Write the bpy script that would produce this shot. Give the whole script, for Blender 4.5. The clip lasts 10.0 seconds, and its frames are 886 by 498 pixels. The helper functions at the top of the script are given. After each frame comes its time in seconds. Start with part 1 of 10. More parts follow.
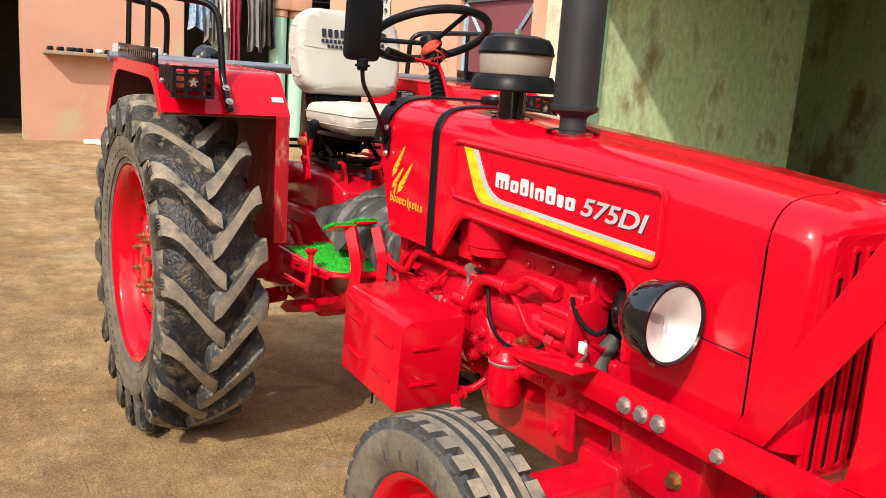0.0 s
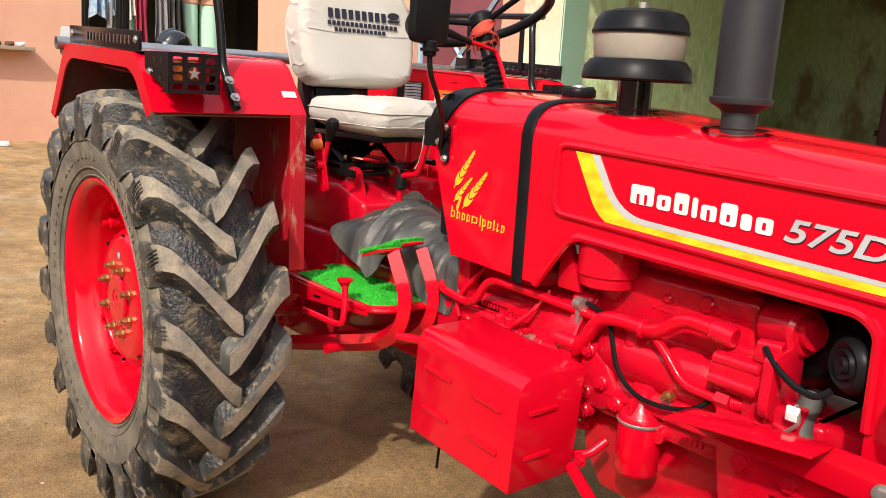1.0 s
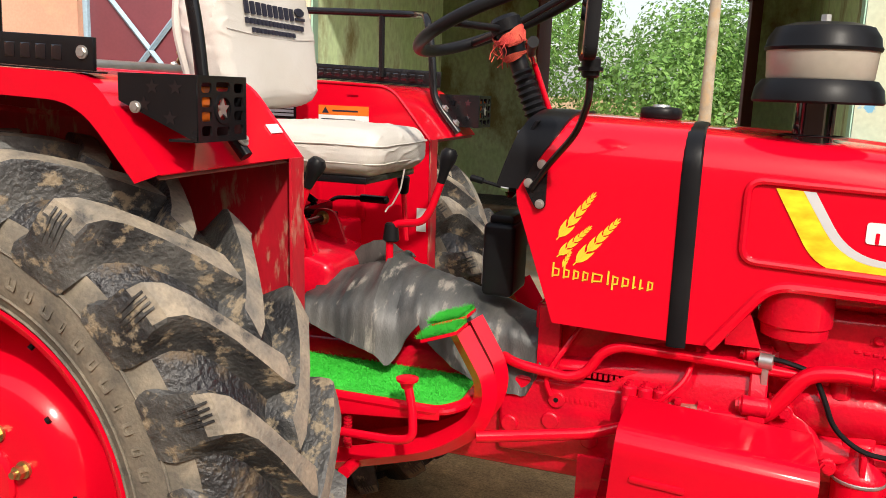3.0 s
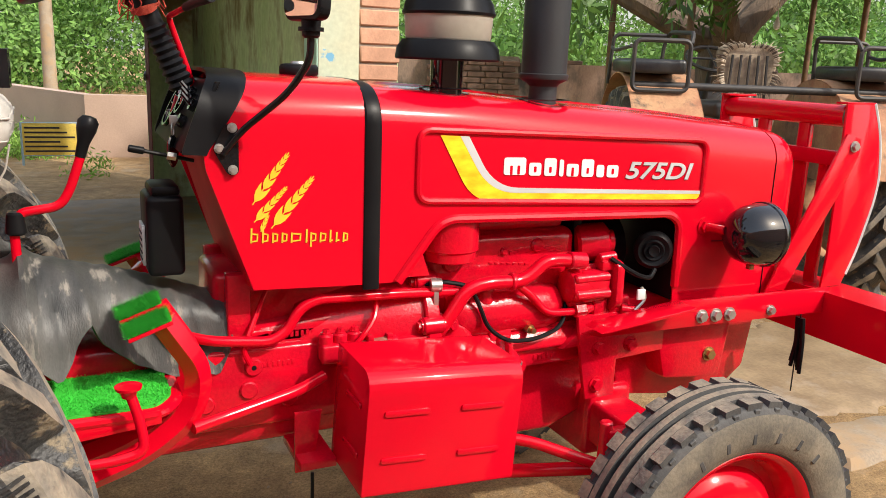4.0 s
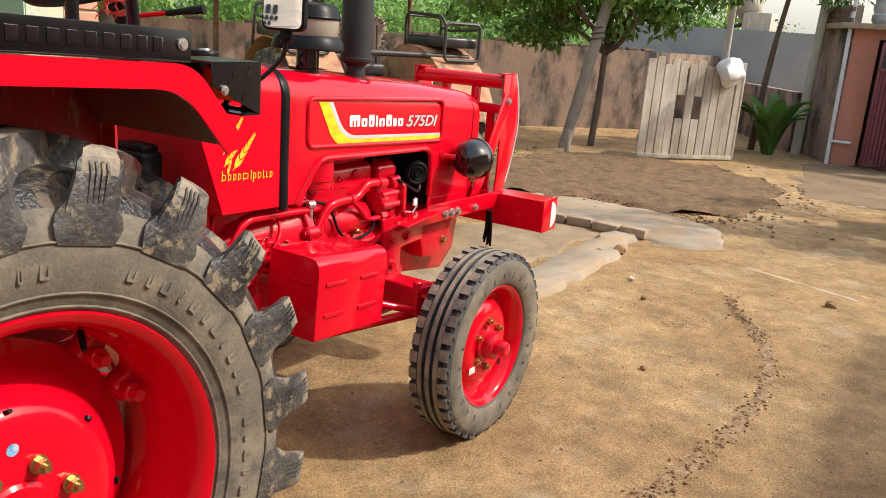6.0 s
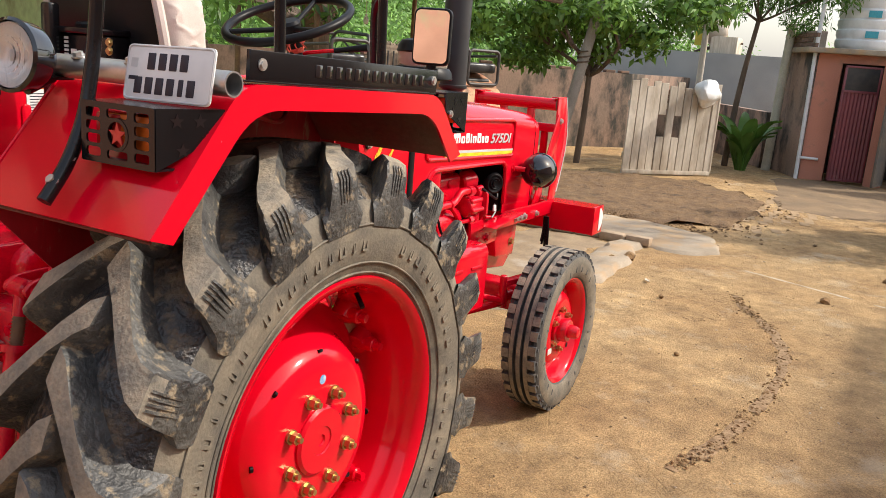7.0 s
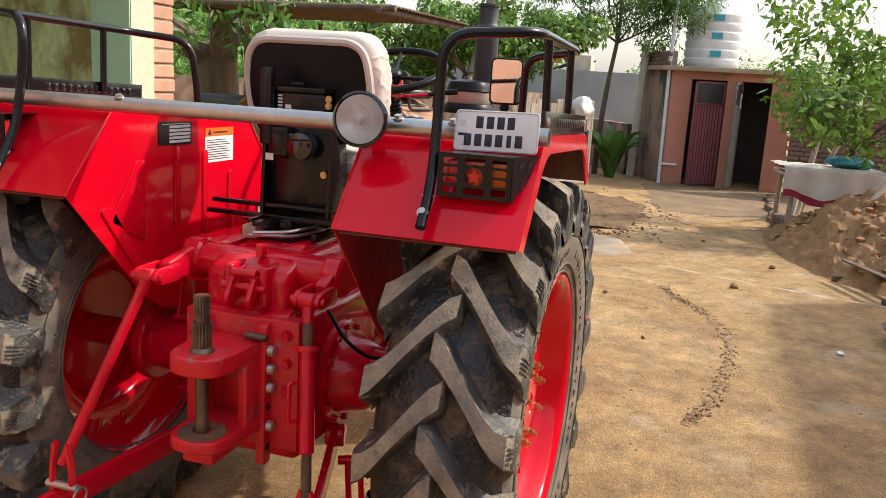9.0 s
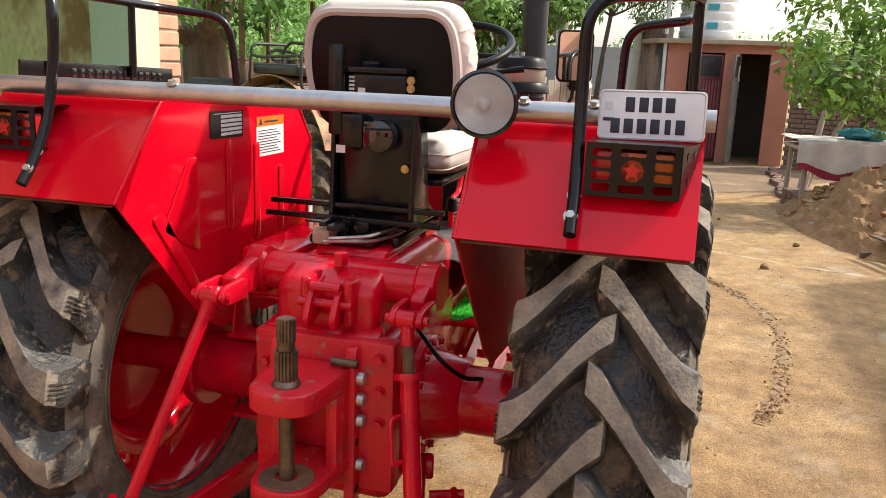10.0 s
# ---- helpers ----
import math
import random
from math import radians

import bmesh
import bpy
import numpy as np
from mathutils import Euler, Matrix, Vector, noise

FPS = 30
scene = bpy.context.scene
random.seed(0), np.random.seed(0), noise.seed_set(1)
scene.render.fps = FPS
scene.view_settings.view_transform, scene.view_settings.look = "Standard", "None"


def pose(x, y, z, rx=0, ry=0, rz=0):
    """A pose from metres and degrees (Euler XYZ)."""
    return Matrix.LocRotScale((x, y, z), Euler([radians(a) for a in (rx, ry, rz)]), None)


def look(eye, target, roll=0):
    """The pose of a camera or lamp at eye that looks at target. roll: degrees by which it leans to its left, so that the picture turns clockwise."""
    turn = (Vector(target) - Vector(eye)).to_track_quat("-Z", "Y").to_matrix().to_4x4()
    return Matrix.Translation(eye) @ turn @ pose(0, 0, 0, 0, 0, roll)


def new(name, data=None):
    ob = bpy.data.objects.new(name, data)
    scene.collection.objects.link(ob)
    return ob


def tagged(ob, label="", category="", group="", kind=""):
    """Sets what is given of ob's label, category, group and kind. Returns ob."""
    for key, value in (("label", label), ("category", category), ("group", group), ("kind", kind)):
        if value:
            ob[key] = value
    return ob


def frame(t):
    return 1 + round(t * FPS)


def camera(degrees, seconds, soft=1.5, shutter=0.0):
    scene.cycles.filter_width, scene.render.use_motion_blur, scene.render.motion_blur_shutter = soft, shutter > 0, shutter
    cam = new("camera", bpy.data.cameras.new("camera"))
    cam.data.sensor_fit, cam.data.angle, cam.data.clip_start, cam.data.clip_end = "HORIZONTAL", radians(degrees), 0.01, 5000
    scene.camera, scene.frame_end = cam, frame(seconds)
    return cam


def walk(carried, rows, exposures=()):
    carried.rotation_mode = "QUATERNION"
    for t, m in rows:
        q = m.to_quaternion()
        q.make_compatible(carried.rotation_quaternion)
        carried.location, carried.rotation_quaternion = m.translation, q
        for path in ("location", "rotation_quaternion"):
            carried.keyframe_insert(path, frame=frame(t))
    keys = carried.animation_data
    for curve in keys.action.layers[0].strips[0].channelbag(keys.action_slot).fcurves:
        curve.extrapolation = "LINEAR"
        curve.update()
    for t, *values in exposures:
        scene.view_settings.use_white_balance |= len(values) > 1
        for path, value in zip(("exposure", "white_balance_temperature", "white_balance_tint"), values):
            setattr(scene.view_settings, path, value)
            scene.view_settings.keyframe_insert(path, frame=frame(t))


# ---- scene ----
cam = camera(56.6, 10.0, 0.6)
PATH = [
    (0, (3.32, -1.572, 1.414), (1.667, -0.516, 1.023), 4.0),
    (0.5, (2.983, -1.623, 1.386), (1.394, -0.473, 0.993), 3.7),
    (1, (2.624, -1.676, 1.382), (1.114, -0.427, 0.984), 3.4),
    (1.5, (2.304, -1.819, 1.412), (0.871, -0.476, 1.034), 3.1),
    (2, (1.982, -1.853, 1.397), (0.684, -0.379, 1.02), 2.8),
    (2.2, (1.83, -1.862, 1.402), (0.626, -0.313, 1.012), 2.8),
    (3.3, (1.131, -1.974, 1.411), (0.876, -0.029, 1.021), 1.7),
    (3.5, (1.012, -1.917, 1.422), (1.08, 0.039, 1.008), 1.6),
    (4, (0.631, -1.924, 1.411), (1.469, -0.165, 0.961), 2.2),
    (4.5, (0.32, -1.996, 1.507), (1.526, -0.472, 1.032), 2.3),
    (5, (0.021, -2.107, 1.467), (1.452, -0.796, 0.986), 2.5),
    (5.2, (-0.13, -2.091, 1.465), (1.382, -0.879, 0.972), 3.0),
    (6.3, (-0.871, -2.058, 1.52), (0.798, -1.076, 1.02), 4.6),
    (6.5, (-1.006, -2.05, 1.526), (0.672, -1.071, 1.05), 4.6),
    (7, (-1.388, -1.881, 1.509), (0.322, -0.952, 1.048), 4.4),
    (7.5, (-1.686, -1.822, 1.526), (0.056, -0.958, 1.058), 4.5),
    (8, (-2.006, -1.719, 1.517), (-0.236, -0.906, 1.064), 3.6),
    (8.5, (-2.264, -1.408, 1.507), (-0.432, -0.729, 1.082), 3.4),
    (9, (-2.253, -1.269, 1.55), (-0.384, -0.681, 1.149), 3.4),
    (9.5, (-2.11, -1.155, 1.534), (-0.231, -0.602, 1.125), 2.7),
    (10, (-2.029, -0.855, 1.529), (-0.153, -0.325, 1.082), 2.2),
]
walk(cam, [(t, look(eye, target, roll)) for t, eye, target, roll in PATH], [(0, 0.25), (6, 0.33), (7, 0.39), (8, 0.46), (8.5, 0.47), (9, 0.40), (9.5, 0.44), (10, 0.58)])

# ---- light ----
world = bpy.data.worlds.new("sky")
scene.world = world
world.use_nodes = True
wn, wl = world.node_tree.nodes, world.node_tree.links
sky = wn.new("ShaderNodeTexSky")
sky.sky_type, sky.sun_disc = "NISHITA", False
sky.sun_elevation, sky.sun_rotation = radians(42), radians(147)
sky.air_density, sky.dust_density, sky.ozone_density = 1.2, 4.0, 1.0
haze = wn.new("ShaderNodeMix")  # bright haze spread evenly over the whole sky
haze.data_type, haze.blend_type = "RGBA", "ADD"
haze.inputs[0].default_value = 1.0
haze.inputs[7].default_value = (2.5, 2.53, 2.56, 1)
wl.new(sky.outputs[0], haze.inputs[6])
wl.new(haze.outputs[2], wn["Background"].inputs[0])
wn["Background"].inputs[1].default_value = 0.15
sun = new("sun", bpy.data.lights.new("sun", "SUN"))
sun.data.energy, sun.data.angle, sun.data.color = 3.2, radians(1.4), (1.0, 0.93, 0.82)
sun.matrix_world = look((6.2, -9.6, 10.2), (0, 0, 0))


# ---- materials ----
def material(name, base, rough=0.6, metal=0.0, coat=0.0, second=None, scale=6.0, amount=0.5, grain=60.0, bump=0.15,
             bump_dist=0.004, dirt=None, dirt_scale=3.0, dirt_cut=0.55, dirt_soft=0.2, stretch=(1, 1, 1), vary=0.0, spec=0.5, trans=0.0, alpha=1.0):
    """A surface of two tones at two scales, with relief, and stains of a third colour where dirt is given."""
    m = bpy.data.materials.new(name)
    m.use_nodes = True
    n, l = m.node_tree.nodes, m.node_tree.links
    b = n["Principled BSDF"]
    b.inputs["Metallic"].default_value = metal
    b.inputs["Coat Weight"].default_value = coat
    b.inputs["Coat Roughness"].default_value = 0.06
    b.inputs["Specular IOR Level"].default_value = spec
    b.inputs["Transmission Weight"].default_value = trans
    b.inputs["Alpha"].default_value = alpha
    tc = n.new("ShaderNodeTexCoord")
    mp = n.new("ShaderNodeMapping")
    mp.inputs["Scale"].default_value = stretch
    l.new(tc.outputs["Object"], mp.inputs[0])
    n1 = n.new("ShaderNodeTexNoise")
    n1.inputs["Scale"].default_value, n1.inputs["Detail"].default_value = scale, 6
    n2 = n.new("ShaderNodeTexNoise")
    n2.inputs["Scale"].default_value, n2.inputs["Detail"].default_value = grain, 4
    l.new(mp.outputs[0], n1.inputs["Vector"]), l.new(mp.outputs[0], n2.inputs["Vector"])
    second = second or tuple(c * 0.8 for c in base)
    r1 = n.new("ShaderNodeValToRGB")
    r1.color_ramp.elements[0].position, r1.color_ramp.elements[1].position = 0.35, 0.68
    r1.color_ramp.elements[0].color, r1.color_ramp.elements[1].color = (*base, 1), (*second, 1)
    l.new(n1.outputs[0], r1.inputs[0])
    mix = n.new("ShaderNodeMix")
    mix.data_type, mix.blend_type = "RGBA", "MULTIPLY"
    mix.inputs[0].default_value = amount
    g = n.new("ShaderNodeValToRGB")
    g.color_ramp.elements[0].position, g.color_ramp.elements[1].position = 0.3, 0.7
    g.color_ramp.elements[0].color, g.color_ramp.elements[1].color = (0.72, 0.72, 0.72, 1), (1.1, 1.1, 1.1, 1)
    l.new(n2.outputs[0], g.inputs[0])
    l.new(r1.outputs[0], mix.inputs[6]), l.new(g.outputs[0], mix.inputs[7])
    colour = mix.outputs[2]
    rough_out = None
    if dirt:
        n3 = n.new("ShaderNodeTexNoise")
        n3.inputs["Scale"].default_value, n3.inputs["Detail"].default_value, n3.inputs["Roughness"].default_value = dirt_scale, 9, 0.65
        l.new(mp.outputs[0], n3.inputs["Vector"])
        r3 = n.new("ShaderNodeMapRange")
        r3.inputs[1].default_value, r3.inputs[2].default_value = dirt_cut, dirt_cut + dirt_soft
        l.new(n3.outputs[0], r3.inputs[0])
        m3 = n.new("ShaderNodeMix")
        m3.data_type = "RGBA"
        m3.inputs[7].default_value = (*dirt, 1)
        l.new(r3.outputs[0], m3.inputs[0]), l.new(colour, m3.inputs[6])
        colour = m3.outputs[2]
        rr = n.new("ShaderNodeMapRange")
        rr.inputs[3].default_value, rr.inputs[4].default_value = rough, max(rough, 0.8)
        l.new(r3.outputs[0], rr.inputs[0])
        rough_out = rr.outputs[0]
    if vary:
        oi = n.new("ShaderNodeObjectInfo")
        hv = n.new("ShaderNodeHueSaturation")
        vr = n.new("ShaderNodeMapRange")
        vr.inputs[3].default_value, vr.inputs[4].default_value = 1 - vary, 1 + vary
        l.new(oi.outputs["Random"], vr.inputs[0]), l.new(vr.outputs[0], hv.inputs["Value"]), l.new(colour, hv.inputs["Color"])
        colour = hv.outputs[0]
    l.new(colour, b.inputs["Base Color"])
    if rough_out is None:
        rr = n.new("ShaderNodeMapRange")
        rr.inputs[3].default_value, rr.inputs[4].default_value = rough * 0.85, min(1, rough * 1.2)
        l.new(n1.outputs[0], rr.inputs[0])
        rough_out = rr.outputs[0]
    l.new(rough_out, b.inputs["Roughness"])
    if bump:
        bp = n.new("ShaderNodeBump")
        bp.inputs["Strength"].default_value, bp.inputs["Distance"].default_value = bump, bump_dist
        l.new(n2.outputs[0], bp.inputs["Height"]), l.new(bp.outputs[0], b.inputs["Normal"])
    return m


RED = material("red_paint", (0.66, 0.002, 0.016), 0.13, coat=0.28, spec=0.22, second=(0.60, 0.002, 0.016), scale=3, amount=0.08, grain=220, bump=0.012, bump_dist=0.0015)
RED_CAST = material("red_cast_iron_paint", (0.67, 0.003, 0.020), 0.17, coat=0.4, spec=0.25, second=(0.50, 0.004, 0.02), scale=12, amount=0.4, grain=140, bump=0.35,
                    bump_dist=0.003, dirt=(0.26, 0.07, 0.05), dirt_scale=9, dirt_cut=0.68, dirt_soft=0.16)
RED_MATTE = material("dull_red_paint", (0.60, 0.004, 0.018), 0.55, second=(0.50, 0.008, 0.02), scale=6, amount=0.2, grain=120, bump=0.05, spec=0.15)
RED_WORN = material("worn_red_paint", (0.70, 0.008, 0.024), 0.4, second=(0.56, 0.012, 0.024), scale=12, amount=0.4, grain=90, bump=0.3, bump_dist=0.003,
                    dirt=(0.33, 0.15, 0.11), dirt_scale=24, dirt_cut=0.60, dirt_soft=0.08)
RED_DUSTY = material("dusty_red_paint", (0.52, 0.006, 0.02), 0.45, second=(0.36, 0.01, 0.02), scale=5, amount=0.4, grain=70, bump=0.08, bump_dist=0.002,
                     dirt=(0.42, 0.24, 0.16), dirt_scale=16, dirt_cut=0.55, dirt_soft=0.12, stretch=(1.6, 1.6, 0.5))
RUBBER = material("tyre_rubber", (0.019, 0.019, 0.020), 0.48, second=(0.105, 0.102, 0.094), scale=9, amount=0.85, grain=95, bump=0.8, bump_dist=0.006,
                  dirt=(0.24, 0.19, 0.125), dirt_scale=26, dirt_cut=0.54, dirt_soft=0.08)
TREAD_FLOOR = material("crusted_tread_rubber", (0.012, 0.012, 0.014), 0.36, second=(0.040, 0.038, 0.036), scale=7, amount=0.6, grain=90, bump=0.9, bump_dist=0.008,
                       dirt=(0.15, 0.105, 0.06), dirt_scale=15, dirt_cut=0.50, dirt_soft=0.16)
LUG_TOP = material("worn_lug_rubber", (0.33, 0.275, 0.20), 0.88, second=(0.16, 0.147, 0.125), scale=16, amount=0.8, grain=120, bump=0.7, bump_dist=0.004,
                   dirt=(0.055, 0.053, 0.05), dirt_scale=15, dirt_cut=0.57, dirt_soft=0.12)
SIDEWALL = material("dusty_sidewall", (0.20, 0.17, 0.125), 0.85, second=(0.10, 0.09, 0.075), scale=12, amount=0.7, grain=150, bump=0.45, bump_dist=0.003,
                    dirt=(0.30, 0.25, 0.18), dirt_scale=9, dirt_cut=0.52, dirt_soft=0.22)
RIB_RUBBER = material("front_tyre_rubber", (0.040, 0.041, 0.043), 0.65, second=(0.085, 0.083, 0.08), scale=10, amount=0.6, grain=120, bump=0.4, bump_dist=0.003,
                      dirt=(0.24, 0.20, 0.15), dirt_scale=12, dirt_cut=0.6, dirt_soft=0.16)
BLACK = material("black_enamel", (0.006, 0.006, 0.007), 0.2, second=(0.010, 0.010, 0.011), scale=5, amount=0.2, grain=80, bump=0.04, spec=0.32, dirt=(0.07, 0.058, 0.045), dirt_scale=14, dirt_cut=0.69, dirt_soft=0.12)
BLACK_GLOSS = material("black_gloss", (0.008, 0.008, 0.010), 0.07, coat=0.6, amount=0.05, bump=0)
BLACK_PLASTIC = material("black_plastic", (0.006, 0.006, 0.007), 0.36, second=(0.011, 0.011, 0.012), scale=6, amount=0.2, grain=300, bump=0.1, bump_dist=0.001, spec=0.14)
EXHAUST = material("exhaust_heat_black", (0.018, 0.019, 0.022), 0.5, second=(0.030, 0.031, 0.034), scale=4, amount=0.3, grain=200, bump=0.06)
STEEL = material("galvanised_pipe", (0.52, 0.52, 0.52), 0.33, metal=0.85, second=(0.40, 0.40, 0.41), scale=9, amount=0.3, grain=60, bump=0.05,
                 dirt=(0.28, 0.22, 0.16), dirt_scale=14, dirt_cut=0.66, dirt_soft=0.1)
ZINC = material("zinc_bolt", (0.58, 0.57, 0.54), 0.35, metal=0.8, amount=0.3)
BRASS = material("brass_plated_nut", (0.55, 0.40, 0.18), 0.3, metal=0.9, amount=0.3)
SHAFT = material("rusty_shaft_steel", (0.22, 0.17, 0.12), 0.4, metal=0.7, second=(0.10, 0.07, 0.045), scale=20, amount=0.5)
RUST = material("rust", (0.20, 0.11, 0.055), 0.8, second=(0.09, 0.055, 0.035), scale=10, amount=0.5, bump=0.4)
CANVAS = material("cream_canvas", (0.56, 0.53, 0.485), 0.85, second=(0.50, 0.465, 0.41), scale=5, amount=0.3, grain=420, bump=0.25, bump_dist=0.0015, spec=0.3,
                  dirt=(0.42, 0.34, 0.25), dirt_scale=4, dirt_cut=0.62, dirt_soft=0.3)
WHITE = material("white_paint", (0.78, 0.78, 0.77), 0.4, amount=0.1, bump=0.02)
SILVER = material("silver_foil", (0.62, 0.63, 0.64), 0.4, metal=0.15, amount=0.05, bump=0)
GOLD = material("gold_print", (0.80, 0.50, 0.03), 0.4, second=(0.85, 0.58, 0.05), amount=0.05, bump=0)
YELLOW = material("yellow_flame_print", (0.90, 0.72, 0.03), 0.3, second=(0.88, 0.42, 0.01), scale=22, amount=0.1, bump=0, stretch=(1, 1, 2.4))
ORANGE = material("orange_lens", (0.75, 0.16, 0.02), 0.25, amount=0.1, bump=0)
RED_LENS = material("red_lens", (0.55, 0.02, 0.02), 0.2, amount=0.1, bump=0)
INK = material("dark_ink", (0.015, 0.015, 0.03), 0.5, amount=0.05, bump=0)
TURF = material("green_turf", (0.03, 0.47, 0.03), 0.8, second=(0.05, 0.60, 0.05), scale=14, amount=0.4, grain=200, bump=0.5)
THREAD = material("red_thread", (0.50, 0.035, 0.03), 0.85, second=(0.55, 0.10, 0.05), scale=30, amount=0.4, grain=300, bump=0.4)
OLD_RUBBER = material("torn_inner_tube", (0.032, 0.034, 0.034), 0.48, second=(0.10, 0.098, 0.092), scale=6, amount=0.6, grain=120, bump=0.25, bump_dist=0.003,
                      dirt=(0.24, 0.22, 0.19), dirt_scale=9, dirt_cut=0.58, dirt_soft=0.08, stretch=(3.2, 1.0, 1.0))
HOSE_RUBBER = material("perished_hose", (0.05, 0.05, 0.048), 0.6, second=(0.09, 0.085, 0.08), scale=12, amount=0.5, grain=160, bump=0.2)
CHROME = material("lamp_reflector", (0.96, 0.95, 0.93), 0.38, metal=0.55, amount=0.0, bump=0)
MIRROR = material("mirror_glass", (0.86, 0.86, 0.86), 0.02, metal=1.0, amount=0.0, bump=0)
GLASS = material("lamp_glass", (0.97, 0.97, 0.97), 0.10, amount=0.0, bump=0.25, bump_dist=0.004, grain=120, stretch=(1, 1, 0.05), trans=1.0)
BOWL = material("smoky_plastic_bowl", (0.62, 0.56, 0.47), 0.25, second=(0.55, 0.49, 0.40), amount=0.2, trans=0.35, bump=0.0)


# ---- mesh helpers ----
def add(bm, tmp, m=None):
    if m is not None:
        tmp.transform(m)
    me = bpy.data.meshes.new("tmp")
    tmp.to_mesh(me)
    bm.from_mesh(me)
    bpy.data.meshes.remove(me)
    tmp.free()
    return bm


def cat(*bms):
    out = bmesh.new()
    for b in bms:
        add(out, b)
    return out


def mesh_of(name, bm, mat, sharp=38):
    bmesh.ops.recalc_face_normals(bm, faces=bm.faces)
    for f in bm.faces:
        f.smooth = True
    lim = radians(sharp)
    for e in bm.edges:
        e.smooth = len(e.link_faces) == 2 and e.calc_face_angle(0) < lim
    me = bpy.data.meshes.new(name)
    bm.to_mesh(me)
    bm.free()
    for mt in (mat if isinstance(mat, (list, tuple)) else [mat]):
        me.materials.append(mt)
    return me


def part(name, bm, mat, parent=None, label="", sharp=38):
    """One mesh object out of a bmesh, under its thing or part (in the same axes)."""
    ob = new(name, mesh_of(name, bm, mat, sharp))
    if parent is not None:
        ob.parent = parent
    if label:
        tagged(ob, label)
    return ob


def thing(name, label, category, at=(0, 0, 0), turn=0, group="", kind=""):
    """An Empty at a thing's base; its parts are built in its axes."""
    ob = new(name)
    ob.empty_display_size = 0.1
    ob.matrix_basis = pose(*at, 0, 0, turn)
    return tagged(ob, label, category, group, kind)


def solid(name, bm, mat, label, category, at=(0, 0, 0), turn=0, group="", kind="", sharp=38):
    """A thing that is one mesh."""
    ob = part(name, bm, mat, None, "", sharp)
    ob.matrix_basis = pose(*at, 0, 0, turn)
    return tagged(ob, label, category, group, kind)


def box(x0, x1, y0, y1, z0, z1, bev=0.004, seg=2):
    bm = bmesh.new()
    bmesh.ops.create_cube(bm, size=1)
    bm.transform(Matrix.Translation(((x0 + x1) / 2, (y0 + y1) / 2, (z0 + z1) / 2)) @ Matrix.Diagonal((abs(x1 - x0), abs(y1 - y0), abs(z1 - z0), 1)))
    if bev:
        bmesh.ops.bevel(bm, geom=list(bm.edges), offset=bev, segments=seg, affect="EDGES", profile=0.5)
    return bm


def frame_of(d):
    d = Vector(d).normalized()
    a = Vector((0, 0, 1)) if abs(d.z) < 0.9 else Vector((1, 0, 0))
    u = a.cross(d).normalized()
    return u, d.cross(u)


def cyl(p, q, r, r2=None, seg=20, bev=0.0):
    p, q = Vector(p), Vector(q)
    bm = bmesh.new()
    u, v = frame_of(q - p)
    r2 = r if r2 is None else r2
    d = (q - p).normalized()
    prof = [(0, r), (1, r2)]
    L = (q - p).length
    if bev:
        prof = [(0, r - bev), (bev / L, r), (1 - bev / L, r2), (1, r2 - bev)]
    rings = []
    for t, rr in prof:
        c = p + d * (L * t)
        rings.append([bm.verts.new(c + rr * (math.cos(a) * u + math.sin(a) * v)) for a in (2 * math.pi * i / seg for i in range(seg))])
    for a, b in zip(rings, rings[1:]):
        for i in range(seg):
            bm.faces.new((a[i], a[(i + 1) % seg], b[(i + 1) % seg], b[i]))
    bm.faces.new(rings[0][::-1]), bm.faces.new(rings[-1])
    return bm


def bend(points, rad=0.03, n=5):
    """A line through the points with its corners rounded."""
    P = [Vector(p) for p in points]
    out = [P[0]]
    for a, b, c in zip(P, P[1:], P[2:]):
        r1 = min(rad, (a - b).length * 0.48, (c - b).length * 0.48)
        s, e = b + (a - b).normalized() * r1, b + (c - b).normalized() * r1
        for i in range(n + 1):
            t = i / n
            out.append((1 - t) ** 2 * s + 2 * t * (1 - t) * b + t * t * e)
    out.append(P[-1])
    return out


def tube(points, r, seg=12, rad=0.03, closed=False, r_end=None, n=5):
    P = bend(points, rad, n) if rad and not closed else [Vector(p) for p in points]
    bm = bmesh.new()
    rings, N = [], len(P)
    u = None
    for i, p in enumerate(P):
        d = (P[(i + 1) % N] - P[i - 1]) if closed or 0 < i < N - 1 else (P[1] - P[0] if i == 0 else P[-1] - P[-2])
        d.normalize()
        u = frame_of(d)[0] if u is None else (u - d * u.dot(d)).normalized()
        v = d.cross(u)
        rr = r if r_end is None else r + (r_end - r) * i / (N - 1)
        rings.append([bm.verts.new(p + rr * (math.cos(a) * u + math.sin(a) * v)) for a in (2 * math.pi * k / seg for k in range(seg))])
    pairs = list(zip(rings, rings[1:])) + ([(rings[-1], rings[0])] if closed else [])
    for a, b in pairs:
        for k in range(seg):
            bm.faces.new((a[k], a[(k + 1) % seg], b[(k + 1) % seg], b[k]))
    if not closed:
        bm.faces.new(rings[0][::-1]), bm.faces.new(rings[-1])
    return bm


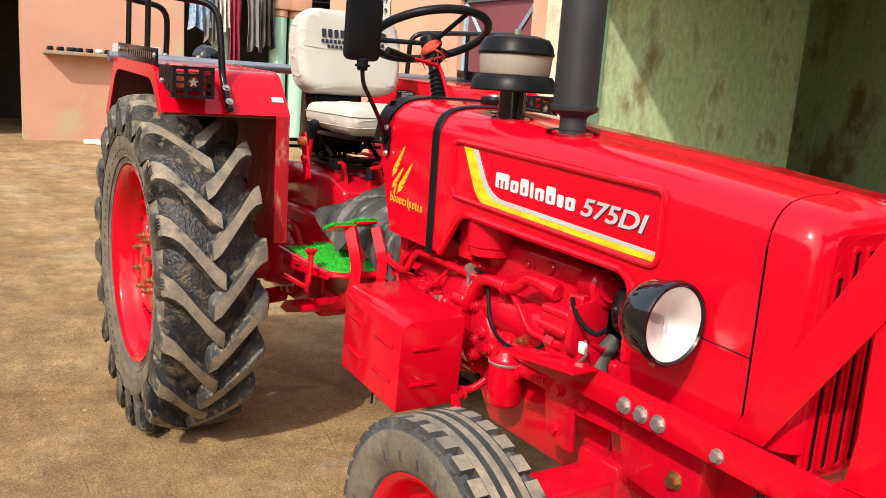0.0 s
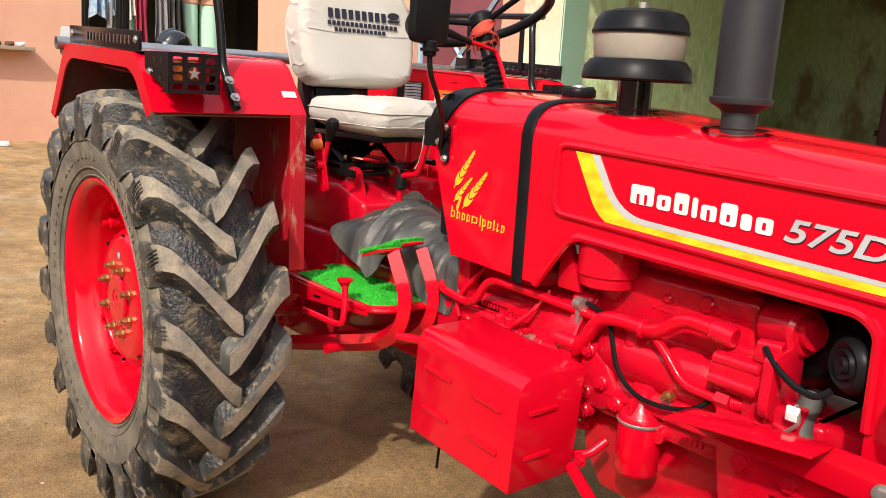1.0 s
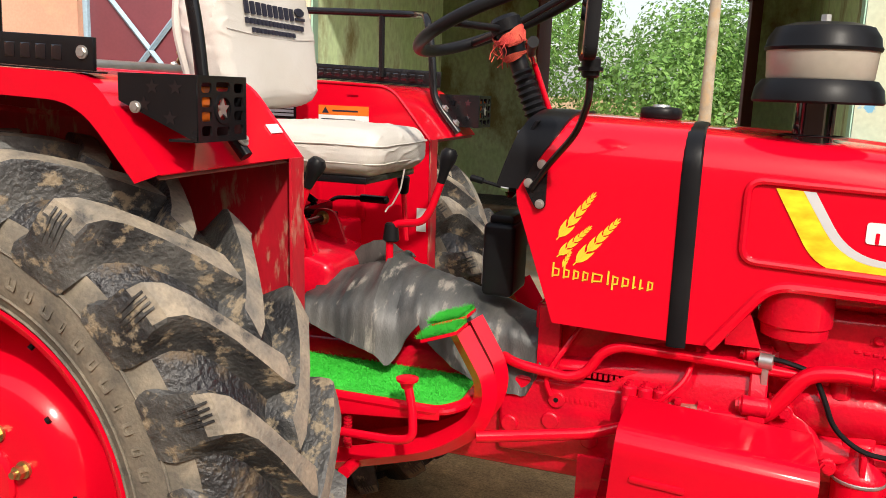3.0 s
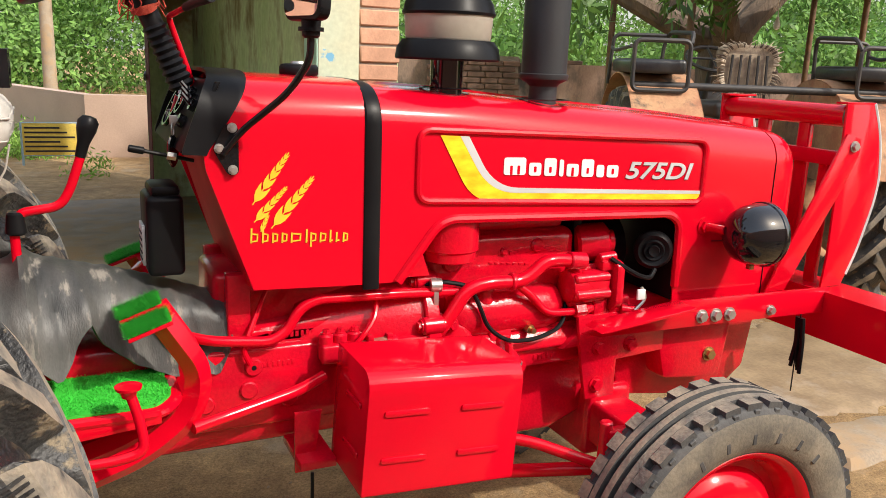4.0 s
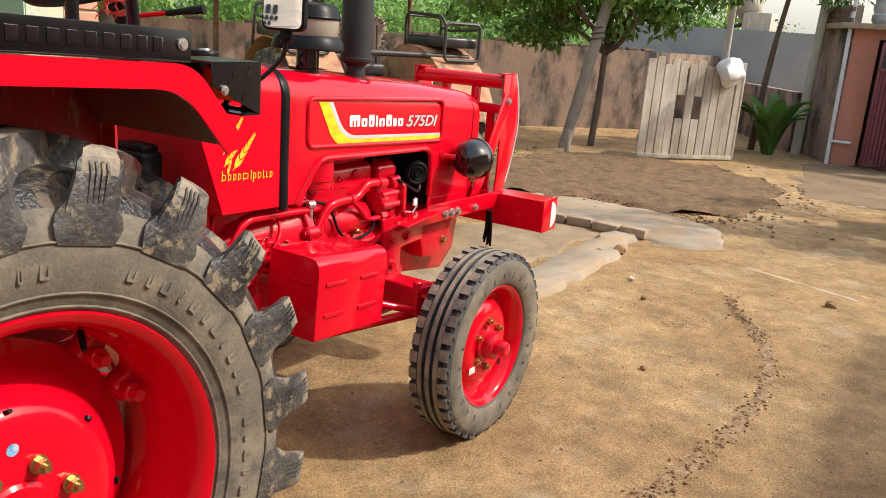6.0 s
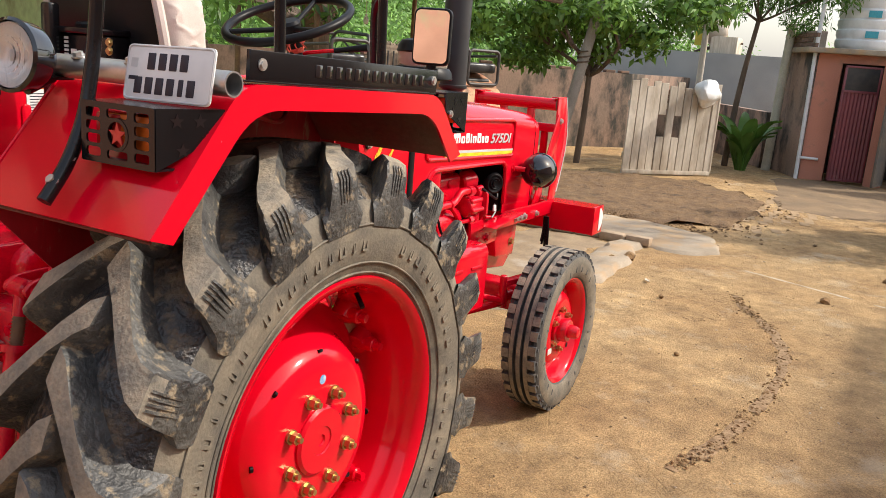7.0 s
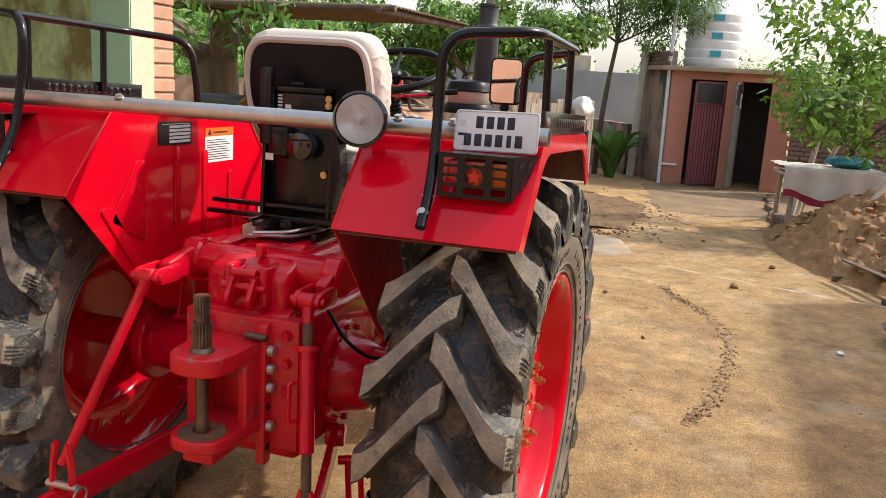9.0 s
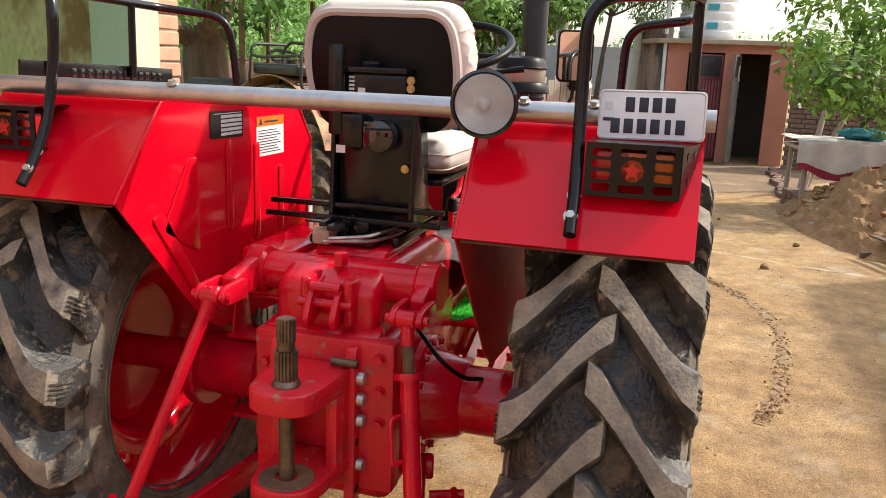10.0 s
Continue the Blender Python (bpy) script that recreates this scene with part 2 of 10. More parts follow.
def lathe(profile, seg=40, axis="z", at=(0, 0, 0), close=True):
    """A profile of (radius, height) turned round an axis."""
    bm = bmesh.new()
    rings = []
    for r, h in profile:
        ring = []
        for i in range(seg):
            a = 2 * math.pi * i / seg
            c, s = r * math.cos(a), r * math.sin(a)
            p = {"z": (c, s, h), "y": (c, h, s), "x": (h, c, s)}[axis]
            ring.append(bm.verts.new((p[0] + at[0], p[1] + at[1], p[2] + at[2])))
        rings.append(ring)
    for a, b in zip(rings, rings[1:]):
        for i in range(seg):
            bm.faces.new((a[i], a[(i + 1) % seg], b[(i + 1) % seg], b[i]))
    if close:
        bm.faces.new(rings[0][::-1]), bm.faces.new(rings[-1])
    bmesh.ops.remove_doubles(bm, verts=bm.verts, dist=1e-5)
    return bm


def prism(poly, a0, a1, axis="y", bev=0.0, seg=2):
    """A polygon of (u, v) drawn out along an axis: y takes (x, z), x takes (y, z), z takes (x, y)."""
    bm = bmesh.new()

    def at(u, v, w):
        return {"y": (u, w, v), "x": (w, u, v), "z": (u, v, w)}[axis]
    lo = [bm.verts.new(at(u, v, a0)) for u, v in poly]
    hi = [bm.verts.new(at(u, v, a1)) for u, v in poly]
    n = len(poly)
    bm.faces.new(lo), bm.faces.new(hi[::-1])
    for i in range(n):
        bm.faces.new((lo[i], hi[i], hi[(i + 1) % n], lo[(i + 1) % n]))
    bmesh.ops.recalc_face_normals(bm, faces=bm.faces)
    if bev:
        bmesh.ops.bevel(bm, geom=list(bm.edges), offset=bev, segments=seg, affect="EDGES", profile=0.5)
    return bm


def round_poly(pts, rad, n=5):
    """A closed polygon with rounded corners."""
    P = [Vector((*p, 0)) for p in pts]
    out, k = [], len(P)
    rad = rad if isinstance(rad, (list, tuple)) else [rad] * k
    for i in range(k):
        a, b, c = P[i - 1], P[i], P[(i + 1) % k]
        r = rad[i]
        if r <= 0:
            out.append((b.x, b.y))
            continue
        r1 = min(r, (a - b).length * 0.48, (c - b).length * 0.48)
        s, e = b + (a - b).normalized() * r1, b + (c - b).normalized() * r1
        for j in range(n + 1):
            t = j / n
            q = (1 - t) ** 2 * s + 2 * t * (1 - t) * b + t * t * e
            out.append((q.x, q.y))
    return out


def ring_strip(outer, inner, a0, a1, axis="y"):
    """A flat frame between two outlines with the same number of corners, drawn out along an axis."""
    bm = bmesh.new()

    def at(u, v, w):
        return {"y": (u, w, v), "x": (w, u, v), "z": (u, v, w)}[axis]
    V = [[bm.verts.new(at(u, v, w)) for u, v in line] for line in (outer, inner) for w in (a0, a1)]
    n = len(outer)
    for i in range(n):
        j = (i + 1) % n
        bm.faces.new((V[0][i], V[0][j], V[1][j], V[1][i]))
        bm.faces.new((V[2][i], V[3][i], V[3][j], V[2][j]))
        bm.faces.new((V[0][i], V[2][i], V[2][j], V[0][j]))
        bm.faces.new((V[1][i], V[1][j], V[3][j], V[3][i]))
    return bm


def hexbolt(p, d, r=0.012, h=0.009):
    """A six-sided bolt head at p, standing out along d, with its washer."""
    p, d = Vector(p), Vector(d).normalized()
    bm = cyl(p, p + d * 0.003, r * 1.35, seg=16)
    return cat(bm, cyl(p + d * 0.002, p + d * h, r, r * 0.94, seg=6))


def blob(p, r, sub=2, squash=(1, 1, 1), rough=0.12, seed=0):
    bm = bmesh.new()
    bmesh.ops.create_icosphere(bm, subdivisions=sub, radius=r)
    for v in bm.verts:
        v.co *= 1 + rough * noise.noise(v.co / r * 1.3 + Vector((seed * 3.1, seed * 1.7, 0)))
    bm.transform(Matrix.Translation(p) @ Matrix.Diagonal((*squash, 1)))
    return bm


def thicken(ob, t=0.004, off=-1):
    md = ob.modifiers.new("sheet", "SOLIDIFY")
    md.thickness, md.offset = t, off
    return ob

# ---- the red tractor ----
CY = -0.065
tractor = thing("tractor", "glossy red farm tractor with muddy tyres, parked in a yard", "tractor", (0, CY, 0))


def interp(x, pts):
    if x <= pts[0][0]:
        return pts[0][1]
    for (a, va), (b, vb) in zip(pts, pts[1:]):
        if x <= b:
            return va + (vb - va) * (x - a) / (b - a)
    return pts[-1][1]


HOOD_TOP = [(0.86, 1.372), (1.24, 1.353), (1.45, 1.343), (1.70, 1.322), (2.10, 1.292), (2.40, 1.262), (2.60, 1.235)]
HOOD_LOW = [(0.9, 0.925), (1.298, 0.925), (1.40, 1.055), (2.052, 1.038), (2.08, 1.01), (2.085, 0.80), (2.7, 0.80)]
HALF = 0.226


def hood_section(x, grow=0.0, low=None, ridge=True, n_side=7):
    """Half outline of the hood from the middle of its top down its side, as (y, z)."""
    zt = interp(x, HOOD_TOP) + grow
    w = HALF + grow
    zl = interp(x, HOOD_LOW) if low is None else low
    ri = 0.005 if ridge and x > 1.3 else 0.0
    top = [(0, zt + ri), (0.035, zt + ri), (0.045, zt), (0.10, zt - 0.001), (0.145, zt - 0.006), (0.175, zt - 0.014), (0.197, zt - 0.027),
           (0.212, zt - 0.044), (0.221, zt - 0.064), (0.226, zt - 0.088)]
    top = [(y * w / 0.226, z) for y, z in top]
    zs = zt - 0.088
    return top + [(w, zs + (zl - zs) * i / n_side) for i in range(1, n_side + 1)]


def loft(sections):
    """A sheet through sections of points (x, y, z), mirrored to the other side of the middle."""
    bm = bmesh.new()
    rows = []
    for s in sections:
        left = [bm.verts.new(p) for p in s]
        right = [bm.verts.new((p[0], -p[1], p[2])) for p in s[1:]]
        rows.append(right[::-1] + left)
    for a, b in zip(rows, rows[1:]):
        for i in range(len(a) - 1):
            bm.faces.new((a[i], a[i + 1], b[i + 1], b[i]))
    return bm


def rear_x(z):
    return 0.880 + (z - 1.21) * 0.52 if z > 1.21 else 0.880 + (1.21 - z) * 0.36


def cowl_rows(s_from, s_to, grow=0.0, low=None, n=4, back=0.0):
    rows = []
    for k in range(n + 1):
        s = s_from + (s_to - s_from) * k / n
        sec = hood_section(1.1, grow, low, False)
        rows.append([(rear_x(z) * (1 - s) + 1.228 * s - back, y, z + 0.008 * (1 - s)) for y, z in sec])
    return rows


cowl = thicken(part("tank_cowl", loft(cowl_rows(0.0, 1.0, n=6)), RED, tractor))
hood = thicken(part("hood", loft([[(x, y, z) for y, z in hood_section(x)] for x in
                                  (1.25, 1.27, 1.298, 1.32, 1.36, 1.40, 1.45, 1.55, 1.7, 1.85, 2.0, 2.052, 2.08, 2.0855, 2.13, 2.2, 2.3, 2.397)]), RED, tractor))
# nose: rounded into the front face
nose_rows = []
for k, (dx, shrink) in enumerate([(0.0, 0.0), (0.03, 0.0), (0.055, 0.003), (0.075, 0.011), (0.089, 0.023), (0.097, 0.037), (0.100, 0.055)]):
    sec = hood_section(2.402 + dx, 0, 0.80)
    nose_rows.append([(2.402 + dx, y * (1 - shrink / HALF), z - shrink * (0.8 if i < 10 else 0.8 * (1 - (i - 9) / 7))) for i, (y, z) in enumerate(sec)])
nose = part("nose_panel", loft(nose_rows), RED, tractor, "rounded red front panel with grille slots")
thicken(nose)
# front face with slanting slots
part("front_face", prism(round_poly([(-0.178, 0.74), (0.178, 0.74), (0.178, 1.205), (-0.178, 1.205)], [0, 0, 0.03, 0.03]), 2.492, 2.5015, "x"), RED, nose)
for s in (-1, 1):
    for k in range(4):
        y0 = s * (0.020 + 0.042 * k)
        y1 = y0 + s * 0.017
        top = 1.175 if k < 3 else 1.13
        out = round_poly([(y0 - s * 0.006, 0.754), (y1 + s * 0.006, 0.754), (y1 + s * 0.006, top + 0.008), (y0 - s * 0.006, top + 0.008)], 0.012, 4)
        ins = round_poly([(y0, 0.76), (y1, 0.76), (y1, top), (y0, top)], 0.008, 4)
        slot = part("grille_slot", prism(ins, 2.5010, 2.5022, "x"), BLACK_PLASTIC, nose, "black mesh behind a long slot")
        part("slot_rim", ring_strip(out, ins, 2.5012, 2.5055, "x"), RED, nose)
# seam lines on the side of the nose
part("seam", cat(tube([(2.399, -HALF - 0.0005, 0.80), (2.399, -HALF - 0.0005, 1.17)], 0.0015, 6, 0), tube([(2.20, -HALF - 0.0005, 0.965), (2.399, -HALF - 0.0005, 0.955)], 0.0012, 6, 0)), BLACK_PLASTIC, nose)
# strap over the joint
strap_rows = [[(x, y, z) for y, z in hood_section(1.24, g, 0.915, False)] for x, g in ((1.218, 0.0015), (1.222, 0.0055), (1.237, 0.0075), (1.252, 0.0055), (1.256, 0.0015))]
part("rubber_strap", loft(strap_rows), BLACK_PLASTIC, tractor, "black rubber strap over the hood joint")

# pressed frame round the emblem, and the lip over the engine opening
RIGHT = -HALF
frame_line = round_poly([(1.343, 1.105), (1.343, 1.262), (2.148, 1.233), (2.148, 1.071)], 0.03, 6)
lip = bend([(1.300, 0, 0.925), (1.402, 0, 1.062), (2.05, 0, 1.046), (2.084, 0, 1.02), (2.088, 0, 0.85)], 0.04, 6)
for s, nm in ((-1, "right"), (1, "left")):
    bm = tube([(u, s * (HALF + 0.001), v) for u, v in frame_line], 0.008, 8, 0, True)
    bm = cat(bm, tube([(p.x, s * (HALF + 0.002), p.z) for p in lip], 0.011, 8, 0))
    part("pressed_bead", bm, RED, hood)

# emblem print on the right side
YP = RIGHT - 0.0012


def bend_flat(pts, rad=0.03):
    return [(p.x, p.z) for p in bend([(u, 0, v) for u, v in pts], rad, 4)]


def curve_line(pts, rad, n=8):
    return [(p.x, p.z) for p in bend([(u, 0, v) for u, v in pts], rad, n)]


ye_out = curve_line([(1.392, 1.249), (1.478, 1.098), (2.136, 1.081)], 0.06)
ye_in = curve_line([(1.440, 1.247), (1.520, 1.118), (2.148, 1.094)], 0.07)
si_in = curve_line([(1.462, 1.246), (1.532, 1.130), (2.150, 1.102)], 0.07)
emblem = part("emblem_print", prism(ye_out + ye_in[::-1], YP, YP - 0.001), YELLOW, hood, "yellow flame stripe print")
part("silver_stripe", prism(ye_in + si_in[::-1], YP, YP - 0.0014), SILVER, hood, "silver stripe")


def stroke(pts, w, y, depth=0.001):
    """A flat drawn line of width w on the hood's side."""
    bm = bmesh.new()
    for (a, b), (c, d) in zip(pts, pts[1:]):
        v = Vector((c - a, d - b))
        nrm = Vector((-v.y, v.x)).normalized() * (w / 2)
        e = v.normalized() * (w * 0.35)
        add(bm, prism([(a - e.x + nrm.x, b - e.y + nrm.y), (a - e.x - nrm.x, b - e.y - nrm.y), (c + e.x - nrm.x, d + e.y - nrm.y), (c + e.x + nrm.x, d + e.y + nrm.y)], y, y - depth))
    return bm


# maker's name: plain white blocks of the word's size
wx = 1.554
for k, (w, h, hole) in enumerate([(0.058, 0.040, 2), (0.033, 0.030, 1), (0.033, 0.042, 1), (0.012, 0.040, 0), (0.034, 0.030, 1), (0.035, 0.042, 1), (0.022, 0.030, 0), (0.034, 0.030, 1)]):
    z0 = 1.158 - (wx - 1.554) * 0.045
    add_ = prism(round_poly([(wx, z0), (wx + w, z0 - 0.001), (wx + w, z0 + h - 0.001), (wx, z0 + h)], 0.007, 4), YP, YP - 0.0012)
    blk = part("name_block", add_, WHITE, hood)
    for q in range(hole):
        cx0 = wx + w * (q + 1) / (hole + 1)
        part("notch", prism(round_poly([(cx0 - 0.0035, z0 + (0.0 if k in (0, 4) else 0.007)), (cx0 + 0.0035, z0 + (0.0 if k in (0, 4) else 0.007)), (cx0 + 0.0035, z0 + 0.021), (cx0 - 0.0035, z0 + 0.021)], 0.002, 2), YP - 0.001, YP - 0.0016), RED, hood)
    wx += w + 0.0085


def lettering(text, size, mat, m, parent, name="lettering", extrude=0.0006, shear=0.0, width=1.0):
    cu = bpy.data.curves.new(name, "FONT")
    cu.body, cu.size, cu.extrude, cu.shear, cu.offset = text, size, extrude, shear, 0.0011
    ob = new("tmp_text", cu)
    dg = bpy.context.evaluated_depsgraph_get()
    me = bpy.data.meshes.new_from_object(ob.evaluated_get(dg))
    bpy.data.objects.remove(ob)
    me.transform(m @ Matrix.Diagonal((width, 1, 1, 1)))
    me.materials.clear()
    me.materials.append(mat)
    t = new(name, me)
    t.parent = parent
    return t


lettering("575DI", 0.058, INK, pose(1.8955, YP - 0.0004, 1.1405, 90, 2.2, 0), hood, "model_lettering_edge", 0.0004, 0.22, 1.42)
lettering("575DI", 0.058, SILVER, pose(1.894, YP - 0.0012, 1.142, 90, 2.2, 0), hood, "model_lettering", 0.0008, 0.22, 1.42)
# series name in gold: plain strokes of the word's size under three wheat ears
gx = 0.975
for k, (w, h, d) in enumerate([(0.020, 0.028, 0), (0.017, 0.030, 0), (0.016, 0.019, 0), (0.016, 0.019, 0), (0.028, 0.019, 0), (0.006, 0.026, 0), (0.017, 0.019, 0.009), (0.018, 0.019, 0), (0.010, 0.024, 0), (0.012, 0.019, 0), (0.015, 0.018, 0)]):
    z0 = 1.034 - (gx - 0.975) * 0.045
    bm = cat(stroke([(gx + 0.003, z0 - d), (gx + 0.004, z0 + h)], 0.0035, YP), stroke([(gx + 0.004, z0 + 0.002), (gx + w * 0.75, z0 + 0.003), (gx + w * 0.8, z0 + 0.016), (gx + 0.005, z0 + 0.018)][: 4 if w > 0.012 else 2], 0.0028, YP))
    part("series_name_stroke", bm, GOLD, cowl)
    gx += w + 0.0035


def wheat(base, tip, n, parent):
    """A stalk with pairs of curved grains that grow smaller to the tip, none over another."""
    b, t = Vector(base), Vector(tip)
    d = (t - b).normalized()
    side = Vector((-d.y, d.x))
    L = (t - b).length
    bm = stroke([base, tip], 0.0022, YP, 0.0008)
    q = 0.80
    step = L * 0.9 * (1 - q) / (1 - q ** n)
    at = L * 0.06
    for i in range(n):
        k = step * q ** i
        c = b + d * at
        for s in (-1, 1):
            o = c + side * s * 0.0012
            pts = [(0, 0), (0.30, 0.42), (0.62, 0.62), (1.05, 0.66), (1.30, 0.60), (1.02, 0.36), (0.86, 0.12), (0.80, 0.0)]
            pl = [o + d * (k * u) + side * (s * k * v * 0.52) for u, v in pts]
            add(bm, prism([(p.x, p.y) for p in pl], YP - 0.0004, YP - 0.0012))
        at += k
    part("wheat_ear", bm, GOLD, parent, "gold wheat ear print")


wheat((0.982, 1.112), (1.056, 1.215), 6, cowl)
wheat((0.985, 1.076), (1.052, 1.146), 6, cowl)
wheat((1.020, 1.062), (1.108, 1.166), 6, cowl)
wheat((0.998, 1.056), (1.013, 1.090), 4, cowl)

# rear closing panel of the cowl, dashboard
part("rear_panel", prism([(0.892, 1.225), (0.902, 1.225), (0.992, 0.93), (0.982, 0.93)], -0.219, 0.219, "y"), RED_MATTE, tractor)
dash = part("dashboard", loft([[(rear_x(z) - 0.010 + (x - rear_x(z)) * min(0.88, 0.42 + 3.8 * max(0.0, z - 1.215)), y, z) for x, y, z in row] for row in cowl_rows(-0.16, 0.16, 0.006, 1.205, 4)]), BLACK_PLASTIC, tractor, "black plastic dashboard with switches")
thicken(dash, 0.008)
face = [(rear_x(1.215) - 0.035, 1.215), (rear_x(1.35) - 0.035, 1.352), (rear_x(1.35) - 0.025, 1.352), (rear_x(1.215) - 0.025, 1.215)]
part("instrument_face", prism(face, -0.215, 0.215, "y", 0.002), BLACK_PLASTIC, dash)
FN = Vector((-0.888, 0, 0.46)).normalized()


def on_face(y, z, out=0.0):
    return Vector((rear_x(z) - 0.037, y, z)) + FN * out


for y, z, r, mat in ((0.10, 1.285, 0.046, BLACK_GLOSS), (0.02, 1.30, 0.026, BLACK_GLOSS)):
    part("gauge", cyl(on_face(y, z), on_face(y, z, 0.004), r, seg=28), mat, dash, "round gauge with a dark dial")
    for q in range(9):
        a = math.pi * (1.15 - 0.16 * q)
        e0, e1 = on_face(y + 0.72 * r * math.cos(a), z + 0.64 * r * math.sin(a), 0.005), on_face(y + 0.9 * r * math.cos(a), z + 0.8 * r * math.sin(a), 0.005)
        part("dial_tick", cyl(e0, e1, 0.0013, seg=5), WHITE, dash)
    part("gauge_bezel", lathe([(r, 0), (r + 0.006, 0.0), (r + 0.006, 0.008), (r, 0.008)], 28, "z", close=False), BLACK_GLOSS, dash).matrix_basis = Matrix.Translation(on_face(y, z)) @ FN.to_track_quat("Z", "Y").to_matrix().to_4x4()
    part("gauge_needle", cyl(on_face(y - r * 0.5, z - r * 0.3, 0.006), on_face(y + r * 0.5, z + r * 0.4, 0.006), 0.0025, seg=6), RED_LENS, dash)
for y, z in ((-0.06, 1.32), (-0.10, 1.31), (-0.14, 1.30)):
    part("toggle_switch", cat(cyl(on_face(y, z), on_face(y, z, 0.012), 0.013, seg=14), cyl(on_face(y, z, 0.01), on_face(y + 0.004, z + 0.01, 0.034), 0.005, seg=8)), BLACK_GLOSS, dash)
part("ignition_lock", cyl(on_face(-0.10, 1.265), on_face(-0.10, 1.265, 0.014), 0.014, seg=16), BLACK_GLOSS, dash, "round ignition lock")
KP = on_face(-0.10, 1.265, 0.018)
part("key", cat(box(KP.x - 0.012, KP.x + 0.004, KP.y - 0.003, KP.y + 0.003, KP.z - 0.014, KP.z + 0.006, 0.001), tube([KP + Vector((-0.006 + 0.013 * math.cos(a) * 0.3, 0.013 * math.cos(a), -0.022 + 0.013 * math.sin(a))) for a in [2 * math.pi * i / 18 for i in range(18)]], 0.0016, 5, 0, True)), ZINC, dash)
part("key_fob", lathe([(0.0, -0.004), (0.020, -0.003), (0.022, 0), (0.020, 0.003), (0.0, 0.004)], 20, "y", (0, 0, 0)), BLACK_GLOSS, dash, "black oval key fob").matrix_basis = Matrix.Translation((KP.x - 0.008, KP.y - 0.004, KP.z - 0.066)) @ Matrix.Rotation(radians(50), 4, "Z") @ Matrix.Diagonal((0.85, 1, 1.55, 1))
knob_p = Vector((0.885, -0.13, 1.19))
stop = part("stop_knob", cat(cyl(knob_p, knob_p + Vector((-0.10, 0, 0.022)), 0.004, seg=8), cyl(knob_p + Vector((-0.095, 0, 0.021)), knob_p + Vector((-0.125, 0, 0.027)), 0.0075, seg=12, bev=0.002)), BLACK_PLASTIC, tractor, "black pull knob")
part("stop_nut", cyl(knob_p + Vector((-0.035, 0, 0.008)), knob_p + Vector((-0.052, 0, 0.0115)), 0.0085, seg=6), ZINC, stop)
fuse = part("fuse_box", cat(box(0.79, 0.865, -0.115, 0.02, 0.945, 1.115, 0.012, 3), box(0.80, 0.86, -0.105, 0.01, 1.11, 1.135, 0.01)), BLACK_PLASTIC, tractor, "black plastic box under the dashboard")
part("sticker", box(0.783, 0.789, -0.085, -0.02, 0.965, 1.05, 0.001), WHITE, fuse, "white label with small print")
for k in range(5):
    part("print_line", box(0.7815, 0.7832, -0.078, -0.028, 0.975 + 0.014 * k, 0.979 + 0.014 * k, 0), INK, fuse)

# steering column and wheel
CA, CB = Vector((0.885, 0.0, 1.33)), Vector((0.79, 0.0, 1.555))
CD = (CB - CA).normalized()
boot = []
for k in range(19):
    r = (0.0275 if k % 2 else 0.0215) * (1.04 - 0.006 * k)
    boot.append((r, 0.14 * k / 18))
CM = Matrix.Translation(CA) @ CD.to_track_quat("Z", "Y").to_matrix().to_4x4()
column = part("steering_column", cyl(CA, CB, 0.0215, seg=20, bev=0.004), BLACK_PLASTIC, tractor)
part("rubber_boot", lathe(boot, 28, "z"), BLACK_PLASTIC, column, "ribbed rubber boot").matrix_basis = CM
part("collar", cyl(CB - CD * 0.075, CB + CD * 0.012, 0.026, 0.034, 24, 0.005), BLACK_PLASTIC, column)
thread_bm = bmesh.new()
tu, tv = frame_of(CD)
for k, (low, wide, lean) in enumerate(((0.020, 0.026, 0.016), (0.044, 0.016, -0.014), (0.068, 0.012, 0.006))):
    rings = []
    for w in range(5):
        ring = []
        for i in range(40):
            a = 2 * math.pi * i / 40
            r = 0.037 - 0.0035 * k + 0.0035 * noise.noise(Vector((math.cos(a) * 3, math.sin(a) * 3, w * 0.9 + k * 5))) + 0.0016 * (w % 2)
            ring.append(thread_bm.verts.new(CB - CD * (low + wide * (w / 4 - 0.5) * (1 + 0.5 * math.sin(a * 2 + k)) + lean * math.cos(a)) + r * (math.cos(a) * tu + math.sin(a) * tv)))
        rings.append(ring)
    for p_, q_ in zip(rings, rings[1:]):
        for i in range(40):
            thread_bm.faces.new((p_[i], p_[(i + 1) % 40], q_[(i + 1) % 40], q_[i]))
rnd = random.Random(4)
for k in range(22):
    a = rnd.uniform(0, 6.28)
    s = CB - CD * rnd.uniform(0.02, 0.05) + 0.038 * (math.cos(a) * tu + math.sin(a) * tv)
    add(thread_bm, tube([s, s + Vector((rnd.uniform(-.012, .012), rnd.uniform(-.012, .012), -0.015)), s + Vector((rnd.uniform(-.02, .02), rnd.uniform(-.02, .02), -rnd.uniform(.025, .05)))], 0.0013, 5, 0.01))
part("tied_thread", thread_bm, THREAD, column, "faded red sacred thread tied round")
steering = part("steering_wheel", tube([(0.205 * math.cos(a), 0.205 * math.sin(a), 0) for a in [2 * math.pi * i / 56 for i in range(56)]], 0.0145, 12, 0, True), BLACK_PLASTIC, tractor, "black three-spoke steering wheel")
WM = Matrix.Translation(CB + CD * 0.025) @ CD.to_track_quat("Z", "Y").to_matrix().to_4x4()
steering.matrix_basis = WM
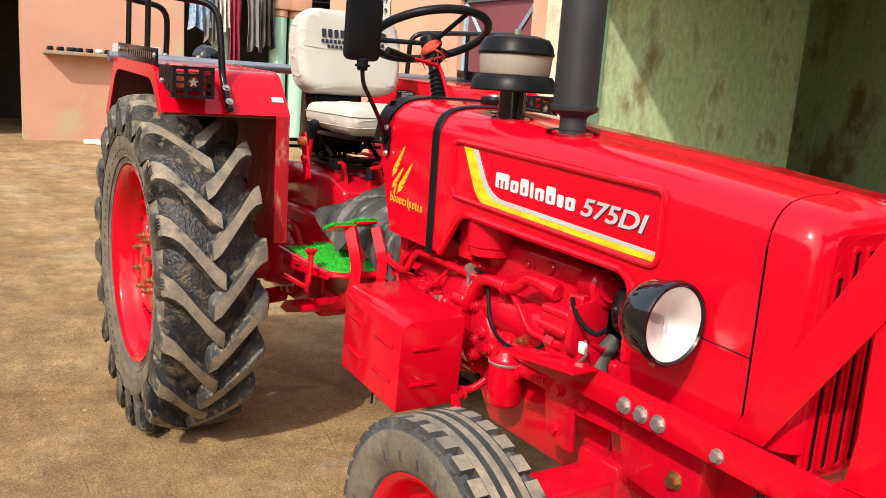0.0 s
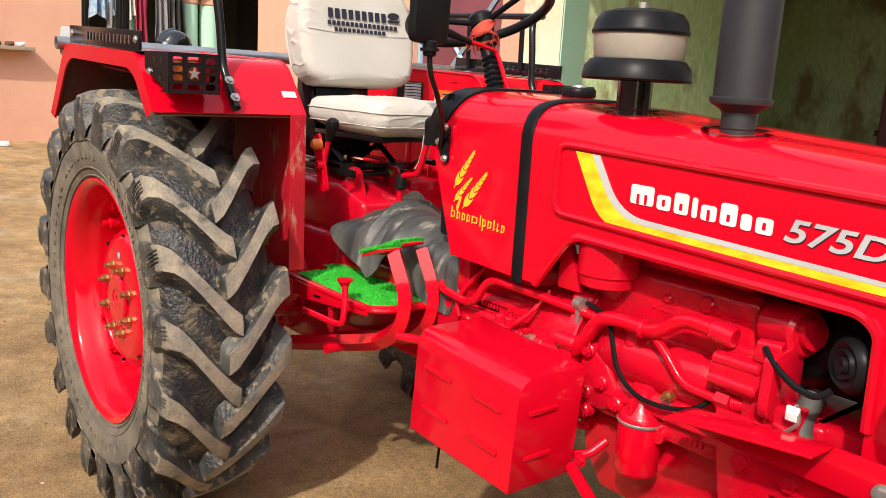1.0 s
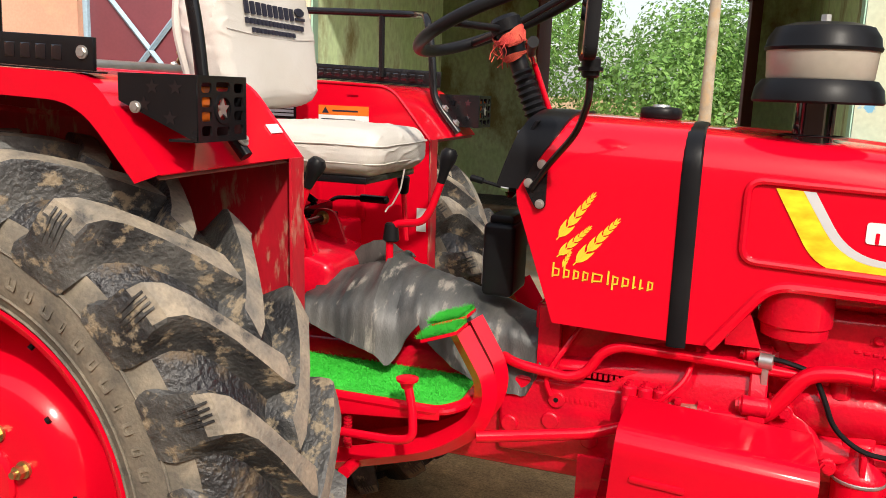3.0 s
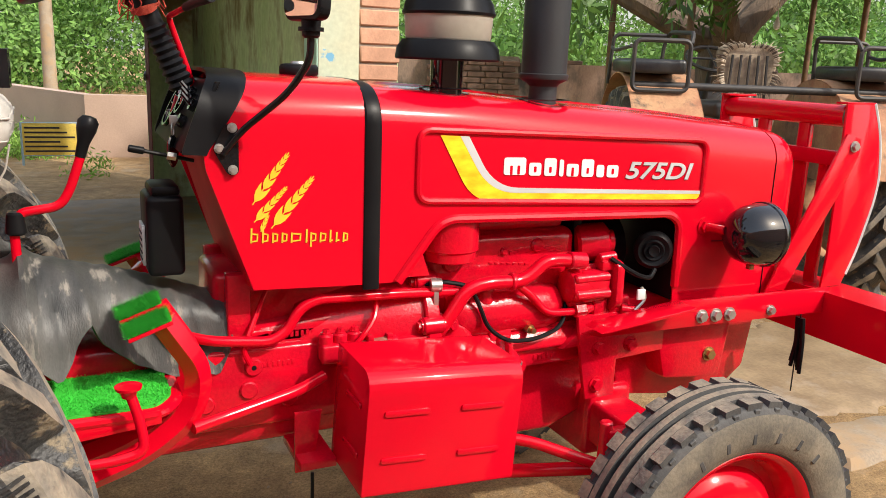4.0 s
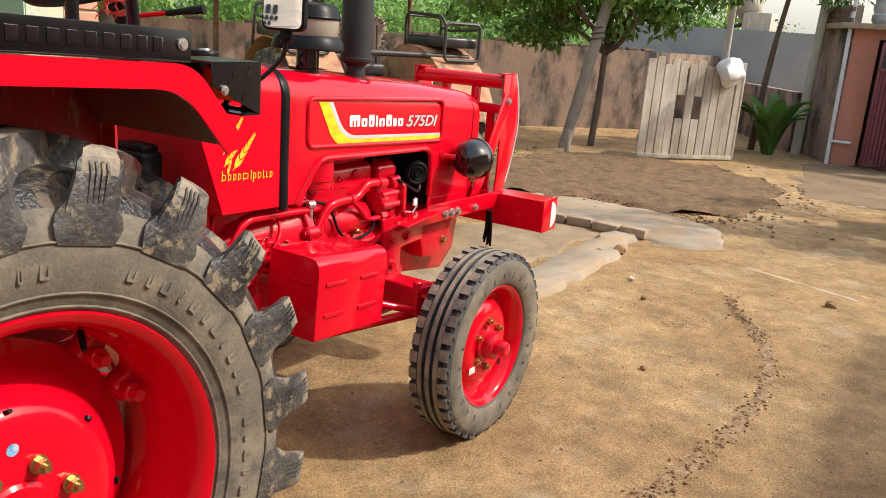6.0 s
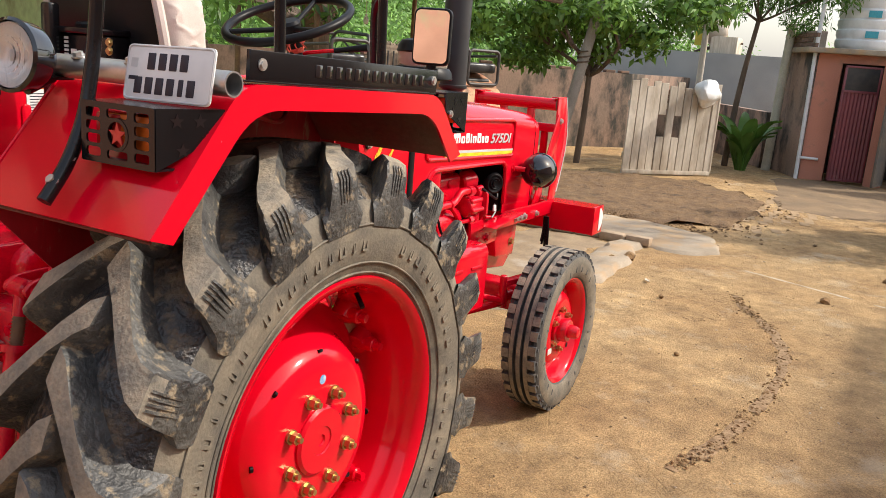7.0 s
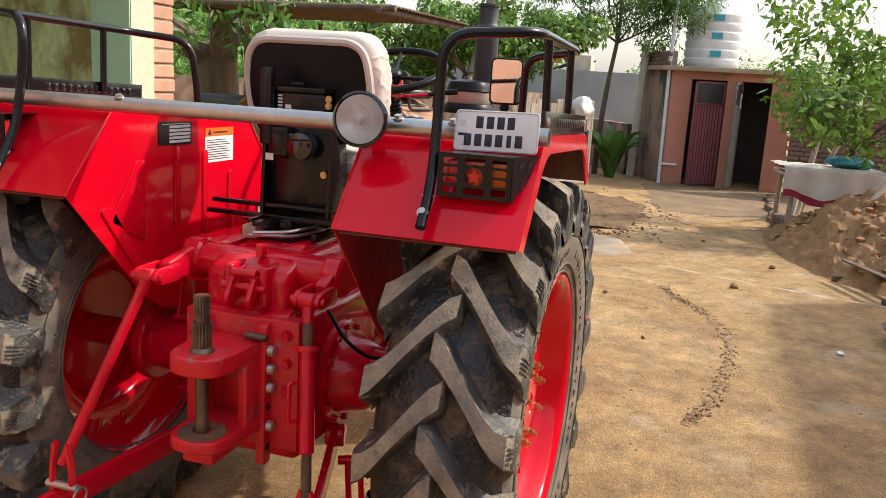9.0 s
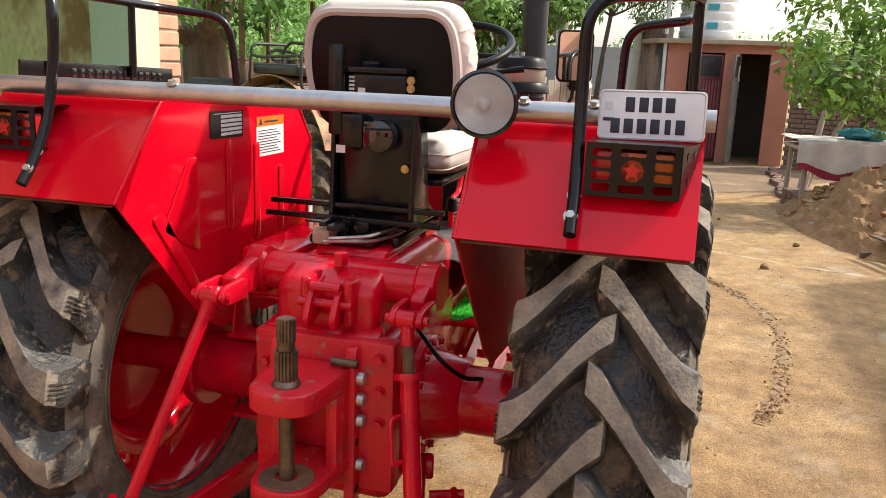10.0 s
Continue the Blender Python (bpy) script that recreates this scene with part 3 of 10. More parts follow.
for k in range(3):
    a = radians(100 + 120 * k)
    part("spoke", tube([(0.02 * math.cos(a), 0.02 * math.sin(a), -0.028), (0.19 * math.cos(a), 0.19 * math.sin(a), -0.004), (0.204 * math.cos(a), 0.204 * math.sin(a), 0)], 0.0085, 10, 0.05), BLACK_PLASTIC, steering)
part("wheel_hub", lathe([(0.0, -0.04), (0.036, -0.038), (0.038, -0.012), (0.030, -0.002), (0.0, 0.0)], 24), BLACK_PLASTIC, steering)
lever_ = part("throttle_lever", tube([(0.905, 0.022, 1.30), (0.913, 0.025, 1.331), (0.868, 0.004, 1.455), (0.861, -0.006, 1.476), (0.872, -0.06, 1.484), (0.881, -0.123, 1.492)], 0.0065, 10, 0.02), RED, tractor, "bent red hand lever")
part("grip", tube([(0.880, -0.118, 1.491), (0.897, -0.185, 1.502), (0.910, -0.231, 1.509)], 0.0085, 12, 0.02, r_end=0.012), BLACK_PLASTIC, lever_, "black rubber grip")

# fuel cap
neck = part("fuel_neck", cyl((1.149, 0.036, 1.335), (1.149, 0.036, 1.368), 0.034, 0.033, 28), RED, tractor, "red filler neck with a black cap")
part("fuel_cap", lathe([(0.0, 0.374), (0.043, 0.374), (0.046, 0.378), (0.046, 0.392), (0.042, 0.398), (0.03, 0.400), (0.0, 0.401)], 12, "z", (1.149, 0.036, 0.988)), BLACK_PLASTIC, neck, "black lobed filler cap")
part("cap_centre", lathe([(0.0, 0.400), (0.020, 0.400), (0.018, 0.405), (0.0, 0.406)], 20, "z", (1.149, 0.036, 0.988)), ZINC, neck)

# air cleaner
AX, AY = 1.452, -0.12
ac = part("air_cleaner", cyl((AX, AY, 1.30), (AX, AY, 1.425), 0.038, seg=32), BLACK_GLOSS, tractor, "black mushroom air pre-cleaner")
part("skirt", lathe([(0.03, 1.420), (0.085, 1.418), (0.117, 1.408), (0.120, 1.412), (0.116, 1.436), (0.104, 1.452), (0.05, 1.456)], 48, "z", (AX, AY, 0)), BLACK_PLASTIC, ac)
part("dust_bowl", lathe([(0.02, 1.452), (0.094, 1.452), (0.097, 1.456), (0.101, 1.508), (0.02, 1.508)], 48, "z", (AX, AY, 0)), BOWL, ac, "smoky clear dust bowl")
part("inner_cone", lathe([(0.07, 1.454), (0.05, 1.505)], 32, "z", (AX, AY, 0)), BLACK_PLASTIC, ac)
part("lid", lathe([(0.0, 1.506), (0.104, 1.506), (0.106, 1.512), (0.103, 1.517), (0.100, 1.532), (0.088, 1.550), (0.06, 1.558), (0.0, 1.560)], 48, "z", (AX, AY, 0)), BLACK_PLASTIC, ac)
part("lid_nut", cyl((AX, AY, 1.556), (AX, AY, 1.575), 0.010, seg=6), ZINC, ac)
part("hole_ring", lathe([(0.055, 0), (0.064, 0.002), (0.055, 0.003)], 32, "z", (AX, AY, 1.3445), False), BLACK_PLASTIC, ac)
# exhaust
EX, EY = 1.712, -0.118
ex = part("exhaust_pipe", lathe([(0.034, 1.26), (0.034, 1.355), (0.040, 1.362), (0.058, 1.372), (0.060, 1.378), (0.060, 1.384), (0.055, 1.386), (0.056, 1.80), (0.060, 1.802), (0.060, 1.815), (0.052, 1.82), (0.046, 1.83), (0.046, 1.905), (0.051, 1.907), (0.051, 1.920), (0.040, 1.922)], 40, "z", (EX, EY, 0)), EXHAUST, tractor, "matt black vertical exhaust stack")
part("hole_ring", lathe([(0.055, 0), (0.070, 0.002), (0.055, 0.003)], 32, "z", (EX, EY, 1.3225), False), BLACK_PLASTIC, ex)

# mirror on its arm
arm = part("mirror_arm", tube([(0.925, -0.236, 1.215), (0.955, -0.255, 1.26), (1.03, -0.335, 1.34), (1.055, -0.385, 1.40), (1.055, -0.39, 1.445)], 0.0068, 10, 0.05), BLACK, tractor)
part("mirror_bracket", prism(round_poly([(0.905, 1.225), (0.93, 1.275), (0.955, 1.27), (0.955, 1.175), (0.935, 1.172)], 0.012), -0.2275, -0.234, "y"), BLACK, arm)
for x, z in ((0.943, 1.266), (0.917, 1.226), (0.943, 1.184)):
    part("bolt", hexbolt((x, -0.234, z), (0, -1, 0), 0.0072, 0.009), ZINC, arm)
part("ball_joint", cat(cyl((1.055, -0.39, 1.438), (1.055, -0.39, 1.475), 0.016, 0.018, 16, 0.004), cyl((1.055, -0.39, 1.45), (1.055, -0.39, 1.457), 0.023, seg=16)), BLACK_PLASTIC, arm)
MM = Matrix.Translation((1.05, -0.39, 1.555)) @ Euler((0, radians(2), radians(14))).to_matrix().to_4x4()
shell = part("mirror_shell", prism(round_poly([(-0.065, -0.088), (0.065, -0.088), (0.065, 0.098), (-0.065, 0.098)], 0.025), -0.012, 0.012, "x", 0.006), BLACK_PLASTIC, arm, "black mirror shell")
shell.matrix_basis = MM
part("mirror_glass", prism(round_poly([(-0.058, -0.080), (0.058, -0.080), (0.058, 0.090), (-0.058, 0.090)], 0.02), -0.0145, -0.0118, "x"), MIRROR, arm).matrix_basis = MM

# headlamps
for s in (-1, 1):
    hx, hy, hz = 2.176, s * 0.318, 0.998
    lamp = part("headlamp", lathe([(0.0, 0.0), (0.020, 0.002), (0.046, 0.012), (0.066, 0.032), (0.077, 0.058), (0.081, 0.088), (0.082, 0.100), (0.085, 0.102), (0.086, 0.112), (0.083, 0.118), (0.078, 0.119), (0.074, 0.112)], 48, "x", (hx, hy, hz), False), BLACK_GLOSS, tractor, "round black headlamp")
    part("reflector", lathe([(0.0, 0.050), (0.03, 0.060), (0.055, 0.082), (0.074, 0.111)], 40, "x", (hx, hy, hz), False), CHROME, lamp)
    part("bulb", lathe([(0.0, 0.090), (0.008, 0.087), (0.010, 0.075), (0.007, 0.055), (0.0, 0.054)], 16, "x", (hx, hy, hz)), ZINC, lamp)
    part("lens", lathe([(0.0, 0.126), (0.04, 0.123), (0.074, 0.114), (0.074, 0.110), (0.0, 0.121)], 40, "x", (hx, hy, hz)), GLASS, lamp, "ribbed glass lens").visible_shadow = False
    part("mounting_stub", cat(cyl((hx + 0.012, hy - s * 0.035, hz + 0.008), (hx - 0.005, s * HALF, hz + 0.008), 0.012, seg=12), hexbolt((hx - 0.005, s * (HALF + 0.001), hz + 0.008), (0, s, 0), 0.018, 0.012)), RED, lamp)
    part("drain_clip", box(hx + 0.07, hx + 0.085, hy - 0.008, hy + 0.008, hz - 0.092, hz - 0.080, 0.002), BRASS, lamp)

# front guard: side bars, plates, cross members, bumper beam
for s in (-1, 1):
    y = s * 0.275
    bar = part("guard_bar", prism([(1.775, 0.765), (1.83, 0.752), (2.62, 0.742), (2.62, 0.815), (2.06, 0.822)], y, y - s * 0.012, "y", 0.002), RED, tractor)
    part("bar_flange", prism([(1.775, 0.790), (1.80, 0.800), (2.06, 0.828), (2.06, 0.820), (1.80, 0.790)], y, y + s * 0.075, "y", 0.002), RED, bar)
    for x, z in ((2.148, 0.775), (2.197, 0.7735), (2.245, 0.772), (2.395, 0.768)):
        part("bolt", hexbolt((x, y if s < 0 else y + 0.001, z), (0, s, 0), 0.014 if x < 2.3 else 0.011, 0.013), ZINC, bar)
    plate = [(2.625, 1.330), (2.735, 1.333), (2.765, 1.27), (2.785, 1.205), (2.798, 1.113), (2.788, 1.04), (2.770, 0.98), (2.747, 0.905), (2.716, 0.838), (2.700, 0.806), (2.620, 0.806), (2.630, 0.90)]
    gp = part("guard_plate", prism(plate, s * 0.235, s * 0.243, "y", 0.0015), RED, tractor, "red side plate of the front guard")
    part("guard_lip", tube([(u, s * 0.239, v) for u, v in bend_flat(plate[1:9])], 0.0065, 8, 0), SILVER, gp, "bare bright edge of the plate")
    part("strut", prism([(2.394, 0.812), (2.466, 0.812), (2.645, 1.10), (2.690, 1.19), (2.690, 1.235), (2.634, 1.250)], s * 0.250, s * 0.243, "y", 0.0015), RED, tractor)
    part("bolt", hexbolt((2.664, s * 0.25, 1.214), (0, s, 0), 0.012, 0.012), ZINC, gp)
    part("top_cap", box(2.622, 2.738, min(s * 0.243, s * 0.205), max(s * 0.243, s * 0.205), 1.330, 1.336, 0.001), RED, gp)
part("guard_crossbar", cyl((2.665, -0.236, 1.295), (2.665, 0.236, 1.295), 0.032, seg=28), RED, tractor)
part("weld_bead", lathe([(0.033, -0.235), (0.040, -0.235), (0.037, -0.227), (0.033, -0.224)], 24, "y", (2.665, 0, 1.295), False), RUST, tractor, "scorched weld round the bar")
part("guard_crossbar", box(2.632, 2.662, -0.236, 0.236, 1.155, 1.198, 0.003), RED, tractor)
for y0, y1, zt in ((-0.10, -0.06, 1.27), (0.06, 0.10, 1.27), (-0.185, -0.15, 1.155)):
    part("guard_upright", box(2.650, 2.672, y0, y1, 0.802, zt, 0.003), RED, tractor)
beam = part("bumper_beam", prism([(2.735, 0.803), (2.60, 0.803), (2.60, 0.662), (2.735, 0.662), (2.735, 0.670), (2.608, 0.670), (2.608, 0.795), (2.735, 0.795)], -0.50, 0.50, "y", 0.001, 1), RED, tractor, "red steel channel bumper")
part("end_plate", box(2.60, 2.742, -0.508, -0.4995, 0.660, 0.806, 0.001), RED, beam)
part("reflector", prism([(2.62 + 0.06 + 0.055 * math.cos(a), 0.733 + 0.06 * math.sin(a)) for a in [math.pi * i / 12 - math.pi / 2 for i in range(13)]], -0.5085, -0.5105, "y"), WHITE, beam, "white half-round reflector")
part("tassel", cat(*[tube([(2.50, -0.30 + 0.004 * k, 0.74), (2.505 + 0.004 * (k % 3), -0.305 + 0.006 * k, 0.66), (2.50 + 0.007 * (k % 4), -0.31 + 0.008 * k, 0.58 + 0.012 * (k % 3))], 0.006, 6, 0.02) for k in range(6)], tube([(2.50, -0.29, 0.75), (2.50, -0.29, 0.52)], 0.002, 5, 0)), BLACK_PLASTIC, tractor, "black thread tassel")

# front carrier, axle and steering links
part("front_support", cat(prism([(2.0, 0.52), (2.36, 0.47), (2.46, 0.55), (2.5, 0.80), (1.95, 0.80)], -0.14, 0.14, "y", 0.01), prism([(2.10, 0.58), (2.30, 0.56), (2.33, 0.76), (2.05, 0.76)], -0.21, 0.21, "y", 0.01)), RED_CAST, tractor)
part("support_bolt", hexbolt((2.25, -0.21, 0.636), (0, -1, 0), 0.015, 0.016), BRASS, tractor)
for x, z in ((1.87, 0.70), (1.87, 0.60), (1.97, 0.70)):
    part("bracket_bolt", hexbolt((x, -0.215, z), (0, -1, 0), 0.016, 0.014), RED_CAST, tractor)
part("bracket_plate", prism([(1.80, 0.79), (2.08, 0.79), (2.08, 0.67), (1.93, 0.66), (1.93, 0.56), (1.84, 0.56), (1.82, 0.66)], -0.20, -0.215, "y", 0.003), RED_CAST, tractor)
FX, FY, FZ = 1.965, 0.58, 0.350
axle = part("front_axle", cat(box(FX - 0.06, FX + 0.06, -0.50, 0.50, 0.40, 0.52, 0.012, 3), box(FX - 0.075, FX + 0.075, -0.16, 0.16, 0.36, 0.56, 0.02, 3)), RED_CAST, tractor)
for s in (-1, 1):
    part("kingpin", cat(cyl((FX, s * 0.46, 0.30), (FX, s * 0.46, 0.58), 0.034, seg=20, bev=0.006), cyl((FX, s * 0.46, FZ), (FX, s * 0.56, FZ), 0.035, seg=20), cyl((FX, s * 0.46, 0.57), (FX, s * 0.46, 0.60), 0.024, seg=16, bev=0.004)), RED_CAST, axle)
    part("steering_arm", cat(prism([(FX + 0.03, s * 0.44), (FX - 0.20, s * 0.40), (FX - 0.21, s * 0.435), (FX, s * 0.49)], 0.555, 0.58, "z", 0.004), cyl((FX - 0.205, s * 0.415, 0.47), (FX - 0.205, s * 0.415, 0.60), 0.016, seg=14, bev=0.004)), RED_CAST, axle)
    part("tie_rod", tube([(FX - 0.205, s * 0.415, 0.485), (1.62, s * 0.33, 0.53), (1.50, s * 0.27, 0.55)], 0.014, 12, 0.02), RED, axle)
    part("drag_link", tube([(FX - 0.19, s * 0.40, 0.47), (1.50, s * 0.20, 0.41)], 0.017, 12, 0), RED, axle)
part("link_end", cat(cyl((1.80, -0.37, 0.47), (1.90, -0.40, 0.485), 0.024, seg=14, bev=0.005), cyl((1.825, -0.392, 0.44), (1.825, -0.392, 0.52), 0.018, seg=12)), RED_CAST, axle)


# ---- wheels ----
def tyre_rear():
    prof = [(0.372, -0.128), (0.392, -0.150), (0.44, -0.168), (0.50, -0.178), (0.532, -0.173), (0.562, -0.161), (0.586, -0.140), (0.606, -0.10), (0.614, -0.05), (0.616, 0.0)]
    prof = prof + [(r, -h) for r, h in prof[-2::-1]]
    return lathe(prof, 80, "y", close=False)


def lug(side, rg):
    """One bar of the tread: from just over the middle out across the shoulder, curving back, with sloping flanks."""
    bm = bmesh.new()
    rows = []
    path = [(-0.026, -0.004), (-0.020, 0.0), (0.006, 0.022), (0.045, 0.072), (0.085, 0.130), (0.122, 0.184), (0.150, 0.216), (0.172, 0.232), (0.181, 0.237), (0.183, 0.239), (0.181, 0.240)]
    base = [0.612, 0.614, 0.614, 0.612, 0.606, 0.596, 0.580, 0.562, 0.548, 0.532, 0.515]
    top = [0.650, 0.666, 0.668, 0.667, 0.665, 0.662, 0.657, 0.646, 0.620, 0.572, 0.524]
    half = [0.026, 0.031, 0.034, 0.029, 0.027, 0.029, 0.034, 0.039, 0.041, 0.039, 0.034]
    for (w, back), rb, rt, hw in zip(path, base, top, half):
        row = []
        h = rt - rb
        for r, k in ((rb - 0.008, 1.9), (rb + 0.16 * h, 1.38), (rt - 0.007, 1.06), (rt, 0.90), (rt + 0.0005, 0.0), (rt, -0.90), (rt - 0.007, -1.04), (rb + 0.18 * h, -1.3), (rb - 0.008, -1.8)):
            a = (back * 0.86 + k * hw + rg.uniform(-0.0014, 0.0014)) / 0.64
            ww = w + (0.004 if r > rt - 0.012 and w > 0.16 else 0)
            row.append(bm.verts.new((r * math.cos(a), side * ww, r * math.sin(a))))
        rows.append(row)
    for i, (a, b) in enumerate(zip(rows, rows[1:])):
        for k in range(8):
            f = bm.faces.new((a[k], a[k + 1], b[k + 1], b[k]))
            f.material_index = 1 if 2 < k < 5 and 0 < i < 8 else 0
    bm.faces.new(rows[0]), bm.faces.new(rows[-1][::-1])
    return bm


def build_rear_tyre():
    bm = tyre_rear()
    rg = random.Random(5)
    for f in bm.faces:
        c = f.calc_center_median()
        f.material_index = 2 if abs(c.y) > 0.150 and math.hypot(c.x, c.z) < 0.56 else (3 if abs(c.y) < 0.155 else 0)
    for side in (-1, 1):
        for k in range(20):
            a = 2 * math.pi * (k + (0.5 if side > 0 else 0)) / 20
            add(bm, lug(side, rg), Matrix.Rotation(a, 4, "Y"))
            for j in range(4):  # flutes on the end of the bar
                t = Matrix.Rotation(a - 0.321 + 0.0165 * (j - 1.5), 4, "Y")
                fl = prism([(0.552, side * 0.181), (0.575, side * 0.188), (0.622, side * 0.1885), (0.640, side * 0.181)], -0.0022, 0.0022, "z")
                add(bm, fl, t)
    for side in (-1, 1):  # raised marks and rings on the sidewall
        for k in range(72):
            if k % 24 in (9, 10, 11, 23):
                continue
            a = 2 * math.pi * k / 72
            w = (0.010, 0.004, 0.012, 0.007)[k * 7 % 4]
            mk = ring_strip(round_poly([(0.452, -w), (0.480, -w), (0.480, w), (0.452, w)], 0.004, 2), round_poly([(0.457, -w * 0.4), (0.475, -w * 0.4), (0.475, w * 0.4), (0.457, w * 0.4)], 0.002, 2), 0.168, 0.1745, "z")
            mk.transform(Matrix(((1, 0, 0, 0), (0, 0, 1, 0), (0, 1, 0, 0), (0, 0, 0, 1))))
            if side < 0:
                mk.transform(Matrix.Diagonal((1, -1, 1, 1)))
            for f in mk.faces:
                f.material_index = 2
            add(bm, mk, Matrix.Rotation(a, 4, "Y"))
        for r, h in ((0.400, 0.155), (0.424, 0.1635), (0.512, 0.1785)):
            ring = tube([(r * math.cos(t), side * h, r * math.sin(t)) for t in [2 * math.pi * i / 72 for i in range(72)]], 0.0028, 6, 0, True)
            for f in ring.faces:
                f.material_index = 2
            add(bm, ring)
    return mesh_of("tyre", bm, [RUBBER, LUG_TOP, SIDEWALL, TREAD_FLOOR], 34)


REAR_TYRE = build_rear_tyre()
# rim profile: out to the open side (negative y)
rim_prof = [(0.382, -0.138), (0.392, -0.148), (0.388, -0.156), (0.372, -0.150), (0.360, -0.132), (0.356, -0.100), (0.346, -0.074), (0.338, -0.058), (0.334, 0.03), (0.344, 0.07), (0.358, 0.11), (0.384, 0.142), (0.390, 0.138)]
disc_prof = [(0.0, -0.110), (0.165, -0.110), (0.190, -0.106), (0.212, -0.092), (0.232, -0.060), (0.250, -0.022), (0.272, -0.005), (0.302, 0.0), (0.302, 0.010), (0.265, 0.008), (0.24, -0.008), (0.21, -0.078), (0.17, -0.098), (0.0, -0.098)]
hub_prof = [(0.0, -0.114), (0.012, -0.114), (0.014, -0.118), (0.032, -0.118), (0.034, -0.121), (0.075, -0.121), (0.082, -0.115), (0.082, -0.110)]
REAR_RIM = mesh_of("rear_rim", cat(lathe(rim_prof, 72, "y", close=False)), RED, 40)
REAR_DISC = mesh_of("disc", lathe(disc_prof, 64, "y"), RED, 40)
REAR_HUB = mesh_of("hub", lathe(hub_prof, 40, "y"), RED, 40)
STICKER = material("blue_sticker", (0.08, 0.32, 0.62), 0.4, second=(0.6, 0.7, 0.8), scale=90, bump=0)


DEEP = Matrix.Translation((0, 0.016, 0))


def rear_wheel(s, spin):
    w = new("rear_wheel", REAR_RIM)
    w.parent = tractor
    tagged(w, "rear wheel with a red rim and a muddy lugged tyre")
    w.matrix_basis = Matrix.Translation((0, s * 0.685, 0.637)) @ (Matrix.Rotation(math.pi, 4, "Z") if s > 0 else Matrix.Identity(4)) @ Matrix.Rotation(spin, 4, "Y")
    for nm, me in (("tyre", REAR_TYRE), ("disc", REAR_DISC), ("hub_plate", REAR_HUB)):
        o = new(nm, me)
        o.parent = w
        if nm == "tyre":
            o.matrix_basis = Matrix.Identity(4) if s < 0 else Matrix.Rotation(math.pi, 4, "X")
        else:
            o.matrix_basis = DEEP
    for k in range(8):
        a = radians(14 + 45 * k)
        c = (0.112 * math.cos(a), 0, 0.112 * math.sin(a))
        part("wheel_nut", cat(cyl((c[0], -0.109, c[2]), (c[0], -0.116, c[2]), 0.017, seg=16), cyl((c[0], -0.115, c[2]), (c[0], -0.132, c[2]), 0.0135, seg=6), cyl((c[0], -0.130, c[2]), (c[0], -0.142, c[2]), 0.007, seg=10)), BRASS, w, "brass-plated wheel nut").matrix_basis = DEEP
    for k in range(8):
        a = radians(20 + 22 * (k % 2) + 90 * (k // 2))
        c = (math.cos(a), math.sin(a))
        part("rim_clamp", cat(cyl((0.310 * c[0], 0.012, 0.310 * c[1]), (0.310 * c[0], -0.050, 0.310 * c[1]), 0.019, seg=14, bev=0.003), cyl((0.310 * c[0], -0.045, 0.310 * c[1]), (0.310 * c[0], -0.068, 0.310 * c[1]), 0.012, seg=6), cyl((0.295 * c[0], 0.002, 0.295 * c[1]), (0.338 * c[0], 0.002, 0.338 * c[1]), 0.030, seg=12)), RED, w)
    for k in range(8):
        a = radians(36 + 45 * k)
        # no hole is cut: a black plug gives its shaded inside
        part("disc_hole", cyl((0.205 * math.cos(a), -0.0975, 0.205 * math.sin(a)), (0.211 * math.cos(a), -0.0945, 0.211 * math.sin(a)), 0.007, seg=12), BLACK_PLASTIC, w).matrix_basis = DEEP
    part("valve", cyl((0.346 * math.cos(1.0), -0.07, 0.346 * math.sin(1.0)), (0.315 * math.cos(1.0), -0.10, 0.315 * math.sin(1.0)), 0.006, seg=8), BLACK_PLASTIC, w)
    part("round_sticker", cyl((0.021, -0.1102, 0.143), (0.021, -0.1112, 0.143), 0.011, seg=20), STICKER if s < 0 else WHITE, w).matrix_basis = DEEP
    return w


rear_wheel(-1, -0.11)
rear_wheel(1, 0.4)


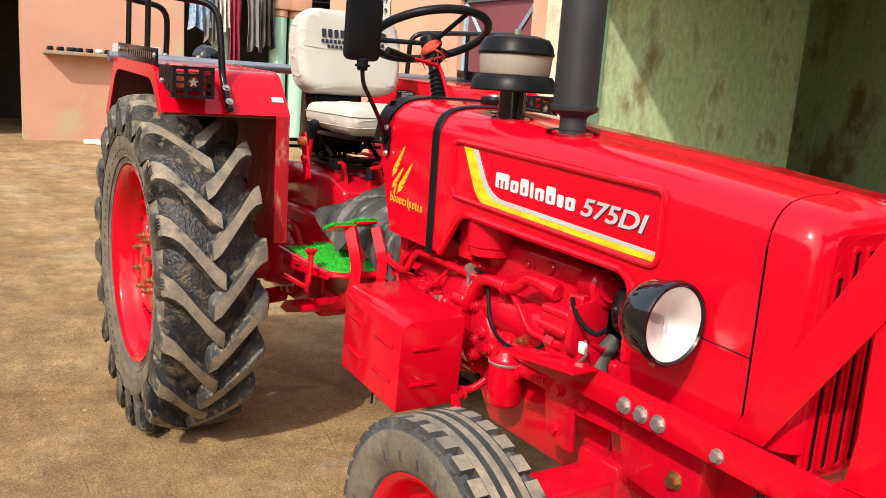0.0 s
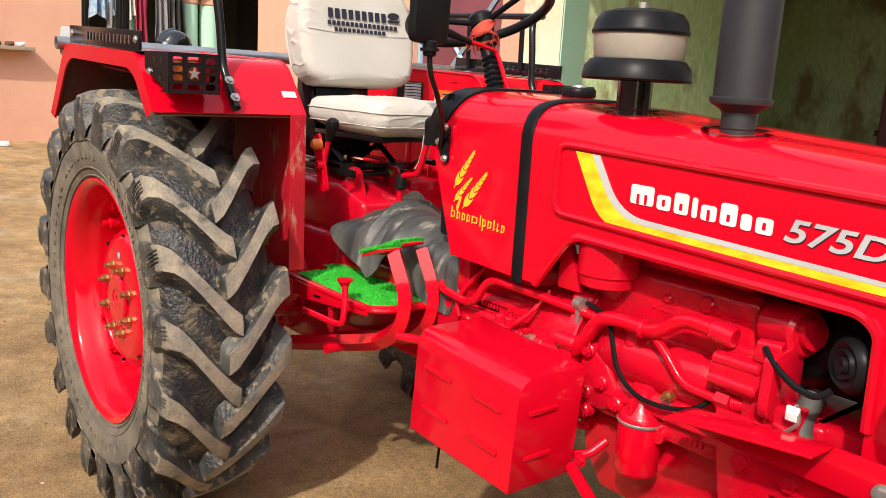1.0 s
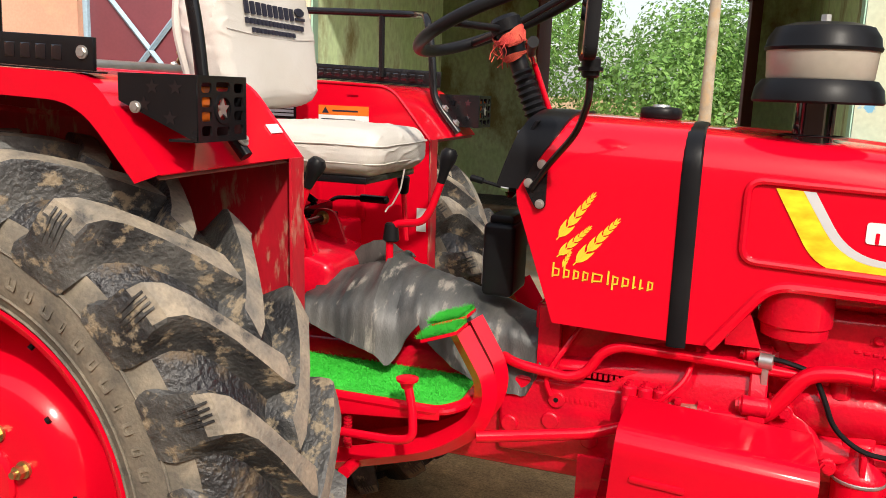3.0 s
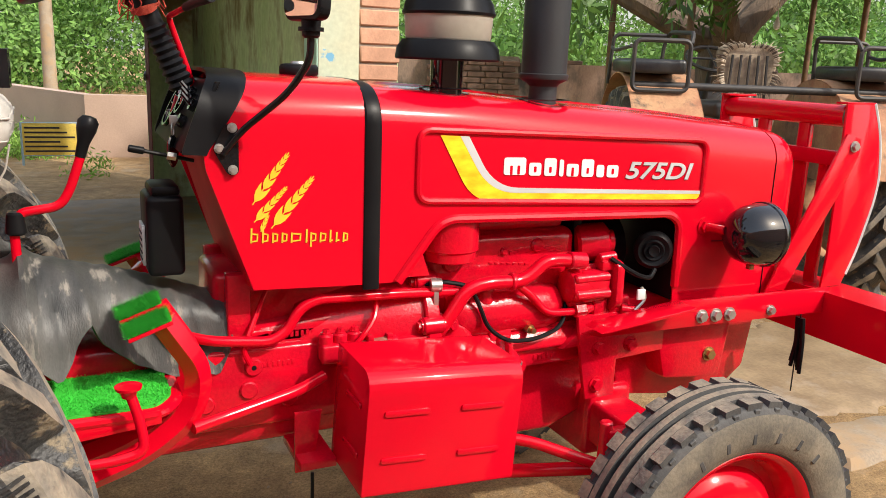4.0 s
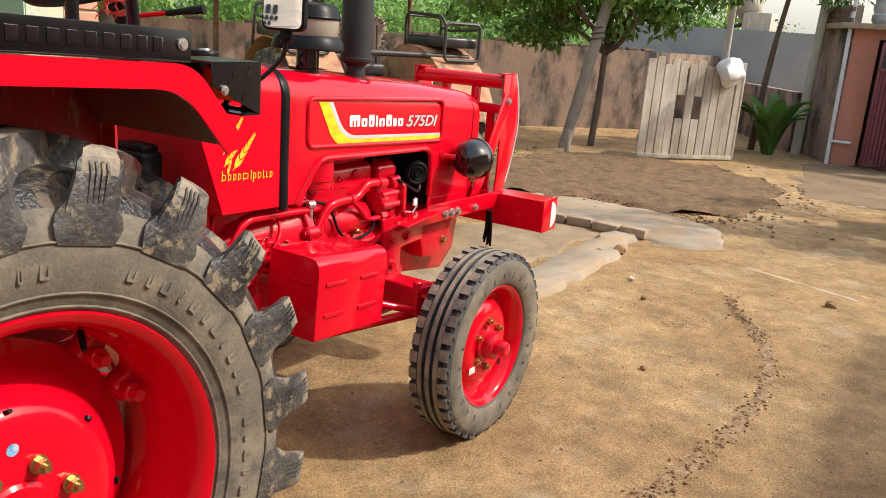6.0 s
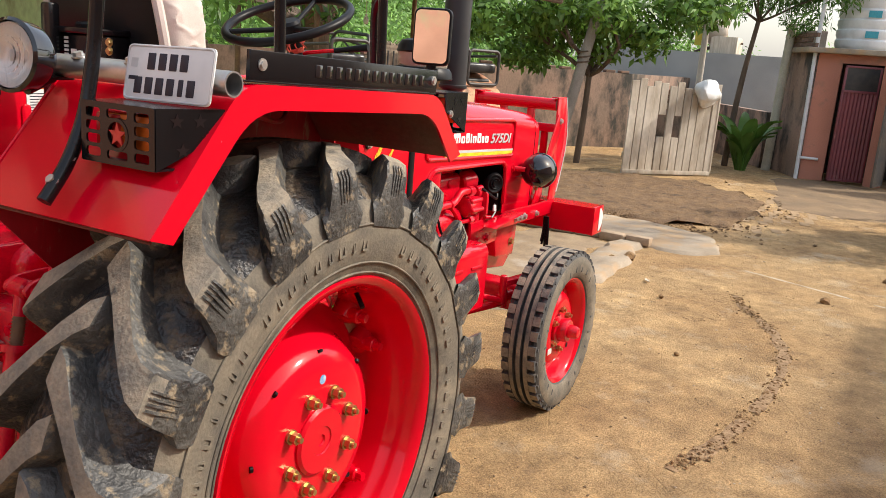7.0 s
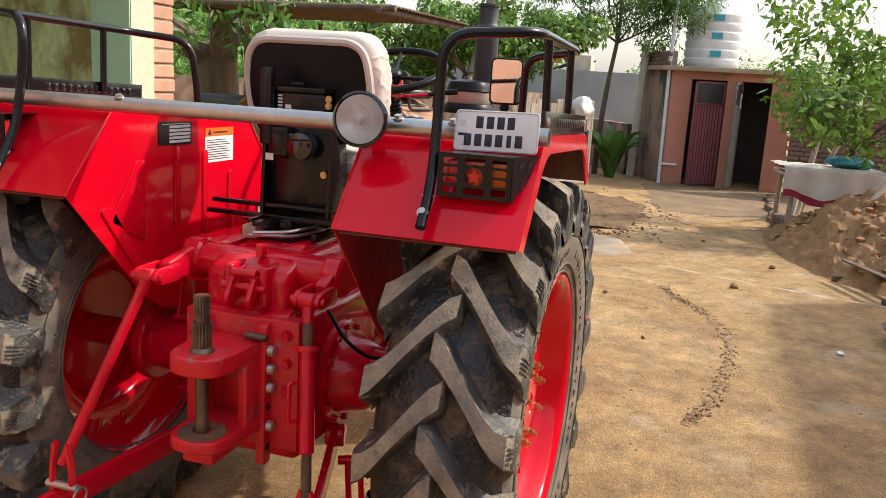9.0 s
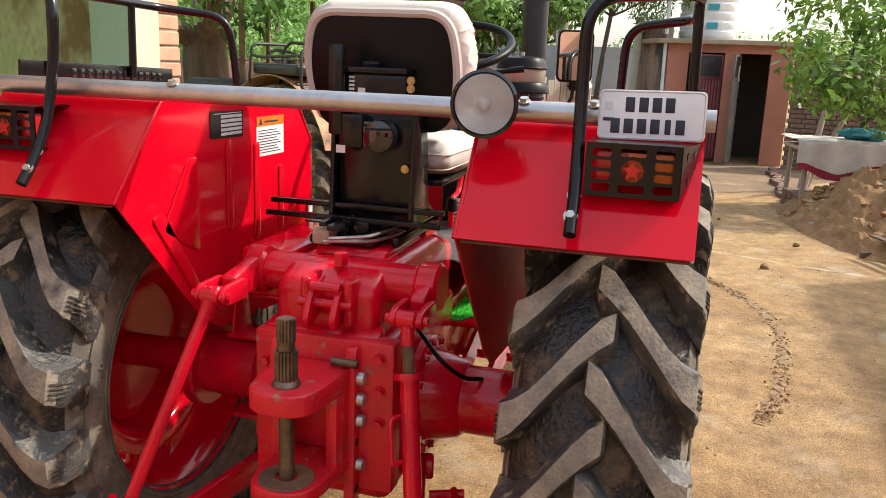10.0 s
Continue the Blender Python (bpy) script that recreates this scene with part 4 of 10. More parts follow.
def build_front_tyre():
    R = 0.348
    prof = [(0.222, -0.060), (0.235, -0.075), (0.262, -0.087), (0.295, -0.089), (0.322, -0.084), (0.335, -0.074), (0.338, -0.062), (0.331, -0.050), (0.329, -0.046), (0.346, -0.042), (0.3475, -0.024), (0.330, -0.021), (0.329, -0.012), (0.347, -0.009), (R, 0.0)]
    prof = prof + [(r, -h) for r, h in prof[-2::-1]]
    bm = lathe(prof, 72, "y", close=False)
    for f in bm.faces:
        c = f.calc_center_median()
        r = math.hypot(c.x, c.z)
        f.material_index = 1 if r > 0.343 else (2 if abs(c.y) > 0.07 and r < 0.325 else 0)
    for side in (-1, 1):
        for k in range(36):
            b = prism([(0.330, -0.021), (0.347, -0.019), (0.347, 0.019), (0.330, 0.021)], side * 0.044, side * 0.076, "y")
            for f in b.faces:
                f.material_index = 1 if f.calc_center_median().x > 0.345 else 0
            add(bm, b, Matrix.Rotation(2 * math.pi * (k + 0.5 * (side > 0)) / 36, 4, "Y"))
            add(bm, box(0.322, 0.334, side * 0.078 - 0.004, side * 0.078 + 0.004, -0.012, 0.004, 0.002, 1), Matrix.Rotation(2 * math.pi * k / 36, 4, "Y"))
        for k in range(24):
            if k % 8 > 5:
                continue
            add(bm, box(0.258, 0.284, side * 0.0868 - 0.002, side * 0.0868 + 0.002, -0.006, 0.006, 0.002, 1), Matrix.Rotation(2 * math.pi * k / 24, 4, "Y"))
    return mesh_of("tyre", bm, [RIB_RUBBER, LUG_TOP, SIDEWALL], 30)


FRONT_TYRE = build_front_tyre()
FRONT_RIM = mesh_of("front_rim", lathe([(0.228, -0.058), (0.233, -0.066), (0.228, -0.070), (0.216, -0.064), (0.205, -0.05), (0.200, -0.02), (0.190, 0.0), (0.186, 0.03), (0.20, 0.05), (0.225, 0.062)], 56, "y", close=False), RED, 40)
FRONT_DISC = mesh_of("disc", lathe([(0.0, -0.030), (0.075, -0.030), (0.10, -0.040), (0.125, -0.042), (0.150, -0.030), (0.170, -0.004), (0.192, 0.0), (0.192, 0.008), (0.16, 0.004), (0.0, -0.01)], 48, "y"), RED, 40)
FRONT_HUB = mesh_of("hub", cat(lathe([(0.066, -0.030), (0.066, -0.040), (0.052, -0.046), (0.050, -0.078), (0.046, -0.084), (0.0, -0.084)], 32, "y"), lathe([(0.030, -0.083), (0.028, -0.115), (0.022, -0.128), (0.0, -0.134)], 24, "y")), RED_CAST, 40)
for s in (-1, 1):
    w = new("front_wheel", FRONT_RIM)
    w.parent = tractor
    tagged(w, "front wheel with a red rim and a ribbed tyre")
    w.matrix_basis = Matrix.Translation((FX, s * FY, FZ)) @ (Matrix.Rotation(math.pi, 4, "Z") if s > 0 else Matrix.Identity(4)) @ Matrix.Diagonal((1.045, 1.0, 1.045, 1))
    for nm, me in (("tyre", FRONT_TYRE), ("disc", FRONT_DISC), ("hub", FRONT_HUB)):
        o = new(nm, me)
        o.parent = w
    for k in range(6):
        a = radians(30 + 60 * k)
        c = (0.088 * math.cos(a), 0.088 * math.sin(a))
        part("wheel_nut", cat(cyl((c[0], -0.034, c[1]), (c[0], -0.052, c[1]), 0.0135, seg=6), cyl((c[0], -0.05, c[1]), (c[0], -0.062, c[1]), 0.007, seg=10)), BRASS, w)
    # thin black disc for the shade inside a hole
    part("rim_hole", cyl((0.10, -0.0425, -0.10), (0.10, -0.0435, -0.10), 0.012, seg=12), BLACK_PLASTIC, w)
    part("paper_tag", box(-0.125, -0.085, -0.0445, -0.0425, -0.085, -0.06, 0.0005), WHITE, w, "torn paper tag")

# ---- engine and gearbox ----
engine = part("engine_block", box(1.36, 1.99, -0.155, 0.155, 0.66, 0.80, 0.015, 3), RED_CAST, tractor, "red painted diesel engine block")
part("cylinder_block", box(1.41, 1.83, -0.14, 0.14, 0.796, 1.005, 0.03, 4), RED_CAST, engine)
part("cylinder_head", box(1.40, 1.80, -0.125, 0.125, 1.0, 1.12, 0.02, 3), RED_CAST, engine)
part("sump_flange", box(1.36, 1.98, -0.172, 0.172, 0.655, 0.70, 0.008), RED_CAST, engine)
part("block_rib", box(1.36, 1.98, -0.165, 0.165, 0.745, 0.765, 0.006), RED_CAST, engine)
part("oil_sump", prism([(1.38, 0.66), (1.98, 0.66), (1.95, 0.50), (1.80, 0.44), (1.46, 0.44), (1.40, 0.52)], -0.12, 0.12, "y", 0.02, 3), RED_CAST, engine)
for x, z, r in ((1.47, 0.935, 0.022), (1.615, 0.955, 0.010), (1.71, 0.965, 0.018)):
    part("core_plug", cyl((x, -0.135, z), (x, -0.149, z), r, seg=20, bev=0.004), RED_CAST, engine)
part("cam_gallery", cat(lathe([(0.0, 1.455), (0.046, 1.460), (0.060, 1.475), (0.064, 1.50), (0.064, 1.73), (0.058, 1.765), (0.040, 1.785), (0.0, 1.79)], 36, "x", (0, -0.128, 0.805)), prism([(-0.10, 0.755), (-0.172, 0.752), (-0.190, 0.722), (-0.192, 0.705), (-0.10, 0.70)], 1.50, 1.93, "x", 0.008, 3)), RED_CAST, engine, "rounded cam gallery cast on the block")
part("port_stub", cat(cyl((1.555, -0.165, 0.835), (1.555, -0.165, 0.872), 0.022, 0.019, 20, 0.004), cyl((1.555, -0.165, 0.868), (1.555, -0.165, 0.876), 0.024, seg=20, bev=0.002)), RED_CAST, engine)
part("ledge", prism([(1.76, 0.70), (1.95, 0.715), (1.95, 0.77), (1.90, 0.80), (1.80, 0.735)], -0.205, -0.15, "y", 0.008, 2), RED_CAST, engine)
part("gallery_mark", cat(*[box(1.575 + 0.017 * k, 1.587 + 0.017 * k, -0.1425, -0.139, 0.925 - 0.0015 * k, 0.931 - 0.0015 * k, 0.001) for k in range(7)], *[box(1.60 + 0.016 * k, 1.610 + 0.016 * k, -0.1425, -0.139, 0.945, 0.956, 0.001) for k in range(3)]), RED_CAST, engine)
part("side_gusset", prism([(1.425, 0.665), (1.50, 0.665), (1.56, 0.70), (1.50, 0.79), (1.425, 0.83)], -0.19, -0.14, "y", 0.014, 3), RED_CAST, engine)
for x, z in ((1.455, 0.80), (1.50, 0.735), (1.455, 0.70), (1.455, 0.655), (1.545, 0.70)):
    part("boss", cat(cyl((x, -0.17, z), (x, -0.200, z), 0.019, 0.017, 18, 0.004), hexbolt((x, -0.200, z), (0, -1, 0), 0.011, 0.009)), RED_CAST, engine)
bell = part("bell_housing", lathe([(0.0, 1.09), (0.135, 1.09), (0.150, 1.10), (0.163, 1.17), (0.176, 1.24), (0.192, 1.30), (0.200, 1.345), (0.203, 1.385), (0.0, 1.385)], 56, "x", (0, 0, 0.752)), RED_CAST, engine, "rounded red bell housing")
part("flange", lathe([(0.0, 1.385), (0.216, 1.385), (0.220, 1.389), (0.220, 1.416), (0.216, 1.420), (0.0, 1.420)], 56, "x", (0, 0, 0.752)), RED_CAST, bell)
for k in range(12):
    a = radians(30 * k + 15)
    part("flange_bolt", cat(cyl((1.372, 0.211 * math.cos(a), 0.752 + 0.211 * math.sin(a)), (1.426, 0.211 * math.cos(a), 0.752 + 0.211 * math.sin(a)), 0.021, seg=16, bev=0.004), hexbolt((1.372, 0.211 * math.cos(a), 0.752 + 0.211 * math.sin(a)), (-1, 0, 0), 0.012, 0.010), hexbolt((1.426, 0.211 * math.cos(a), 0.752 + 0.211 * math.sin(a)), (1, 0, 0), 0.012, 0.010)), RED_CAST, bell)
for a in (150, 195, 215):
    part("housing_rib", prism([(1.20, 0.150), (1.385, 0.190), (1.385, 0.214), (1.36, 0.210), (1.20, 0.172)], -0.006, 0.006, "y", 0.003), RED_CAST, bell).matrix_basis = Matrix.Translation((0, 0, 0.752)) @ Matrix.Rotation(radians(a - 90 - 180), 4, "X")
part("bowl", lathe([(0.0, 0.948), (0.056, 0.948), (0.064, 0.953), (0.066, 0.974), (0.071, 0.979), (0.071, 1.09), (0.0, 1.09)], 44, "z", (1.458, -0.155, 0)), RED_CAST, engine)
part("fuel_pipe", tube([(0.84, -0.12, 0.822), (0.895, -0.185, 0.818), (1.022, -0.19, 0.805), (1.058, -0.19, 0.822), (1.088, -0.19, 0.872), (1.125, -0.19, 0.891), (1.31, -0.19, 0.887), (1.53, -0.175, 0.872)], 0.0115, 14, 0.04), RED, engine)
part("water_pipe", tube([(1.305, -0.190, 0.767), (1.385, -0.195, 0.772), (1.425, -0.20, 0.792), (1.487, -0.205, 0.888), (1.545, -0.205, 0.898), (1.640, -0.205, 0.893), (1.697, -0.205, 0.939), (1.735, -0.205, 0.941), (1.81, -0.20, 0.931)], 0.0165, 18, 0.045), RED, engine)
for p, q in (((1.600, -0.205, 0.895), (1.612, -0.205, 0.8945)), ((1.765, -0.203, 0.937), (1.815, -0.20, 0.931)), ((1.300, -0.19, 0.767), (1.318, -0.191, 0.768))):
    part("pipe_collar", cyl(p, q, 0.022, seg=18, bev=0.003), RED_CAST, engine)
part("hose", tube([(1.235, -0.185, 0.760), (1.302, -0.19, 0.767)], 0.0205, 16, 0), material("dusty_red_hose", (0.36, 0.06, 0.05), 0.75, second=(0.30, 0.17, 0.12), scale=16, amount=0.5), engine, "short dusty hose")
for x in (1.246, 1.292):
    part("hose_clamp", cat(cyl((x, -0.187, 0.7615 + (x - 1.246) * 0.1), (x + 0.010, -0.187, 0.7625 + (x - 1.246) * 0.1), 0.0235, seg=18), box(x - 0.002, x + 0.012, -0.20, -0.18, 0.782, 0.795, 0.002)), RED_CAST, engine)
part("clamp_screw", cyl((1.272, -0.212, 0.764), (1.272, -0.212, 0.786), 0.006, seg=8), ZINC, engine)
part("oil_pipe", tube([(1.625, -0.195, 0.885), (1.665, -0.20, 0.855), (1.712, -0.20, 0.803), (1.80, -0.20, 0.800)], 0.010, 14, 0.03), RED, engine)
part("union_nut", cat(cyl((1.795, -0.20, 0.803), (1.825, -0.20, 0.803), 0.019, seg=6), cyl((1.825, -0.20, 0.803), (1.86, -0.19, 0.806), 0.015, seg=12), box(1.85, 1.89, -0.21, -0.17, 0.785, 0.83, 0.005)), RED_CAST, engine)
pump = part("steering_pump", cat(box(1.80, 1.895, -0.222, -0.135, 0.822, 0.905, 0.022, 4), lathe([(0.0, 1.772), (0.030, 1.773), (0.041, 1.780), (0.044, 1.795), (0.044, 1.82)], 32, "x", (0, -0.180, 0.862))), RED_CAST, engine, "lobed red steering pump")
for k in range(6):
    a = radians(60 * k + 20)
    part("pump_lobe", cyl((1.782, -0.180 + 0.042 * math.cos(a), 0.862 + 0.040 * math.sin(a)), (1.885, -0.180 + 0.044 * math.cos(a), 0.862 + 0.042 * math.sin(a)), 0.0125, seg=14, bev=0.004), RED_CAST, pump)
part("pump_flange", prism(round_poly([(-0.238, 0.815), (-0.205, 0.795), (-0.125, 0.80), (-0.12, 0.925), (-0.155, 0.94), (-0.235, 0.925)], 0.016, 4), 1.895, 1.917, "x", 0.003), RED_CAST, pump)
part("pump_port", cat(box(1.862, 1.905, -0.215, -0.175, 0.903, 0.930, 0.006, 2), cyl((1.862, -0.195, 0.932), (1.912, -0.195, 0.936), 0.014, seg=16, bev=0.003)), RED_CAST, pump)
part("filler", cat(cyl((1.84, -0.11, 0.955), (1.925, -0.135, 0.962), 0.050, seg=28, bev=0.008), cyl((1.925, -0.135, 0.962), (1.94, -0.14, 0.963), 0.030, seg=20)), RED_CAST, engine)
part("bracket", cat(box(1.90, 1.96, -0.21, -0.15, 0.77, 0.83, 0.006), cyl((1.93, -0.215, 0.80), (1.97, -0.23, 0.795), 0.012, seg=10)), RED_CAST, engine)
part("hose", tube([(1.395, -0.165, 0.895), (1.43, -0.185, 0.905), (1.50, -0.19, 0.89), (1.525, -0.20, 0.84), (1.545, -0.205, 0.785), (1.60, -0.21, 0.745), (1.68, -0.21, 0.742), (1.76, -0.205, 0.765), (1.79, -0.17, 0.82)], 0.0055, 8, 0.05), BLACK_PLASTIC, engine, "black wiring conduit")
part("wire", tube([(1.885, -0.215, 0.936), (1.915, -0.232, 0.915), (1.96, -0.24, 0.890), (2.00, -0.235, 0.880), (2.02, -0.225, 0.900)], 0.0062, 8, 0.03), BLACK_PLASTIC, engine)
part("wire", tube([(1.97, -0.24, 0.86), (1.985, -0.245, 0.83), (1.955, -0.24, 0.80)], 0.004, 6, 0.02), ZINC, engine)
part("white_connector", box(1.955, 1.98, -0.247, -0.239, 0.828, 0.856, 0.003), WHITE, engine)
part("cable_clip", cat(box(1.405, 1.418, -0.196, -0.180, 0.842, 0.905, 0.002), cyl((1.40, -0.185, 0.898), (1.425, -0.19, 0.898), 0.016, seg=12)), ZINC, engine, "bent zinc cable clip")
part("drain_tap", cat(cyl((1.675, -0.165, 0.763), (1.675, -0.195, 0.763), 0.012, seg=6), cyl((1.675, -0.19, 0.763), (1.675, -0.21, 0.763), 0.007, seg=8)), BRASS, engine)
filt = part("oil_filter", lathe([(0.0, 0.555), (0.035, 0.556), (0.044, 0.562), (0.048, 0.572), (0.048, 0.676), (0.046, 0.682)], 32, "z", (1.605, -0.178, 0)), RED, engine, "red spin-on oil filter")
part("filter_head", cat(lathe([(0.050, 0.684), (0.050, 0.690), (0.044, 0.70), (0.026, 0.720), (0.018, 0.75), (0.0, 0.752)], 28, "z", (1.605, -0.178, 0)), prism([(1.56, 0.70), (1.63, 0.72), (1.63, 0.77), (1.57, 0.76)], -0.18, -0.14, "y", 0.008), box(1.599, 1.611, -0.222, -0.15, 0.69, 0.74, 0.004)), RED_CAST, engine)
part("seal_ring", lathe([(0.0495, 0.677), (0.052, 0.680), (0.052, 0.684), (0.0495, 0.686)], 32, "z", (1.605, -0.178, 0), False), ZINC, engine)
part("side_boss", cat(cyl((1.655, -0.17, 0.665), (1.655, -0.186, 0.665), 0.018, seg=18), cyl((1.655, -0.18, 0.665), (1.655, -0.188, 0.665), 0.009, seg=10)), RED_CAST, engine)
part("dark_plate", box(1.735, 1.80, -0.171, -0.166, 0.722, 0.738, 0.001), BLACK_PLASTIC, engine)
part("casting_marks", cat(*[box(1.70 + 0.013 * k, 1.708 + 0.013 * k, -0.175, -0.170, 0.672, 0.686, 0.001) for k in range(5)]), RED_CAST, engine)
horn = part("horn", lathe([(0.0, -0.012), (0.012, -0.016), (0.014, -0.008), (0.022, -0.012), (0.026, -0.006), (0.036, -0.010), (0.042, -0.004), (0.046, 0.004), (0.044, 0.014), (0.030, 0.022), (0.0, 0.024)], 36, "x"), BLACK_PLASTIC, tractor, "round black horn")
horn.matrix_basis = Matrix.Translation((2.03, -0.20, 0.945)) @ Matrix.Rotation(radians(58), 4, "Z") @ Matrix.Scale(1.12, 4)
# black filler added for the shade in the cavity behind the pump
part("engine_cavity_shade", cat(box(1.83, 1.86, -0.12, 0.12, 0.80, 1.12, 0.01), cyl((1.85, 0, 0.92), (2.02, 0, 0.92), 0.10, seg=28)), BLACK_PLASTIC, engine)
part("radiator_side", cat(box(2.10, 2.20, -0.20, 0.20, 0.80, 1.2, 0.01)), BLACK_PLASTIC, tractor, "black radiator inside the hood")
part("radiator_hose", tube([(1.945, -0.12, 0.84), (1.945, -0.165, 0.80), (1.965, -0.185, 0.757), (2.01, -0.19, 0.745), (2.08, -0.17, 0.755)], 0.022, 16, 0.03), HOSE_RUBBER, tractor)

gear = part("gearbox", cat(
    prism([(0.30, 0.55), (1.34, 0.55), (1.34, 0.86), (0.95, 0.82), (0.30, 0.80)], -0.145, 0.145, "y", 0.02, 3), box(0.86, 1.20, -0.165, 0.165, 0.60, 0.785, 0.012, 3), box(0.86, 1.15, -0.145, 0.145, 0.78, 0.820, 0.010, 3), box(0.92, 1.30, -0.105, 0.105, 0.80, 0.94, 0.015, 3),
    prism([(-0.26, 0.44), (0.32, 0.44), (0.32, 0.86), (-0.26, 0.86)], -0.17, 0.17, "y", 0.025, 3),
    *[cyl((x, -0.16, z), (x, -0.172, z), 0.020, seg=20, bev=0.003) for x, z in ((0.992, 0.742), (0.981, 0.690), (0.888, 0.668), (1.07, 0.66))]), RED_CAST, tractor, "red cast-iron gearbox housing")
valve = part("valve_block", cat(box(1.135, 1.232, -0.205, -0.15, 0.74, 0.785, 0.008, 3), *[cyl((1.150 + 0.033 * k, -0.182, 0.745), (1.150 + 0.033 * k, -0.182, 0.806), 0.0165, seg=18, bev=0.004) for k in range(3)]), RED_CAST, gear, "red valve block with three bolts")
for k in range(3):
    part("valve_bolt", hexbolt((1.150 + 0.033 * k, -0.182, 0.806), (0, 0, 1), 0.0085, 0.011), RED_CAST, valve)
# solid black disc on the boss, its colour standing for the hole's shade
part("boss_hole", cyl((0.992, -0.170, 0.742), (0.992, -0.1726, 0.742), 0.0055, seg=12), BLACK, gear)
part("casting_marks", cat(*[box(1.03 + 0.012 * k, 1.038 + 0.012 * k, -0.1475, -0.144, 0.795, 0.808, 0.001) for k in range(9)]), RED_CAST, gear)
part("casting_marks", cat(*[box(1.0 + 0.011 * k, 1.006 + 0.011 * k, -0.1665, -0.164, 0.738, 0.750, 0.0005) for k in range(8)]), RED_CAST, gear)
part("brake_rod", tube([(0.845, -0.285, 0.675), (0.90, -0.265, 0.678), (1.08, -0.225, 0.700), (1.14, -0.20, 0.715)], 0.013, 12, 0.04), RED, gear)
part("thin_pipe", tube([(1.03, -0.13, 0.905), (0.985, -0.175, 0.83), (0.966, -0.182, 0.79), (0.982, -0.182, 0.755)], 0.006, 8, 0.02), RED, gear)
part("thin_pipe", tube([(1.28, -0.15, 0.895), (1.262, -0.195, 0.835), (1.225, -0.212, 0.800), (1.20, -0.212, 0.775)], 0.006, 8, 0.03), RED, gear)
for s in (-1, 1):
    part("cowl_support", box(0.94, 0.99, s * 0.12, s * 0.16, 0.80, 0.95, 0.005), RED_CAST, gear)
part("support_gusset", prism([(1.33, 0.92), (1.40, 0.92), (1.36, 1.03), (1.33, 1.03)], -0.18, -0.165, "y", 0.002), RED_CAST, gear)
for s in (-1, 1):
    part("axle_housing", cat(cyl((0, s * 0.16, 0.637), (0, s * 0.30, 0.637), 0.135, 0.105, 28, 0.01), cyl((0, s * 0.28, 0.637), (0, s * 0.48, 0.637), 0.092, seg=28), cyl((0, s * 0.17, 0.637), (0, s * 0.20, 0.637), 0.165, seg=28, bev=0.006),
         *[hexbolt((0.148 * math.cos(a), s * 0.20, 0.637 + 0.148 * math.sin(a)), (0, s, 0), 0.010, 0.012) for a in [radians(30 * k) for k in range(12)]]), RED_CAST, gear)
    part("axle_flange", cat(cyl((0, s * 0.47, 0.637), (0, s * 0.51, 0.637), 0.13, seg=28, bev=0.006), cyl((0, s * 0.50, 0.637), (0, s * 0.78, 0.637), 0.05, seg=20)), RED_CAST, gear)

# toolbox on the side, with pressed louvres
tb = round_poly([(-0.455, 0.545), (-0.255, 0.548), (-0.255, 0.806), (-0.455, 0.806)], [0.006, 0.006, 0.006, 0.045], 7)
tool = part("battery_box", prism(tb, 1.105, 1.453, "x", 0.002), RED, tractor, "red sheet-metal battery box")
tool.matrix_basis = Matrix.Translation((1.105, 0, 0)) @ Matrix.Rotation(radians(3.6), 4, "Y") @ Matrix.Translation((-1.105, 0, 0.006))
for x, z in ((1.14, 0.715), (1.31, 0.715), (1.14, 0.615), (1.31, 0.615)):
    part("louvre", prism(round_poly([(x, z), (x + 0.10, z), (x + 0.10, z + 0.013), (x, z + 0.013)], 0.006, 3), -0.4545, -0.460, "y", 0.002), RED, tool)
for y, z in ((-0.42, 0.72), (-0.42, 0.615)):
    for x, o in ((1.453, 0.005), (1.105, -0.005)):
        part("louvre", prism(round_poly([(y, z), (y + 0.085, z), (y + 0.085, z + 0.012), (y, z + 0.012)], 0.005, 3), x, x + o, "x", 0.002), RED, tool)
part("box_bracket", cat(box(1.06, 1.14, -0.30, -0.15, 0.545, 0.565, 0.003), prism([(1.06, 0.52), (1.10, 0.52), (1.12, 0.66), (1.06, 0.66)], -0.255, -0.245, "y", 0.002)), RED_CAST, tractor)
part("box_stay", cat(tube([(1.43, -0.25, 0.555), (1.50, -0.22, 0.565), (1.52, -0.18, 0.60)], 0.011, 10, 0.02), hexbolt((1.50, -0.24, 0.56), (0, -1, 0), 0.013, 0.012)), RED_CAST, tractor)
part("hanging_strap", tube([(1.085, -0.30, 0.54), (1.084, -0.305, 0.50), (1.078, -0.31, 0.38)], 0.004, 6, 0.02), BLACK_PLASTIC, tractor, "thin black strap hanging down")

